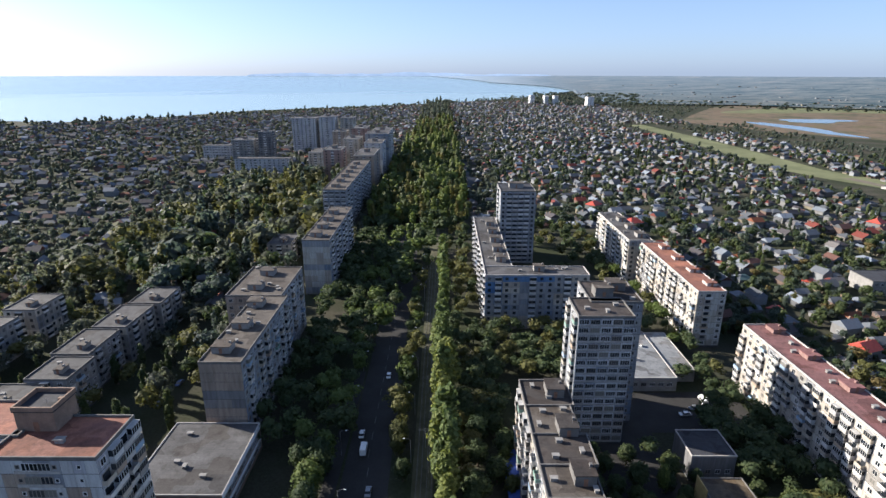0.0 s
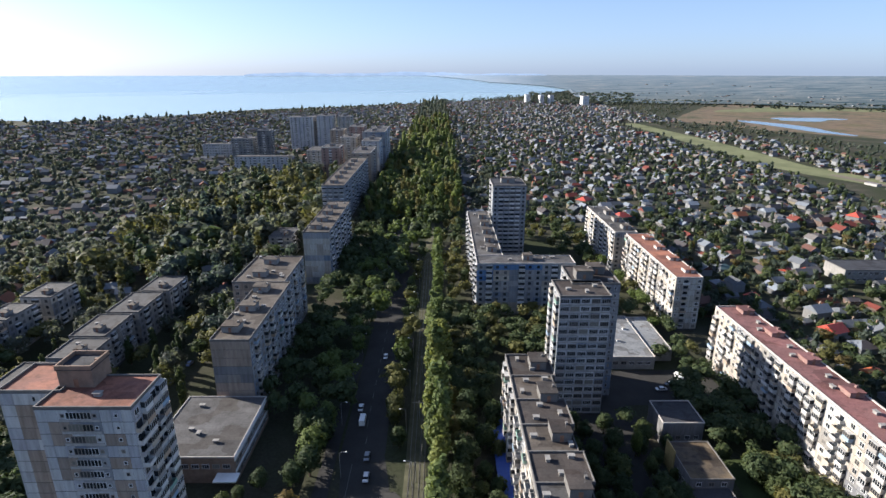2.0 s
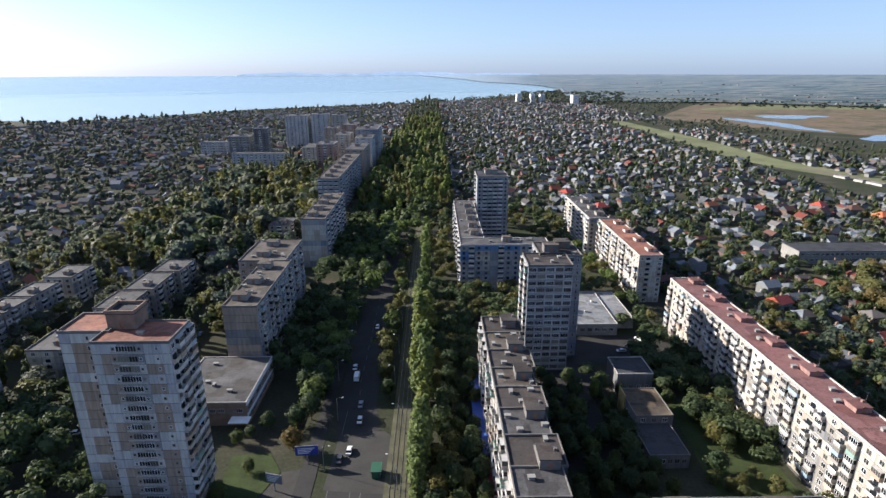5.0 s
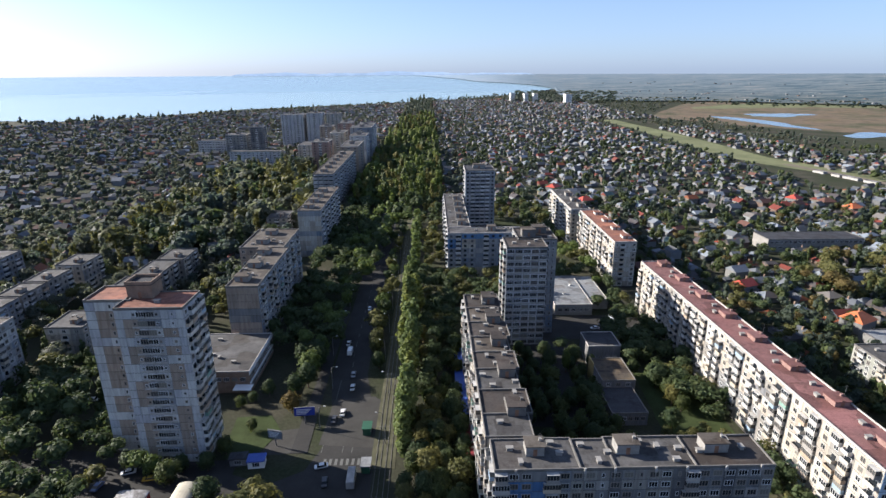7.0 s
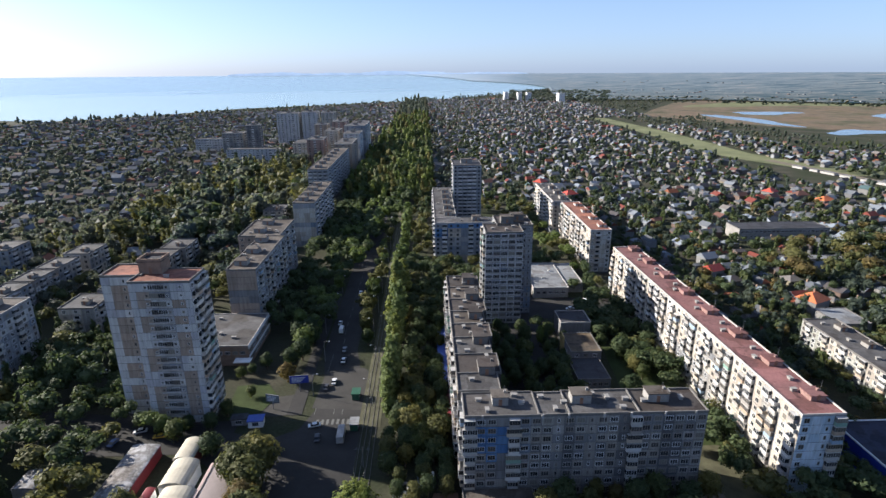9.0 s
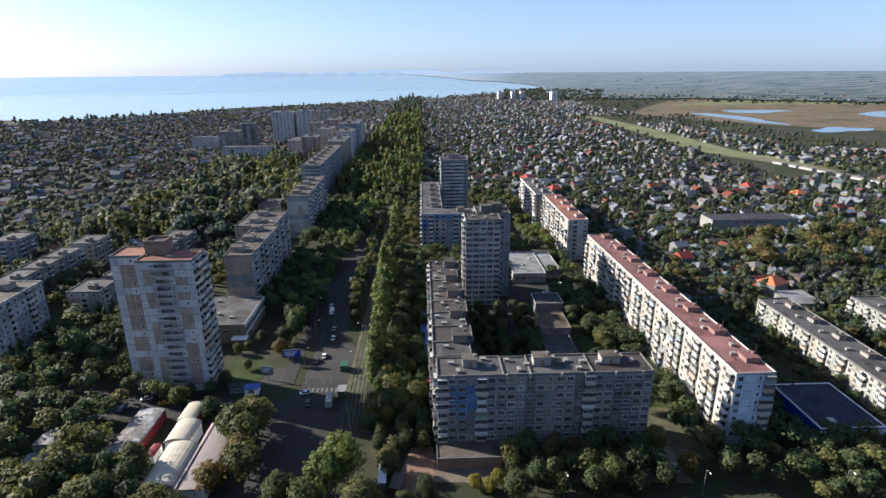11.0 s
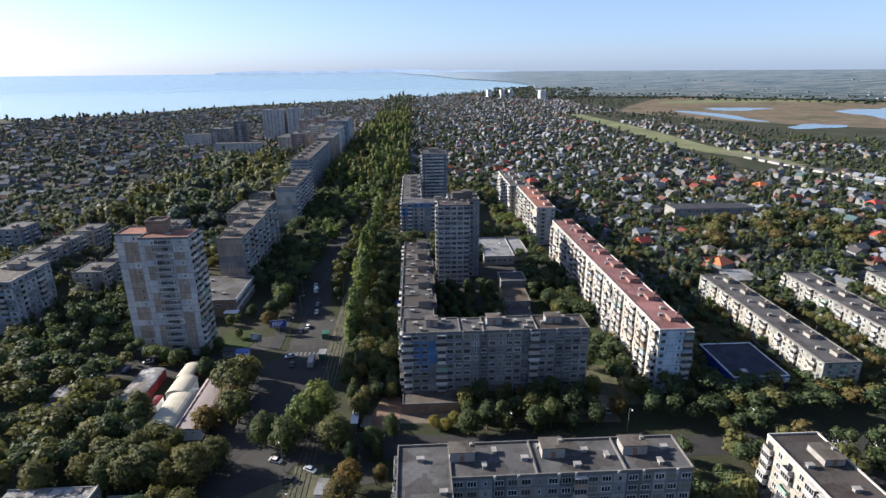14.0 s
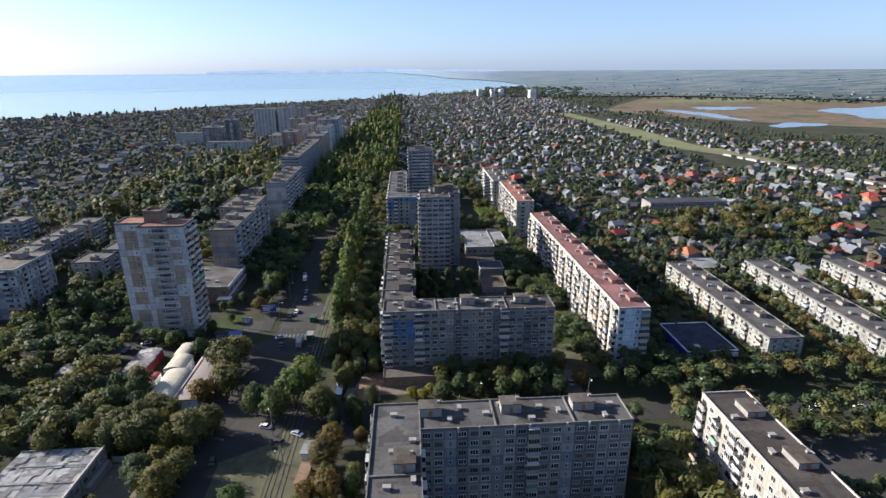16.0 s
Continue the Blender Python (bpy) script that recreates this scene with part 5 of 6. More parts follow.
def inner_hull(b, lobes, k=0.72, mat=0, rnd=None, n=7, rows=4):
    """Rough dark inside of a crown."""
    for x, y, z, rx, ry, rz in lobes:
        i = len(b.v)
        for r in range(rows + 1):
            a = math.pi * r / rows
            for c in range(n):
                w = 2 * math.pi * (c + 0.5 * (r % 2)) / n
                j = k * (rnd.uniform(0.82, 1.15) if rnd else 1)
                b.v.append((x + rx * j * math.sin(a) * math.cos(w), y + ry * j * math.sin(a) * math.sin(w), z + rz * j * math.cos(a)))
        for r in range(rows):
            for c in range(n):
                d = (c + 1) % n
                b.f.append((i + r * n + c, i + (r + 1) * n + c, i + (r + 1) * n + d, i + r * n + d))
                b.m.append(mat)


def broad_tree(seed, mat, count=1500, size=0.42, tall=1.0):
    """A unit tree 10 m high: trunk with limbs, and an uneven crown of leaf sprays that starts low, with hollows and gaps."""
    rnd = random.Random(seed)
    off = Vector((seed * 3.7, seed * 1.3, seed * 2.1))
    tb = Build()
    tb.tube((0, 0, -0.2), (0.1, 0.05, 3.0), 0.24, 0.17, 7)
    mid, rx, rz = 5.5, 2.75, 4.3 * tall

    def reach(d):
        shape = 1.0 - 0.22 * max(0.0, d.z)
        return shape * (0.90 + 0.30 * noise.noise(d * 1.5 + off) + 0.26 * noise.noise(d * 3.4 + off * 2) + 0.16 * noise.noise(d * 7.5 + off))

    for k in range(7):
        w = 2.4 * k + rnd.uniform(-0.5, 0.5)
        r = rnd.uniform(1.2, 2.0)
        tb.tube((0.1, 0.05, rnd.uniform(1.8, 3.0)), (r * math.cos(w), r * math.sin(w), rnd.uniform(4.2, 6.8)), 0.10, 0.03, 5)
    cb = Build()
    rows, n = 7, 10
    for r in range(rows + 1):
        a = math.pi * r / rows
        for c in range(n):
            w = 2 * math.pi * (c + 0.5 * (r % 2)) / n
            d = Vector((math.sin(a) * math.cos(w), math.sin(a) * math.sin(w), math.cos(a)))
            k = 0.66 * reach(d)
            cb.v.append((d.x * rx * k, d.y * rx * k, mid + d.z * rz * k))
    for r in range(rows):
        for c in range(n):
            e = (c + 1) % n
            cb.f.append((r * n + c, (r + 1) * n + c, (r + 1) * n + e, r * n + e))
            cb.m.append(0)
    made = 0
    while made < count:
        u, w = rnd.uniform(-0.92, 1), rnd.uniform(0, 2 * math.pi)
        q = math.sqrt(1 - u * u)
        d = Vector((q * math.cos(w), q * math.sin(w), u))
        k = 1.08 - 0.42 * rnd.random() ** 1.6
        if k > 0.85 and noise.noise(d * 5.5 + off) < -0.12:
            continue
        made += 1
        k *= reach(d)
        c = Vector((d.x * rx * k, d.y * rx * k, mid + d.z * rz * k))
        nrm = (d + Vector((rnd.uniform(-1, 1), rnd.uniform(-1, 1), rnd.uniform(-0.4, 1.1))) * 0.6).normalized()
        t = nrm.orthogonal().normalized()
        t.rotate(Matrix.Rotation(rnd.uniform(0, 6.28), 3, nrm))
        p = nrm.cross(t)
        a, e = size * rnd.uniform(0.5, 1.2), size * rnd.uniform(0.35, 0.75)
        i = len(cb.v)
        cb.v += [tuple(c - t * a), tuple(c + t * a * 0.7 - p * e), tuple(c + t * a * 0.6 + p * e + nrm * 0.2 * size)]
        cb.f.append((i, i + 1, i + 2))
        cb.m.append(0)
    return tb.mesh("trunk", [M_BARK]), cb.mesh("crown", [mat])


def poplar_tree(seed, mat, count=900):
    """A unit poplar 10 m high: narrow, drawn up, ragged."""
    rnd = random.Random(seed)
    tb = Build()
    tb.tube((0, 0, -0.2), (0, 0, 6), 0.17, 0.07, 7)
    lobes = []
    for k in range(13):
        z = 1.3 + k * 0.68
        r = 0.95 * math.sin(math.pi * min(1, (k + 2.2) / 15.2)) ** 0.7 + 0.08
        w = rnd.uniform(0, 6.28)
        lobes.append((0.3 * math.cos(w), 0.3 * math.sin(w), z, r, r, 0.85))
        if k % 2 == 0:
            tb.tube((0, 0, z - 0.8), (0.5 * math.cos(w), 0.5 * math.sin(w), z + 0.5), 0.04, 0.015, 4)
    cb = Build()
    inner_hull(cb, lobes, 0.66, 0, rnd)
    leaf_cloud(cb, rnd, lobes, count, 0.34)
    return tb.mesh("trunk", [M_BARK]), cb.mesh("crown", [mat])


KINDS = {
    "green": [broad_tree(s, M_GREEN) for s in (1, 2, 3, 4)],
    "olive": [broad_tree(s, M_OLIVE) for s in (5, 6, 7)],
    "lime": [broad_tree(s, M_LIME) for s in (8, 9)],
    "russet": [broad_tree(s, M_RUSSET) for s in (10, 11)],
    "yellow": [broad_tree(s, M_YELLOW_LEAF) for s in (17, 18)],
    "poplar": [poplar_tree(s, M_POPLAR) for s in (12, 13, 14)],
    "darkpoplar": [poplar_tree(s, M_GREEN) for s in (15, 16)],
}
FINE = {
    "green": [broad_tree(s, M_GREEN, 4300, 0.26) for s in (21, 22, 23, 24)],
    "olive": [broad_tree(s, M_OLIVE, 4300, 0.26) for s in (25, 26, 27, 32)],
    "lime": [broad_tree(s, M_LIME, 4300, 0.26) for s in (28, 29)],
    "russet": [broad_tree(s, M_RUSSET, 4300, 0.26) for s in (30, 31)],
    "yellow": [broad_tree(s, M_YELLOW_LEAF, 4300, 0.26) for s in (33, 34)],
}
LABELS = {"green": ("tree", "broad green leafy tree with dense rounded crown"), "olive": ("tree", "olive-green leafy tree starting to turn"),
          "lime": ("tree", "bright yellow-green leafy street tree"), "russet": ("tree", "tree in russet autumn leaf"), "yellow": ("tree", "low tree in bright yellow autumn leaf"),
          "poplar": ("poplar", "tall narrow yellow-green poplar in a row"), "darkpoplar": ("poplar", "tall dark green poplar among blocks")}
tree_rnd = random.Random(77)
tree_spots = []
RANK = {"green": 0, "olive": 1, "lime": 2, "russet": 3, "yellow": 2, "poplar": 2, "darkpoplar": 0}
FAR_TREES = Build()


def simple_tree(seed, tall, far):
    r = random.Random(seed)
    b = Build()
    if tall:
        lobes = [(0, 0, 2.2 + 1.7 * j, 0.95 - 0.1 * abs(j - 2), 0.95 - 0.1 * abs(j - 2), 1.2) for j in range(5)]
        leaf_cloud(b, r, lobes, 110 if far else 220, 0.66 if far else 0.46, 0, True)
    else:
        lobes = [(r.uniform(-1.6, 1.6), r.uniform(-1.6, 1.6), r.uniform(4.2, 7.6), r.uniform(1.5, 2.3), r.uniform(1.5, 2.3), r.uniform(1.4, 2.2)) for _ in range(6)]
        leaf_cloud(b, r, lobes, 100 if far else 280, 1.0 if far else 0.6, 0, True)
    inner_hull(b, lobes[:5:2], 0.8, 0, r, 5, 3)
    return b


SIMPLE = {(tall, far): [simple_tree(400 + k + 50 * tall + 20 * far, tall, far) for k in range(5)] for tall in (False, True) for far in (False, True)}


WANTED = []


def tree(kind, x, y, h, wide=1.0):
    WANTED.append((kind, x, y, h, wide))
    tree_spots.append((x, y))


def plant(kind, x, y, h, wide):
    """A tree of its own."""
    name, label = LABELS[kind]
    trunk, crown = tree_rnd.choice((FINE if (x, y) in NEAREST and kind in FINE else KINDS)[kind])
    s = h / 10
    ob = thing(name, (x, y, 0), label, "poplar" if "poplar" in kind else "tree", "street and yard trees", tree_rnd.uniform(0, 360))
    ob.scale = (s * wide, s * wide, s)
    part("trunk", trunk, ob)
    part("crown", crown, ob)


def plant_far(kind, x, y, h, wide):
    """A tree of the joined rest."""
    src = tree_rnd.choice(SIMPLE["poplar" in kind, y > 290])
    w, s = tree_rnd.uniform(0, 6.28), h / 10
    ca, sa = s * wide * math.cos(w), s * wide * math.sin(w)
    i = len(FAR_TREES.v)
    FAR_TREES.v += [(x + p[0] * ca - p[1] * sa, y + p[0] * sa + p[1] * ca, p[2] * s) for p in src.v]
    FAR_TREES.f += [tuple(i + q for q in f) for f in src.f]
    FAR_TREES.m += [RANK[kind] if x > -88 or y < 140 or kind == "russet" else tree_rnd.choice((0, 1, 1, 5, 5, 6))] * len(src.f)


def grove(x0, x1, y0, y1, n, kinds, h0, h1, gap=4.0, wide=1.0, margin=2.5):
    made = 0
    for _ in range(n * 12):
        if made >= n:
            break
        x, y = tree_rnd.uniform(x0, x1), tree_rnd.uniform(y0, y1)
        if not free(x, y, margin) or any(abs(x - a) < gap and abs(y - c) < gap for a, c in tree_spots):
            continue
        tree(tree_rnd.choice(kinds), x, y, tree_rnd.uniform(h0, h1), wide * tree_rnd.uniform(0.85, 1.15))
        made += 1


for r in ((-31, -17, 128, 250), (-27, -9, 76, 128), (-40, -12, 10, 76), (-46, -36, 10, 60), (-9, -2, -80, 260), (-33, -4, -80, 10), (-13, 110, 10, 17), (110, 300, 5.5, 11), (-112, -70, 70, 84),
          (-160, -112, 78, 90), (72, 110, 168, 184), (140, 236, -32, -12), (5, 24, 20, 40), (97, 104, 30, 50), (92, 112, 74, 100)):
    keep(*r)
# the poplar row in the median and the trees beside it
for k in range(16):
    y = 88 + k * 7.6 + tree_rnd.uniform(-2, 2)
    tree("poplar", 0.6 + tree_rnd.uniform(-1.1, 1.1), y, tree_rnd.uniform(16, 28), tree_rnd.uniform(1.05, 1.5))
for x, y, h in ((0.4, 81, 17), (1.2, 93, 24), (-0.2, 98, 19), (1.6, 134, 27), (0, 172, 28), (-1, 139, 24)):
    tree("poplar", x, y, h, 1.2)
for k in range(14):
    y = 206 + k * 11
    tree("poplar", -0.5 + tree_rnd.uniform(-1.5, 1.5), y, tree_rnd.uniform(15, 22), 1.5)
grove(5, 20.5, 60, 240, 66, ["olive", "green", "green", "green"], 8, 13, 4.4, 1.12, 1.0)
grove(1.5, 21, 40, 90, 24, ["green", "green", "olive"], 8, 12, 3.8, 1.0, 0)
for x, y, h, kd in ((-83, 75.5, 9, "green"), (-75.5, 74.5, 9, "lime"), (-67.5, 76, 7.5, "green"), (-60, 76.5, 8, "green"), (-57, 84, 8, "green"), (-90, 80, 10, "green"), (-97, 84, 11, "green"), (-98, 92, 12, "green"),
                    (-52, 96, 6, "green")):
    tree(kd, x, y, h, 1.15)
for x, y, h in ((-121, 99, 21), (-128, 104, 19), (-116, 106, 18), (-133, 96, 17)):
    tree("green", x, y, h, 0.8)
grove(4, 17, 240, 520, 40, ["green", "olive"], 9, 13, 5.5, 1.0, 1.0)
grove(-15.5, -10.5, 130, 345, 26, ["olive", "green", "lime", "olive"], 8, 11.5, 5.5, 1.0, 0)
grove(-45, -31.5, 128, 420, 60, ["lime", "green", "lime", "green"], 10, 14, 6, 1.1, 0)
tree("lime", -29.5, 238, 16, 1.35)
tree("lime", -35, 262, 14, 1.2)
tree("lime", -22, 340, 15, 1.3)
tree("lime", -10, 352, 15, 1.3)
grove(-62, -45, 150, 420, 62, ["green"], 9, 14, 4.2, 1.1, 0)
grove(-36, 0, 250, 352, 26, ["green", "lime", "poplar", "green"], 10, 18, 7, 1.15, 0)
grove(-60, 16, 352, 760, 150, ["lime", "green", "darkpoplar", "green", "poplar"], 12, 21, 8, 1.15, 2)
for x, y, h in ((-104, 76, 14), (-97, 65, 12), (-118, 80, 15), (-90, 61, 12), (-112, 66, 13), (-126, 85, 15), (-129, 70, 13), (-108, 86, 13), (-140, 84, 14), (-121, 96, 14), (-112, 98, 15), (-104, 112, 12)):
    tree("green", x, y, h, 1.15)
# courtyard
grove(98, 113, 58, 135, 22, ["green", "green", "olive"], 8, 12, 4.4, 1.2, 1)
for x, y in ((88.6, 89), (92.5, 86), (97, 88), (102, 90), (107, 86), (95, 83), (104, 83)):
    tree("olive", x, y, 4.6, 1.5)
for x, y, h in ((97.8, 139, 12), (103, 146, 12), (96, 152, 11), (98, 170, 11), (105, 172, 11), (110, 165, 10), (96, 163, 9), (108, 180, 9), (97, 119, 12), (103, 106, 12)):
    tree("green", x, y, h, 1.35)
grove(90, 112, 128, 168, 14, ["green"], 8, 11, 5, 1.1, 1)
grove(40, 70, 86, 146, 10, ["green"], 7, 10, 6, 1.0, 1)
grove(92, 111, 200, 330, 24, ["green", "olive", "lime"], 8, 12, 5.5, 1.1, 2)
tree("lime", 64.5, 131, 12, 0.6)
keep(60, 69, 120, 137)
grove(38, 106, 256, 420, 40, ["green", "olive"], 9, 13, 6, 1.1, 2)
# along the cross street and the near foreground
grove(42, 300, 20, 40, 100, ["green", "olive", "green", "green", "olive", "green", "russet"], 8, 13, 4.4, 1.1, 0.3)
grove(26, 300, -17, 6, 110, ["green", "olive", "green", "green", "olive", "green", "russet"], 8, 13, 4.4, 1.1, 0)
grove(97, 114, -75, -18, 20, ["olive", "green", "olive"], 17, 23, 5, 0.72, 1)
grove(-45, -34, 12, 64, 14, ["olive", "green", "olive"], 11, 15, 5, 1.0, 0)
grove(-100, -42, -2, 34, 34, ["olive", "olive", "green", "olive"], 11, 15, 5.5, 1.15, 2)
grove(-58, -38, -40, 10, 14, ["olive", "green"], 9, 13, 6, 1.2, 1)
grove(-200, -84, 4, 92, 100, ["green", "olive", "olive", "green"], 10, 14, 5.6, 1.2, 1)
grove(-170, -90, -60, 10, 26, ["green", "olive"], 8, 12, 6, 1.2, 2)
grove(3, 22, -60, 26, 18, ["olive", "russet", "green"], 8, 12, 5, 0.9, 0)
for x, y in ((42, 27), (35, 25), (39, 23.5)):
    tree("yellow", x, y, 5, 1.7)
# single trees round the crossing and the market
for x, y, h, kd in ((-12.7, 14.6, 14, "green"), (-20.5, 18.4, 13, "green"), (-8.7, 24.5, 15, "lime"), (3.2, 13.4, 15, "olive"), (-4.4, 29.7, 17, "lime"), (9.1, 32.5, 10, "olive"), (14.6, 13.5, 10, "green"),
                    (10.3, -25.3, 12, "russet"), (7.6, -11.2, 12, "russet"), (9.2, -3.4, 11, "russet"), (16.9, -23.6, 9, "green"), (-33.3, 31.8, 14, "olive"), (-41.7, 48.7, 16, "olive"), (-36.1, 52.7, 15, "olive"), (-37.5, 44, 15, "olive"), (-36.5, 37, 13, "russet")):
    tree(kd, x, y, h * 1.05, 1.3)
for x, y, h, kd in ((-55, 63, 9, "green"), (-36.9, 1.3, 15, "olive"), (-32.9, 8.3, 12, "olive"), (-49.8, 2.3, 15, "olive"), (-59, 8.7, 12, "green"), (-67.4, 10.8, 11, "olive"), (-74.4, 19.1, 12, "olive"),
                    (-36.9, -20.8, 13, "olive"), (-35.1, -13, 11, "olive"), (-45.9, -14.5, 11, "green"), (-92.4, 12.7, 10, "green"), (-83.9, 9.1, 10, "green"), (-15.3, -26.5, 9, "lime"), (-42.3, 27, 11, "russet")):
    tree(kd, x, y, h * 1.05, 1.45)
for x, y, h, kd in ((-38.6, 122.9, 12, "green"), (-42.5, 118.5, 10, "green"), (-38.4, 141.5, 13, "green"), (-39.4, 132.5, 12, "green"), (-52.2, 117.2, 8, "green"), (-41, 106.2, 10, "russet"), (-60.2, 109.5, 6.5, "green"), (-57, 113, 5.5, "green"),
                    (-14.5, 152.5, 11, "olive"), (-16.5, 170, 12, "olive"), (-15.5, 187.9, 12, "lime"), (-15, 203, 11, "olive"), (-80.1, 75.7, 9, "lime"), (-69.2, 70.6, 10, "green"), (-106.8, 67.1, 9, "green")):
    tree(kd, x, y, h, 1.2)
for x, y, h in ((97.9, 121.4, 11), (105.1, 117.2, 11), (107.5, 105.8, 12), (92, 93, 9), (106.1, 92.5, 10), (104, 184, 8), (107.8, 159.4, 12), (101, 150, 11), (104, 140, 11), (96, 160, 10), (50, 140, 8), (58, 125, 7), (62, 110, 7), (44, 118, 8)):
    tree("green", x, y, h, 1.3)
grove(39, 70, 55, 146, 46, ["green"], 7.5, 11, 4.5, 1.2, 0.5)
grove(68, 76, 60, 136, 8, ["green"], 6, 8, 5, 1.1, 0)
grove(131, 146, 14, 66, 26, ["green", "olive"], 6.5, 10, 4, 1.2, 1)
grove(134, 178, 62, 210, 110, ["green", "olive", "green", "russet"], 6, 10, 6, 1.2, 2)
grove(196, 222, 20, 130, 34, ["olive", "green", "russet", "olive"], 6, 9.5, 5, 1.2, 1.5)
grove(241, 267, 20, 130, 30, ["olive", "green", "russet", "green"], 6, 9.5, 5.5, 1.2, 1.5)
grove(171, 178, 30, 127, 17, ["green", "green", "olive"], 7, 10, 4.5, 1.1, 0)
grove(215, 223, 28, 127, 17, ["green", "olive", "green"], 7.5, 10.5, 4.5, 1.1, 0)
grove(261, 268, 26, 127, 15, ["green", "olive", "russet"], 7.5, 10.5, 4.5, 1.1, 0)
grove(225, 350, 190, 258, 60, ["green", "darkpoplar", "olive", "russet"], 9, 16, 6, 1.2, 1)
grove(132, 300, -70, -30, 44, ["green", "olive"], 7, 10, 6, 1.3, 1)


grove(136, 400, 134, 400, 190, ["green", "olive", "green", "russet"], 5, 9, 6, 1.2, 2)
grove(134, 240, -40, -18, 26, ["green", "olive"], 6, 9, 5, 1.1, 0)
grove(133, 210, -80, -34, 34, ["green", "olive", "green"], 7, 11, 5, 1.2, 0)
grove(132, 150, -12, 4, 6, ["green", "olive"], 7, 10, 4, 1.1, 0)
grove(104, 114.5, 42, 78, 14, ["green", "olive", "green"], 7, 11, 4, 1.1, 0)
grove(22, 110, 190, 239, 60, ["green", "green", "olive"], 8, 12, 4.5, 1.15, 1.5)
# left yards
grove(-112, -92, 116, 330, 60, ["green", "darkpoplar", "olive"], 10, 17, 5, 1.0, 2)
grove(-220, -92, 255, 600, 260, ["darkpoplar", "green", "poplar", "poplar", "olive"], 16, 27, 5.5, 1.2, 2)
grove(-260, -100, 130, 300, 150, ["green", "olive", "darkpoplar"], 9, 15, 5.5, 1.1, 2)
grove(-150, -102, 88, 146, 34, ["green", "darkpoplar", "green"], 8, 13, 5, 1.15, 1)
WANTED.sort(key=lambda w: max(129, w[2]) + 0.42 * abs(w[1] - 10))
NEAREST = {(w[1], w[2]) for w in sorted(WANTED, key=lambda w: w[2] + 0.4 * abs(w[1] - 10))[:200]}
made = {"tree": 0, "poplar": 0}
for w in WANTED:
    name = LABELS[w[0]][0]
    if made[name] < (300 if name == "tree" else 60):
        made[name] += 1
        plant(*w)
    else:
        plant_far(*w)
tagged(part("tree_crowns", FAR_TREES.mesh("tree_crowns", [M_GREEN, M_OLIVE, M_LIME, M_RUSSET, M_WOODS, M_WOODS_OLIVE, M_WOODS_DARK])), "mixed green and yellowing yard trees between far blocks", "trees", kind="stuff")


# ---------------------------------------------------------------- houses
def house_parts(seed, w, d, h, rise, hip):
    b = Build()
    b.box(-w / 2, w / 2, -d / 2, d / 2, 0, h)
    o = 0.5
    r = Build()
    e = [(-w / 2 - o, -d / 2 - o, h - 0.1), (w / 2 + o, -d / 2 - o, h - 0.1), (w / 2 + o, d / 2 + o, h - 0.1), (-w / 2 - o, d / 2 + o, h - 0.1)]
    k = d * 0.45 if hip else 0.0
    a, c = (-w / 2 - o + k, 0, h + rise), (w / 2 + o - k, 0, h + rise)
    r.face([e[0], e[1], c, a])
    r.face([e[2], e[3], a, c])
    r.face([e[1], e[2], c])
    r.face([e[3], e[0], a])
    r.face([e[3], e[2], e[1], e[0]])
    if not hip:
        b.face([(w / 2, -d / 2, h), (w / 2, d / 2, h), (w / 2, 0, h + rise * 0.95)])
        b.face([(-w / 2, d / 2, h), (-w / 2, -d / 2, h), (-w / 2, 0, h + rise * 0.95)])
    ch = Build()
    ch.box(-0.35, 0.35, -0.35, 0.35, h, h + rise + 0.8)
    return b, r, ch, w, d


HOUSES = [house_parts(k, w, d, h, rise, hip) for k, (w, d, h, rise, hip) in enumerate([(10, 7, 3.0, 2.2, False), (8.5, 8, 3.0, 2.0, True), (11, 6.5, 3.0, 1.8, True), (6, 5, 2.4, 1.0, False), (9, 8, 5.2, 2.8, False), (12, 10, 6.0, 3.2, True)])]
HOUSE_MESHES = [(b.mesh("wall", [M_HOUSE_WALL]), r.mesh("roof", [M_HOUSE_ROOF]), c.mesh("chimney", [M_BRICK])) for b, r, c, w, d in HOUSES]
SPECIAL = {"red": [r.mesh("roof", [M_RED_TILE]) for b, r, c, w, d in HOUSES], "orange": [r.mesh("roof", [M_ORANGE_TILE]) for b, r, c, w, d in HOUSES]}
house_rnd = random.Random(123)
houses = []


def house(x, y, k, rz, roof=None):
    label = {"red": "small house with bright red tiled roof", "orange": "house with orange tiled roof and pale walls"}.get(roof, "small rendered garden house with pitched roof")
    ob = thing("house", (x, y, 0), label, "house", "garden houses", rz)
    wall, rf, ch = HOUSE_MESHES[k]
    w, d = HOUSES[k][3:]
    part("wall", wall, ob)
    top = part("roof", SPECIAL[roof][k] if roof else rf, ob)
    part("chimney", ch, top, (w * 0.2, d * 0.15, 0))
    for sx in (-0.28, 0.28):
        part("window", WIN["w"], ob, (sx * w, -d / 2 - 0.01, 1.7))
    part("window", WIN["w"], ob, (-w / 2 - 0.01, 0, 1.7), -90)
    houses.append((x, y))


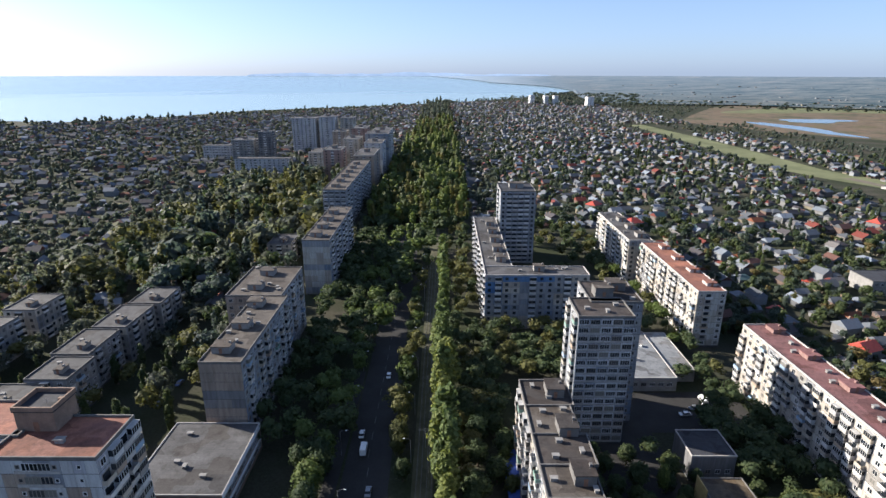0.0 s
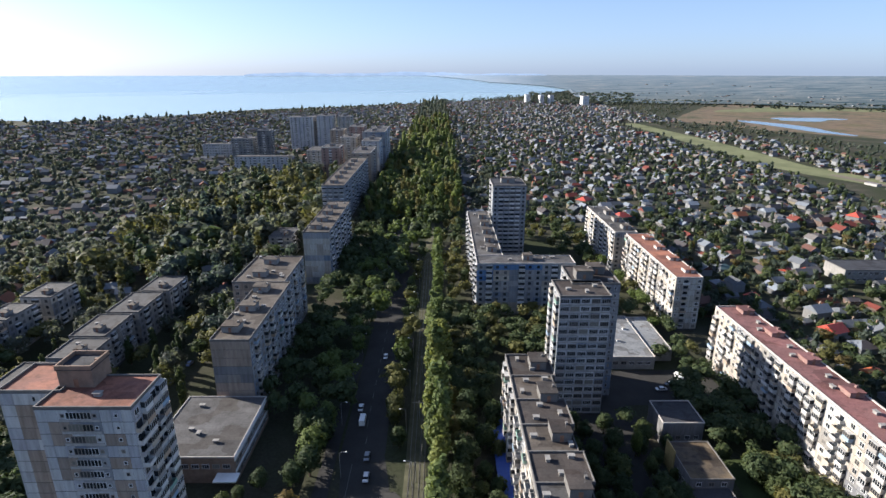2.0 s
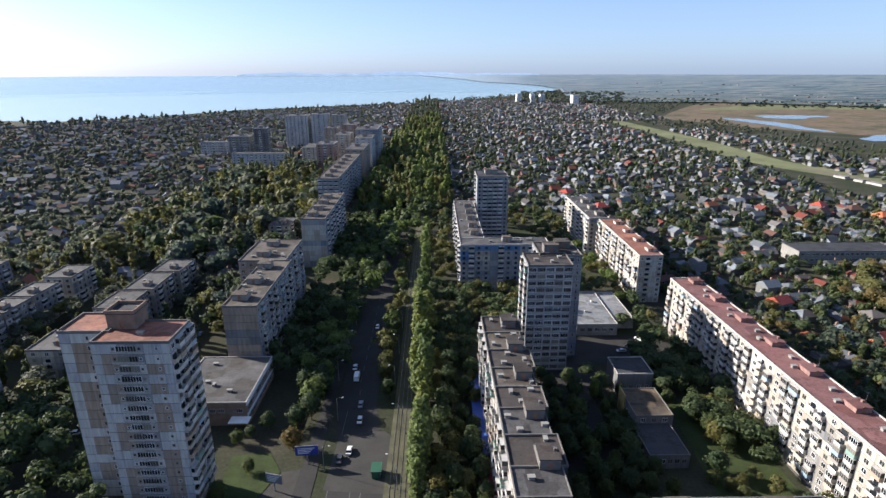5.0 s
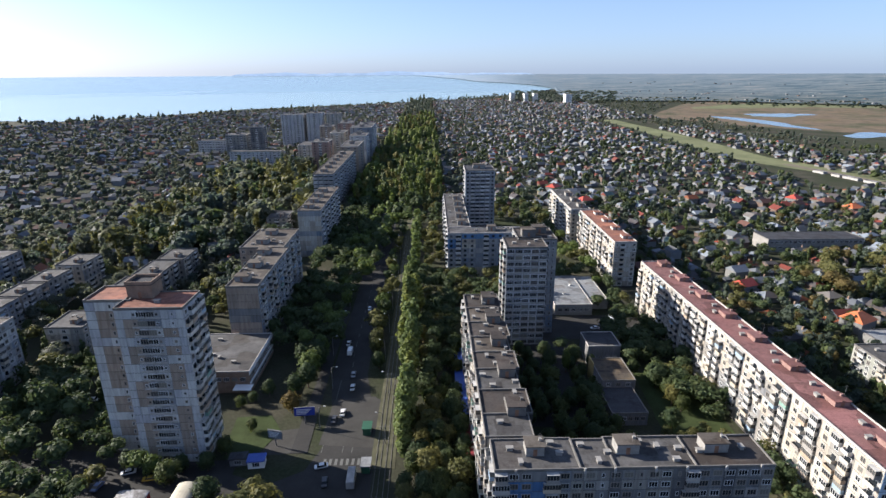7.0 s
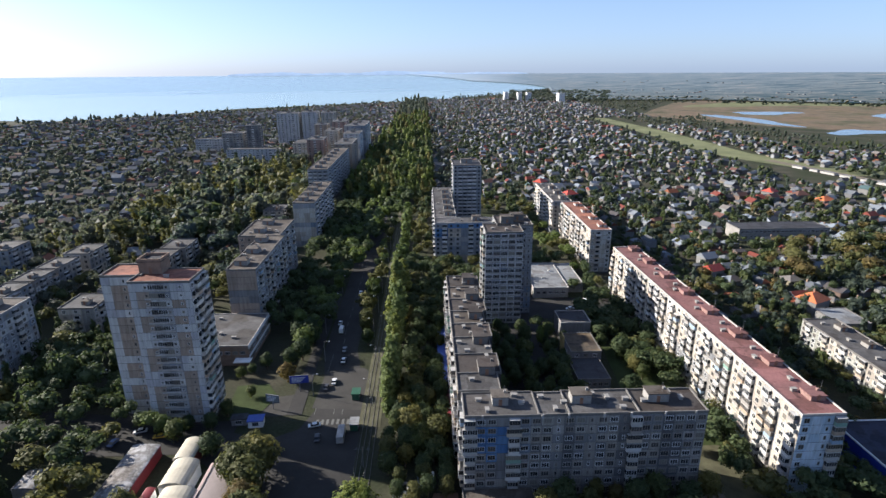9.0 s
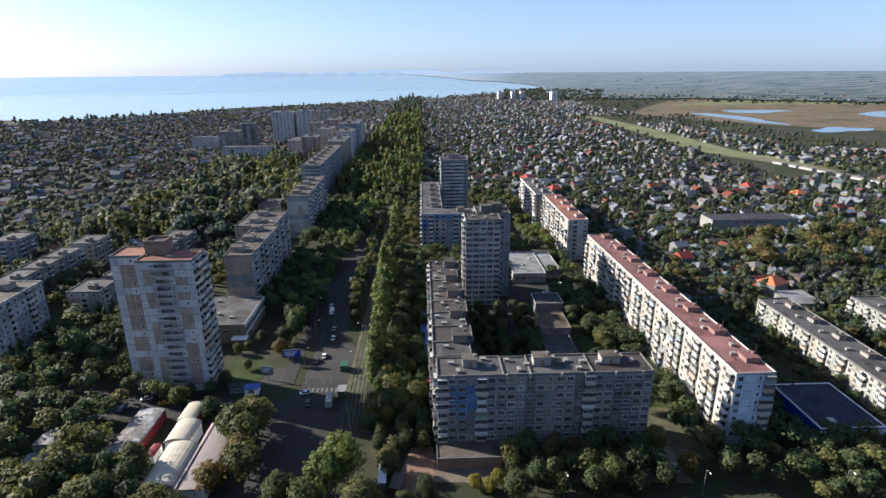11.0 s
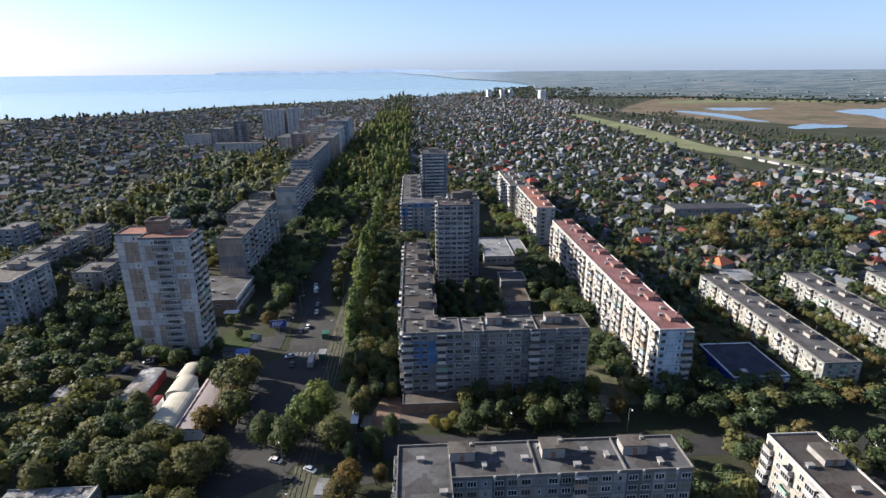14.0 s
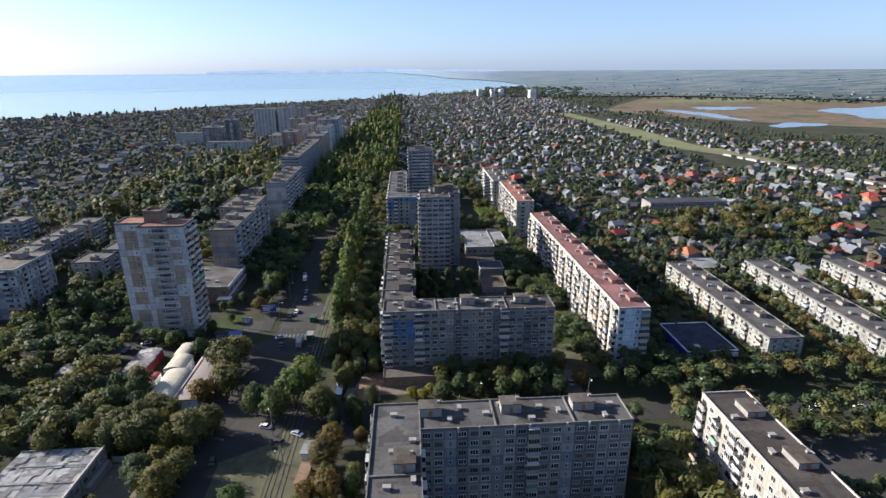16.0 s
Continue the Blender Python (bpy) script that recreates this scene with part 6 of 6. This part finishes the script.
for x, y, k, rz, rf in ((184, 213, 4, 20, "red"), (206, 213, 4, 70, None), (212, 166, 5, 25, "orange"), (203, 172, 3, 25, "orange"), (372, 382, 5, 10, "orange"), (350, 395, 4, 30, None), (365, 405, 5, 0, None),
                        (335, 400, 4, 20, None), (318, 392, 5, 0, None), (345, 420, 5, 30, "red"), (420, 300, 5, 20, "red"), (440, 290, 4, 10, "orange"), (452, 305, 5, 0, "red"), (172, 260, 3, 30, "red"), (130, 330, 5, 20, "red"),
                        (151, 420, 5, 20, "red"), (135, 480, 5, 45, "red"), (128, 500, 4, 10, None), (192, 345, 3, 0, "orange"), (215, 300, 3, 40, "red"), (178, 180, 3, 15, "orange"), (350, 210, 5, 10, "red"), (340, 225, 3, 0, "red"), (300, 215, 4, 0, None)):
    house(x, y, k, rz, rf)


def in_gardens(x, y):
    if not free(x, y, 6):
        return False
    if x > 0:
        if y < 1350 and x > 415 + max(0, (500 - y)) * 0.5 and y > 480:
            return 495 < x < 700 and y < 1100 + (x - 500) * 0.3 and y > 560
        return x > 132 and y > 132 or x > 24 and y > 420
    return x < -102 and y > 215 or x < -60 and y > 860


for gx in range(-20, 36):
    for gy in range(8, 34):
        x, y = gx * 15 + house_rnd.uniform(-5, 5), gy * 17 + house_rnd.uniform(-5, 5)
        if len(houses) < 190 and in_gardens(x, y) and math.hypot(x - 120, y) < 470 and all(abs(x - a) > 10 or abs(y - c) > 10 for a, c in houses) and all(abs(x - a) > 4 or abs(y - c) > 4 for a, c in tree_spots):
            if house_rnd.random() < 0.7:
                house(x, y, house_rnd.choice((0, 1, 2, 3, 0, 1, 3, 4)), 12 + house_rnd.choice((0, 90)) + house_rnd.uniform(-10, 10))


def scatter_houses():
    b = Build()
    near = {(round(a / 12), round(c / 12)) for a, c in houses}
    made = []
    for gx in range(-125, 85):
        for gy in range(10, 155):
            x, y = gx * 13.4 + house_rnd.uniform(-5, 5), gy * 15.2 + house_rnd.uniform(-5.5, 5.5)
            if not in_gardens(x, y) or (round(x / 12), round(y / 12)) in near or abs(math.atan2(x - 15, y + 90)) > 0.86:
                continue
            d = math.hypot(x, y)
            shore = 1300 + max(0, x + 950) * 1.0 if x < 0 else 2250 + x * 1.6
            if y > shore - 60 or x > 600 and y > 700 or house_rnd.random() < (0.20 if x > 0 else 0.36) + 0.00006 * d:
                continue
            src = house_rnd.choice(HOUSES[:5])
            a = radians(12 + house_rnd.choice((0, 90)) + house_rnd.uniform(-9, 9))
            z = house_rnd.uniform(0.65, 1.05) if x > 0 else house_rnd.uniform(0.8, 1.1)
            ca, sa = z * math.cos(a), z * math.sin(a)
            for s, m in ((src[0], 0), (src[1], 1)):
                i = len(b.v)
                # one island for the roof and one for the walls
                b.v += [(x + p[0] * ca - p[1] * sa, y + p[0] * sa + p[1] * ca, p[2] * z) for p in s.v]
                b.f += [tuple(i + q for q in f) for f in s.f]
                b.m += [m] * len(s.f)
            made.append((x, y))
    # pale hamlets on the far plain
    for _ in range(120):
        a, d = radians(house_rnd.uniform(2, 44)), house_rnd.choice((2400, 2550, 2950, 3300, 3900)) + house_rnd.uniform(0, 260) * house_rnd.random()
        if d < 4150 and a < radians(13.5):
            continue
        x, y, w, h = d * math.sin(a), d * math.cos(a), house_rnd.uniform(3, 8), house_rnd.uniform(3, 6)
        i = len(b.v)
        z = lift(d) + 4
        b.v += [(x - w, y, z), (x + w, y, z), (x + w, y + 9, z), (x - w, y + 9, z), (x - w, y, z + h), (x + w, y, z + h), (x + w, y + 9, z + h), (x - w, y + 9, z + h)]
        b.f += [(i, i + 1, i + 5, i + 4), (i + 1, i + 2, i + 6, i + 5), (i + 3, i, i + 4, i + 7), (i + 4, i + 5, i + 6, i + 7)]
        b.m += [0, 0, 0, 1]
    ob = part("far_houses", b.mesh("far_houses", [M_FAR_WALL, M_FAR_ROOF]))
    tagged(ob, "hundreds of small garden houses with grey and red roofs", "houses", kind="stuff")
    return made


far_spots = scatter_houses()


def woods():
    """The greenery between the houses, along the shore and far off."""
    rnd = random.Random(9)
    def make(seed, n, tall, leaves, size):
        b = Build()
        r = random.Random(seed)
        if tall:
            lobes = [(0, 0, 2.5 + 2.2 * j, 1.2 - 0.2 * abs(j - 1), 1.2 - 0.2 * abs(j - 1), 1.7) for j in range(3)]
        else:
            lobes = [(r.uniform(-1, 1), r.uniform(-1, 1), r.uniform(2.6, 4.6), r.uniform(1.2, 1.9), r.uniform(1.2, 1.9), r.uniform(1.2, 1.9)) for _ in range(n)]
        inner_hull(b, lobes, 0.95 if leaves < 30 else 0.78, 0, r, 5 if leaves < 30 else 4, 3)
        leaf_cloud(b, r, lobes, leaves, size, 0, True)
        return b

    proto = [make(200 + k, 2, False, 16, 0.95) for k in range(8)]
    tall = [make(300 + k, 3, True, 14, 0.9) for k in range(4)]
    near_proto = [make(240 + k, 3, False, 85, 0.62) for k in range(8)]
    near_tall = [make(340 + k, 3, True, 64, 0.55) for k in range(4)]
    taken = {(round(x / 9), round(y / 9)) for x, y in far_spots + houses}
    b = Build()
    count = 0
    tries = 0
    while count < 12600 and tries < 170000:
        tries += 1
        d = 130 + 3100 * rnd.random() ** 1.75
        a = rnd.uniform(-0.84, 0.84 if count < 10500 else 0.1)
        x, y = 15 + d * math.sin(a), -90 + d * math.cos(a)
        if y < 100 or (round(x / 9), round(y / 9)) in taken and rnd.random() < 0.85 or not free(x, y, 3):
            continue
        shore = 1310 + max(0, x + 950) * 1.0 if x < 0 else 2270 + x * 1.45
        if y > shore:
            continue
        if x > 425 and y > 480 and x < 500 and y < 1330 or -34 < x - 540 + (y - 300) * 0.2 < 16 and 280 < y < 660:
            continue
        if x > (700 if y < 1300 else 590 + max(0, y - 1420) * 0.55) and y > 760 and y < 2250 and (rnd.random() < 0.985 or d > 1300) or d > 2480 and x > 640:
            continue
        if -62 < x < 130 and y < 420 or d < 430 and -190 < x < 130 and y < 340:
            continue
        avenue = -62 < x < 22
        close = d < 620
        src = rnd.choice(near_tall if close else tall) if rnd.random() < (0.12 if not avenue else 0.5) else rnd.choice(near_proto if close else proto)
        s = rnd.uniform(1.05, 2.05) * (1.5 if avenue else 0.82 if x > 30 and d < 1200 else 0.88) * (1.25 if y > shore - 120 else 1)
        w = rnd.uniform(0, 6.28)
        ca, sa = s * math.cos(w), s * math.sin(w)
        k = 1.2 if d > 700 else 1.0
        flat = 1.0 if avenue or y > shore - 120 else 0.97 if x > 0 else 0.88
        i = len(b.v)
        b.v += [(x + (p[0] * ca - p[1] * sa) * k, y + (p[0] * sa + p[1] * ca) * k, p[2] * s * flat - 0.6) for p in src.v]
        b.f += [tuple(i + q for q in f) for f in src.f]
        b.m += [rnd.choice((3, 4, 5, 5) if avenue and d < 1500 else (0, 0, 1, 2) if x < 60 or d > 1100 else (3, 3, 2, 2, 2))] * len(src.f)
        count += 1
    # woods towards the head of the bay
    for _ in range(420):
        a, d = radians(rnd.uniform(9, 19)), rnd.uniform(2150, 3350)
        x, y, s = d * math.sin(a), d * math.cos(a), rnd.uniform(1.4, 2.4)
        src = rnd.choice(proto)
        i = len(b.v)
        b.v += [(x + p[0] * s * 2.6, y + p[1] * s * 2.0, p[2] * s) for p in src.v]
        b.f += [tuple(i + q for q in f) for f in src.f]
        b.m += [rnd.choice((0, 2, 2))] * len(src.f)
    # a belt of trees along the far side of the marsh
    for _ in range(300):
        a, d = radians(rnd.uniform(14, 45)), rnd.uniform(2150, 2600)
        x, y, s = d * math.sin(a), d * math.cos(a), rnd.uniform(1.2, 2.0)
        src = rnd.choice(proto)
        i = len(b.v)
        b.v += [(x + p[0] * s * 2.2, y + p[1] * s * 1.4, p[2] * s - 1) for p in src.v]
        b.f += [tuple(i + q for q in f) for f in src.f]
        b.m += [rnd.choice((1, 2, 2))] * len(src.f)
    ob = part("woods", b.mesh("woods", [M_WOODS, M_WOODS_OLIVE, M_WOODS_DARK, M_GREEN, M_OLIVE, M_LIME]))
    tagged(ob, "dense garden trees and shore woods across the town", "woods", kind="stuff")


woods()

# ---------------------------------------------------------------- vehicles and street things
def car_meshes():
    b = Build()
    prof = [(-2.1, 0.45), (-2.15, 0.8), (-1.3, 0.92), (-0.7, 1.42), (0.9, 1.45), (1.6, 0.98), (2.05, 0.9), (2.1, 0.45)]
    w = 0.84
    for (x0, z0), (x1, z1) in zip(prof, prof[1:]):
        glass = z0 > 0.85 and z1 > 0.85 and abs(z1 - z0) > 0.3
        i0 = 0.72 if z0 > 1.2 else w
        i1 = 0.72 if z1 > 1.2 else w
        b.face([(x0, -i0, z0), (x0, i0, z0), (x1, i1, z1), (x1, -i1, z1)], 1 if glass else 0)
    for s in (-1, 1):
        b.face([(x, s * w, min(z, 0.93)) for x, z in (prof if s < 0 else prof[::-1])], 0)
        b.face([(-1.3, s * w, 0.92), (1.6, s * w, 0.95), (0.9, s * 0.72, 1.45), (-0.7, s * 0.72, 1.42)], 1)
    b.face([(-2.1, -w, 0.45), (2.1, -w, 0.45), (2.1, w, 0.45), (-2.1, w, 0.45)], 0)
    wheel = Build()
    wheel.tube((0, -0.1, 0), (0, 0.1, 0), 0.32, 0.32, 10)
    return b.mesh("body", [M_CAR, M_GLASS]), wheel.mesh("wheel", [M_TYRE])


def van_mesh(w, l, h, mats):
    b = Build()
    b.box(-l / 2, l / 2 - 0.9, -w / 2, w / 2, 0.45, h, 0, inset=0.05)
    b.box(l / 2 - 0.9, l / 2, -w / 2, w / 2, 0.45, h * 0.55, 0)
    b.face([(l / 2, -w / 2 + 0.1, h * 0.55), (l / 2, w / 2 - 0.1, h * 0.55), (l / 2 - 0.88, w / 2 - 0.1, h - 0.1), (l / 2 - 0.88, -w / 2 + 0.1, h - 0.1)], 1)
    for s in (-1, 1):
        b.face([(-l / 2 + 0.3, s * (w / 2 + 0.004), h * 0.58), (l / 2 - 1.2, s * (w / 2 + 0.004), h * 0.58), (l / 2 - 1.2, s * (w / 2 - 0.03), h * 0.86), (-l / 2 + 0.3, s * (w / 2 - 0.03), h * 0.86)], 1)
    return b.mesh("body", mats)


CAR, WHEEL = car_meshes()
rb = Build()
rb.tube((0, -0.105, 0), (0, 0.105, 0), 0.2, 0.2, 8)
RIM = rb.mesh("rim", [M_METAL])
VAN = van_mesh(2.0, 5.4, 2.5, [M_WHITE, M_GLASS])
BUS = van_mesh(2.4, 8.0, 2.8, [M_PLASTER, M_GLASS])


def vehicle(kind, x, y, rz, z=0.1):
    me, half, tr, label = {"car": (CAR, 1.3, 0.76, "small saloon car on the asphalt"), "van": (VAN, 1.7, 0.9, "white delivery van standing on asphalt"), "bus": (BUS, 3.0, 1.1, "small grey bus at the crossing"), "taxi": (CAR, 1.3, 0.76, "yellow taxi car in the yard")}[kind]
    ob = thing("car" if kind in ("car", "taxi") else kind, (x, y, z - 0.02), label, kind if kind != "taxi" else "car", "vehicles", rz)
    if kind == "taxi":
        me = me.copy()
        me.materials[0] = M_YELLOW
    part("body", me, ob)
    for sx in (-half, half):
        for sy in (-tr, tr):
            wheel = part("wheel", WHEEL, ob, (sx, sy, 0.32))
            part("rim", RIM, wheel, (0, 0.01 if sy > 0 else -0.01, 0))


car_rnd = random.Random(4)
for y in (131, 196):
    vehicle("car", -19.5 - (2.4 if y > 125 else 0) + car_rnd.uniform(-0.4, 0.4), y, 90)
for y in (105, 158):
    vehicle("car", -25.5 + car_rnd.uniform(-0.4, 0.4) - (2 if y > 125 else -3), y, -90)
vehicle("bus", -14.9, 71, 92)
vehicle("van", 0.4, 61.5, 88)
vehicle("van", -26, 149.8, 90)
vehicle("car", -21.2, 121.5, 90)
vehicle("car", -22.8, 70, 96)
vehicle("van", 179.5, 6.2, 172)
vehicle("car", 195.6, 6.9, 175)
vehicle("car", 166, 8, 176)
vehicle("car", 161, 7.6, 178)
for x, y, rz in ((-25, 101, 85), (-25, 77, 15), (-15.6, 10.7, 160), (-9, 2, 160), (-4, 6, 150), (-28, -6, 95), (8, 8, 10), (30, 12, 5), (60, 9, 184), (88, 14, 2), (110, 6, 5), (95, 36, 75), (97, 30, 80)):
    vehicle("car", x, y, rz)
vehicle("taxi", -76, 73, 10)
for x, y, rz in ((-84, 76, 20), (-90, 70, 80), (-100, 66, 15), (-104, 118, 80), (-107, 122, 85), (-101, 126, 80), (-118, 116, 10), (-108, 156, 85), (-106, 176, 88), (-105, 190, 85)):
    vehicle("car", x, y, rz)
for x in (136, 141, 146, 158, 165, 178, 190):
    vehicle("car" if x not in (158,) else "van", x, -14 - (x - 136) * 0.1, 110 + car_rnd.uniform(-8, 8))
vehicle("van", 98, 178, 85)
vehicle("car", 93, 174, 20)
vehicle("car", 88, 170, 5)


def lamp_post(x, y, rz, h=9.0):
    ob = thing("street_lamp", (x, y, 0), "grey steel street lamp with a curved arm", "street lamp", "street lamps", rz)
    b = Build()
    b.tube((0, 0, 0), (0, 0, h), 0.11, 0.07, 8)
    part("pole", b.mesh("pole", [M_METAL]), ob)
    b = Build()
    b.tube((0, 0, h - 0.1), (0.9, 0, h + 0.5), 0.05, 0.045, 6)
    b.tube((0.9, 0, h + 0.5), (1.9, 0, h + 0.6), 0.045, 0.04, 6)
    arm = part("arm", b.mesh("arm", [M_METAL]), ob)
    b = Build()
    b.box(1.7, 2.4, -0.14, 0.14, h + 0.5, h + 0.66, inset=0.04)
    part("lamp_head", b.mesh("lamp_head", [M_WHITE]), arm)


for k in range(13):
    lamp_post(-33 if k > 1 else -29, 96 + k * 26, 0)
    lamp_post(-10.2 if k > 1 else -7, 92 + k * 26, 180)
for x, y, rz in ((-34, 8, 60), (-12, 6, 120), (-4, -14, 180), (60, 20, 270), (100, 19, 270), (140, 17, 270), (150, -6, 90), (196, -8, 90)):
    lamp_post(x, y, rz)


def billboard(x, y, rz, w, h, z, mat, label):
    ob = thing("billboard", (x, y, 0), label, "billboard", "billboards", rz)
    b = Build()
    b.tube((0, 0, 0), (0, 0, z), 0.18, 0.16, 8)
    part("pole", b.mesh("pole", [M_METAL]), ob)
    boxed("frame", ob, -w / 2 - 0.1, w / 2 + 0.1, 0.02, 0.25, z - 0.1, z + h + 0.1, M_METAL)
    face = boxed("sign_face", ob, -w / 2, w / 2, -0.06, 0.018, z, z + h, mat)
    b = Build()
    for k in range(4):
        b.box(-w * 0.4, w * (0.1 + 0.08 * k), -0.08, -0.062, z + h * (0.18 + 0.18 * k), z + h * (0.26 + 0.18 * k))
    part("print", b.mesh("print", [M_WHITE]), face, label="plain white print bars")


billboard(-34.8, 99.5, 5, 7, 3.2, 3.6, M_BLUE_DEEP, "blue billboard at the crossing")
billboard(-42, 88, -15, 5, 3, 3.0, M_ROOF_PALE, "pale billboard beside the crossing")


def kiosk(x, y, rz, w, d, wall, roof, label):
    ob = thing("kiosk", (x, y, 0), label, "kiosk", "kiosks", rz)
    boxed("wall", ob, -w / 2, w / 2, -d / 2, d / 2, 0, 2.6, wall)
    boxed("roof", ob, -w / 2 - 0.3, w / 2 + 0.3, -d / 2 - 0.4, d / 2 + 0.3, 2.6, 2.85, roof)
    part("window", WIN["W"], ob, (0, -d / 2 - 0.01, 1.5))


kiosk(-45.5, 79, 5, 5, 3.5, M_WHITE, M_BLUE, "white kiosk with blue roof")
kiosk(-51.5, 80, 5, 5, 3, M_METAL, M_ROOF_DARK, "grey kiosk with dark roof")
kiosk(-12.6, 94.5, 90, 4, 2.6, M_GREENSHEET, M_GREENSHEET, "green tram stop kiosk")
kiosk(-11, 76, 90, 4, 2.6, M_GREENSHEET, M_ROOF_PALE, "green street kiosk with pale roof")
kiosk(6, 44, 0, 4, 3, M_WHITE, M_ROOF_PALE, "small white kiosk under trees")
kiosk(12, 26, 80, 6, 3, M_REDSHEET, M_ROOF_BROWN, "red kiosk at the block corner")
kiosk(1.2, -4, 85, 6, 2.6, M_WHITE, M_ROOF_PALE, "long white tram stop kiosk with pale roof")
kiosk(2, -15.6, 85, 9, 2.8, M_REDSHEET, M_TERRACOTTA, "tram stop shelter with brown roof")
kiosk(13.6, 48.1, 0, 4.5, 3, M_INSUL_PALE, M_INSUL_PALE, "pale blue kiosk with flat roof")
kiosk(7.5, 34.9, 90, 18.8, 1.8, M_METAL, M_WHITE, "long narrow stall row with white roof")


def awning(x, y0, y1, w, mat, label):
    ob = thing("awning", (x, (y0 + y1) / 2, 0), label, "awning")
    d = (y1 - y0) / 2
    b = Build()
    b.face([(-w, -d, 3.2), (w, -d, 4.4), (w, d, 4.4), (-w, d, 3.2)])
    b.face([(-w, -d, 3.1), (-w, d, 3.1), (w, d, 4.3), (w, -d, 4.3)])
    b.face([(-w, -d, 3.1), (-w, -d, 3.2), (-w, d, 3.2), (-w, d, 3.1)])
    part("cover", b.mesh("cover", [mat]), ob)
    for sy in (-d + 0.2, d - 0.2):
        boxed("post", ob, -w + 0.1, -w + 0.25, sy - 0.08, sy + 0.08, 0, 3.1, M_METAL)


awning(21, 98, 146, 2.2, M_BLUE, "long blue sheet awning along the block")
awning(21, 76, 92, 2.0, M_REDSHEET, "red sheet awning along the block")


def tram_pole(x, y):
    ob = thing("tram_pole", (x, y, 0), "slim grey pole carrying the tram wire", "pole", "tram poles")
    b = Build()
    b.tube((0, 0, 0), (0, 0, 7.6), 0.13, 0.09, 8)
    part("pole", b.mesh("pole", [M_METAL]), ob)
    b = Build()
    b.tube((-2.6, 0, 6.7), (2.6, 0, 6.7), 0.04, 0.04, 6)
    b.tube((0, 0, 7.5), (2.4, 0, 6.75), 0.02, 0.02, 4)
    b.tube((0, 0, 7.5), (-2.4, 0, 6.75), 0.02, 0.02, 4)
    part("bracket", b.mesh("bracket", [M_METAL]), ob)


for k in range(9):
    tram_pole(-5.85, -40 + k * 32)
for xx in (-7.45, -4.25):
    b = Build()
    b.tube((xx, -80, 6.62), (xx, 330, 6.62), 0.012, 0.012, 4)
    tagged(part("tram_wire", b.mesh("tram_wire", [M_METAL])), "thin overhead wire above the tram rails", "wire", "tram wires")


def antenna(x, y, z, h, owner):
    b = Build()
    b.tube((0, 0, 0), (0, 0, h), 0.04, 0.025, 5)
    for k in range(3):
        b.tube((-0.6 + 0.12 * k, 0, h - 0.3 - 0.35 * k), (0.6 - 0.12 * k, 0, h - 0.3 - 0.35 * k), 0.015, 0.015, 4)
    part("antenna", b.mesh("antenna", [M_METAL]), owner, (x - owner.location.x, y - owner.location.y, z))


for ob in [o for o in scene.objects if o.name.split(".")[0] in ("apartment_block", "apartment_tower") and o.parent is None]:
    for room in [c for c in ob.children if c.name.startswith("machine_room")][:4]:
        antenna(ob.location.x + room.location.x + 1.2, ob.location.y + room.location.y - 1.0, room.location.z + 2.7, 3.2, ob)
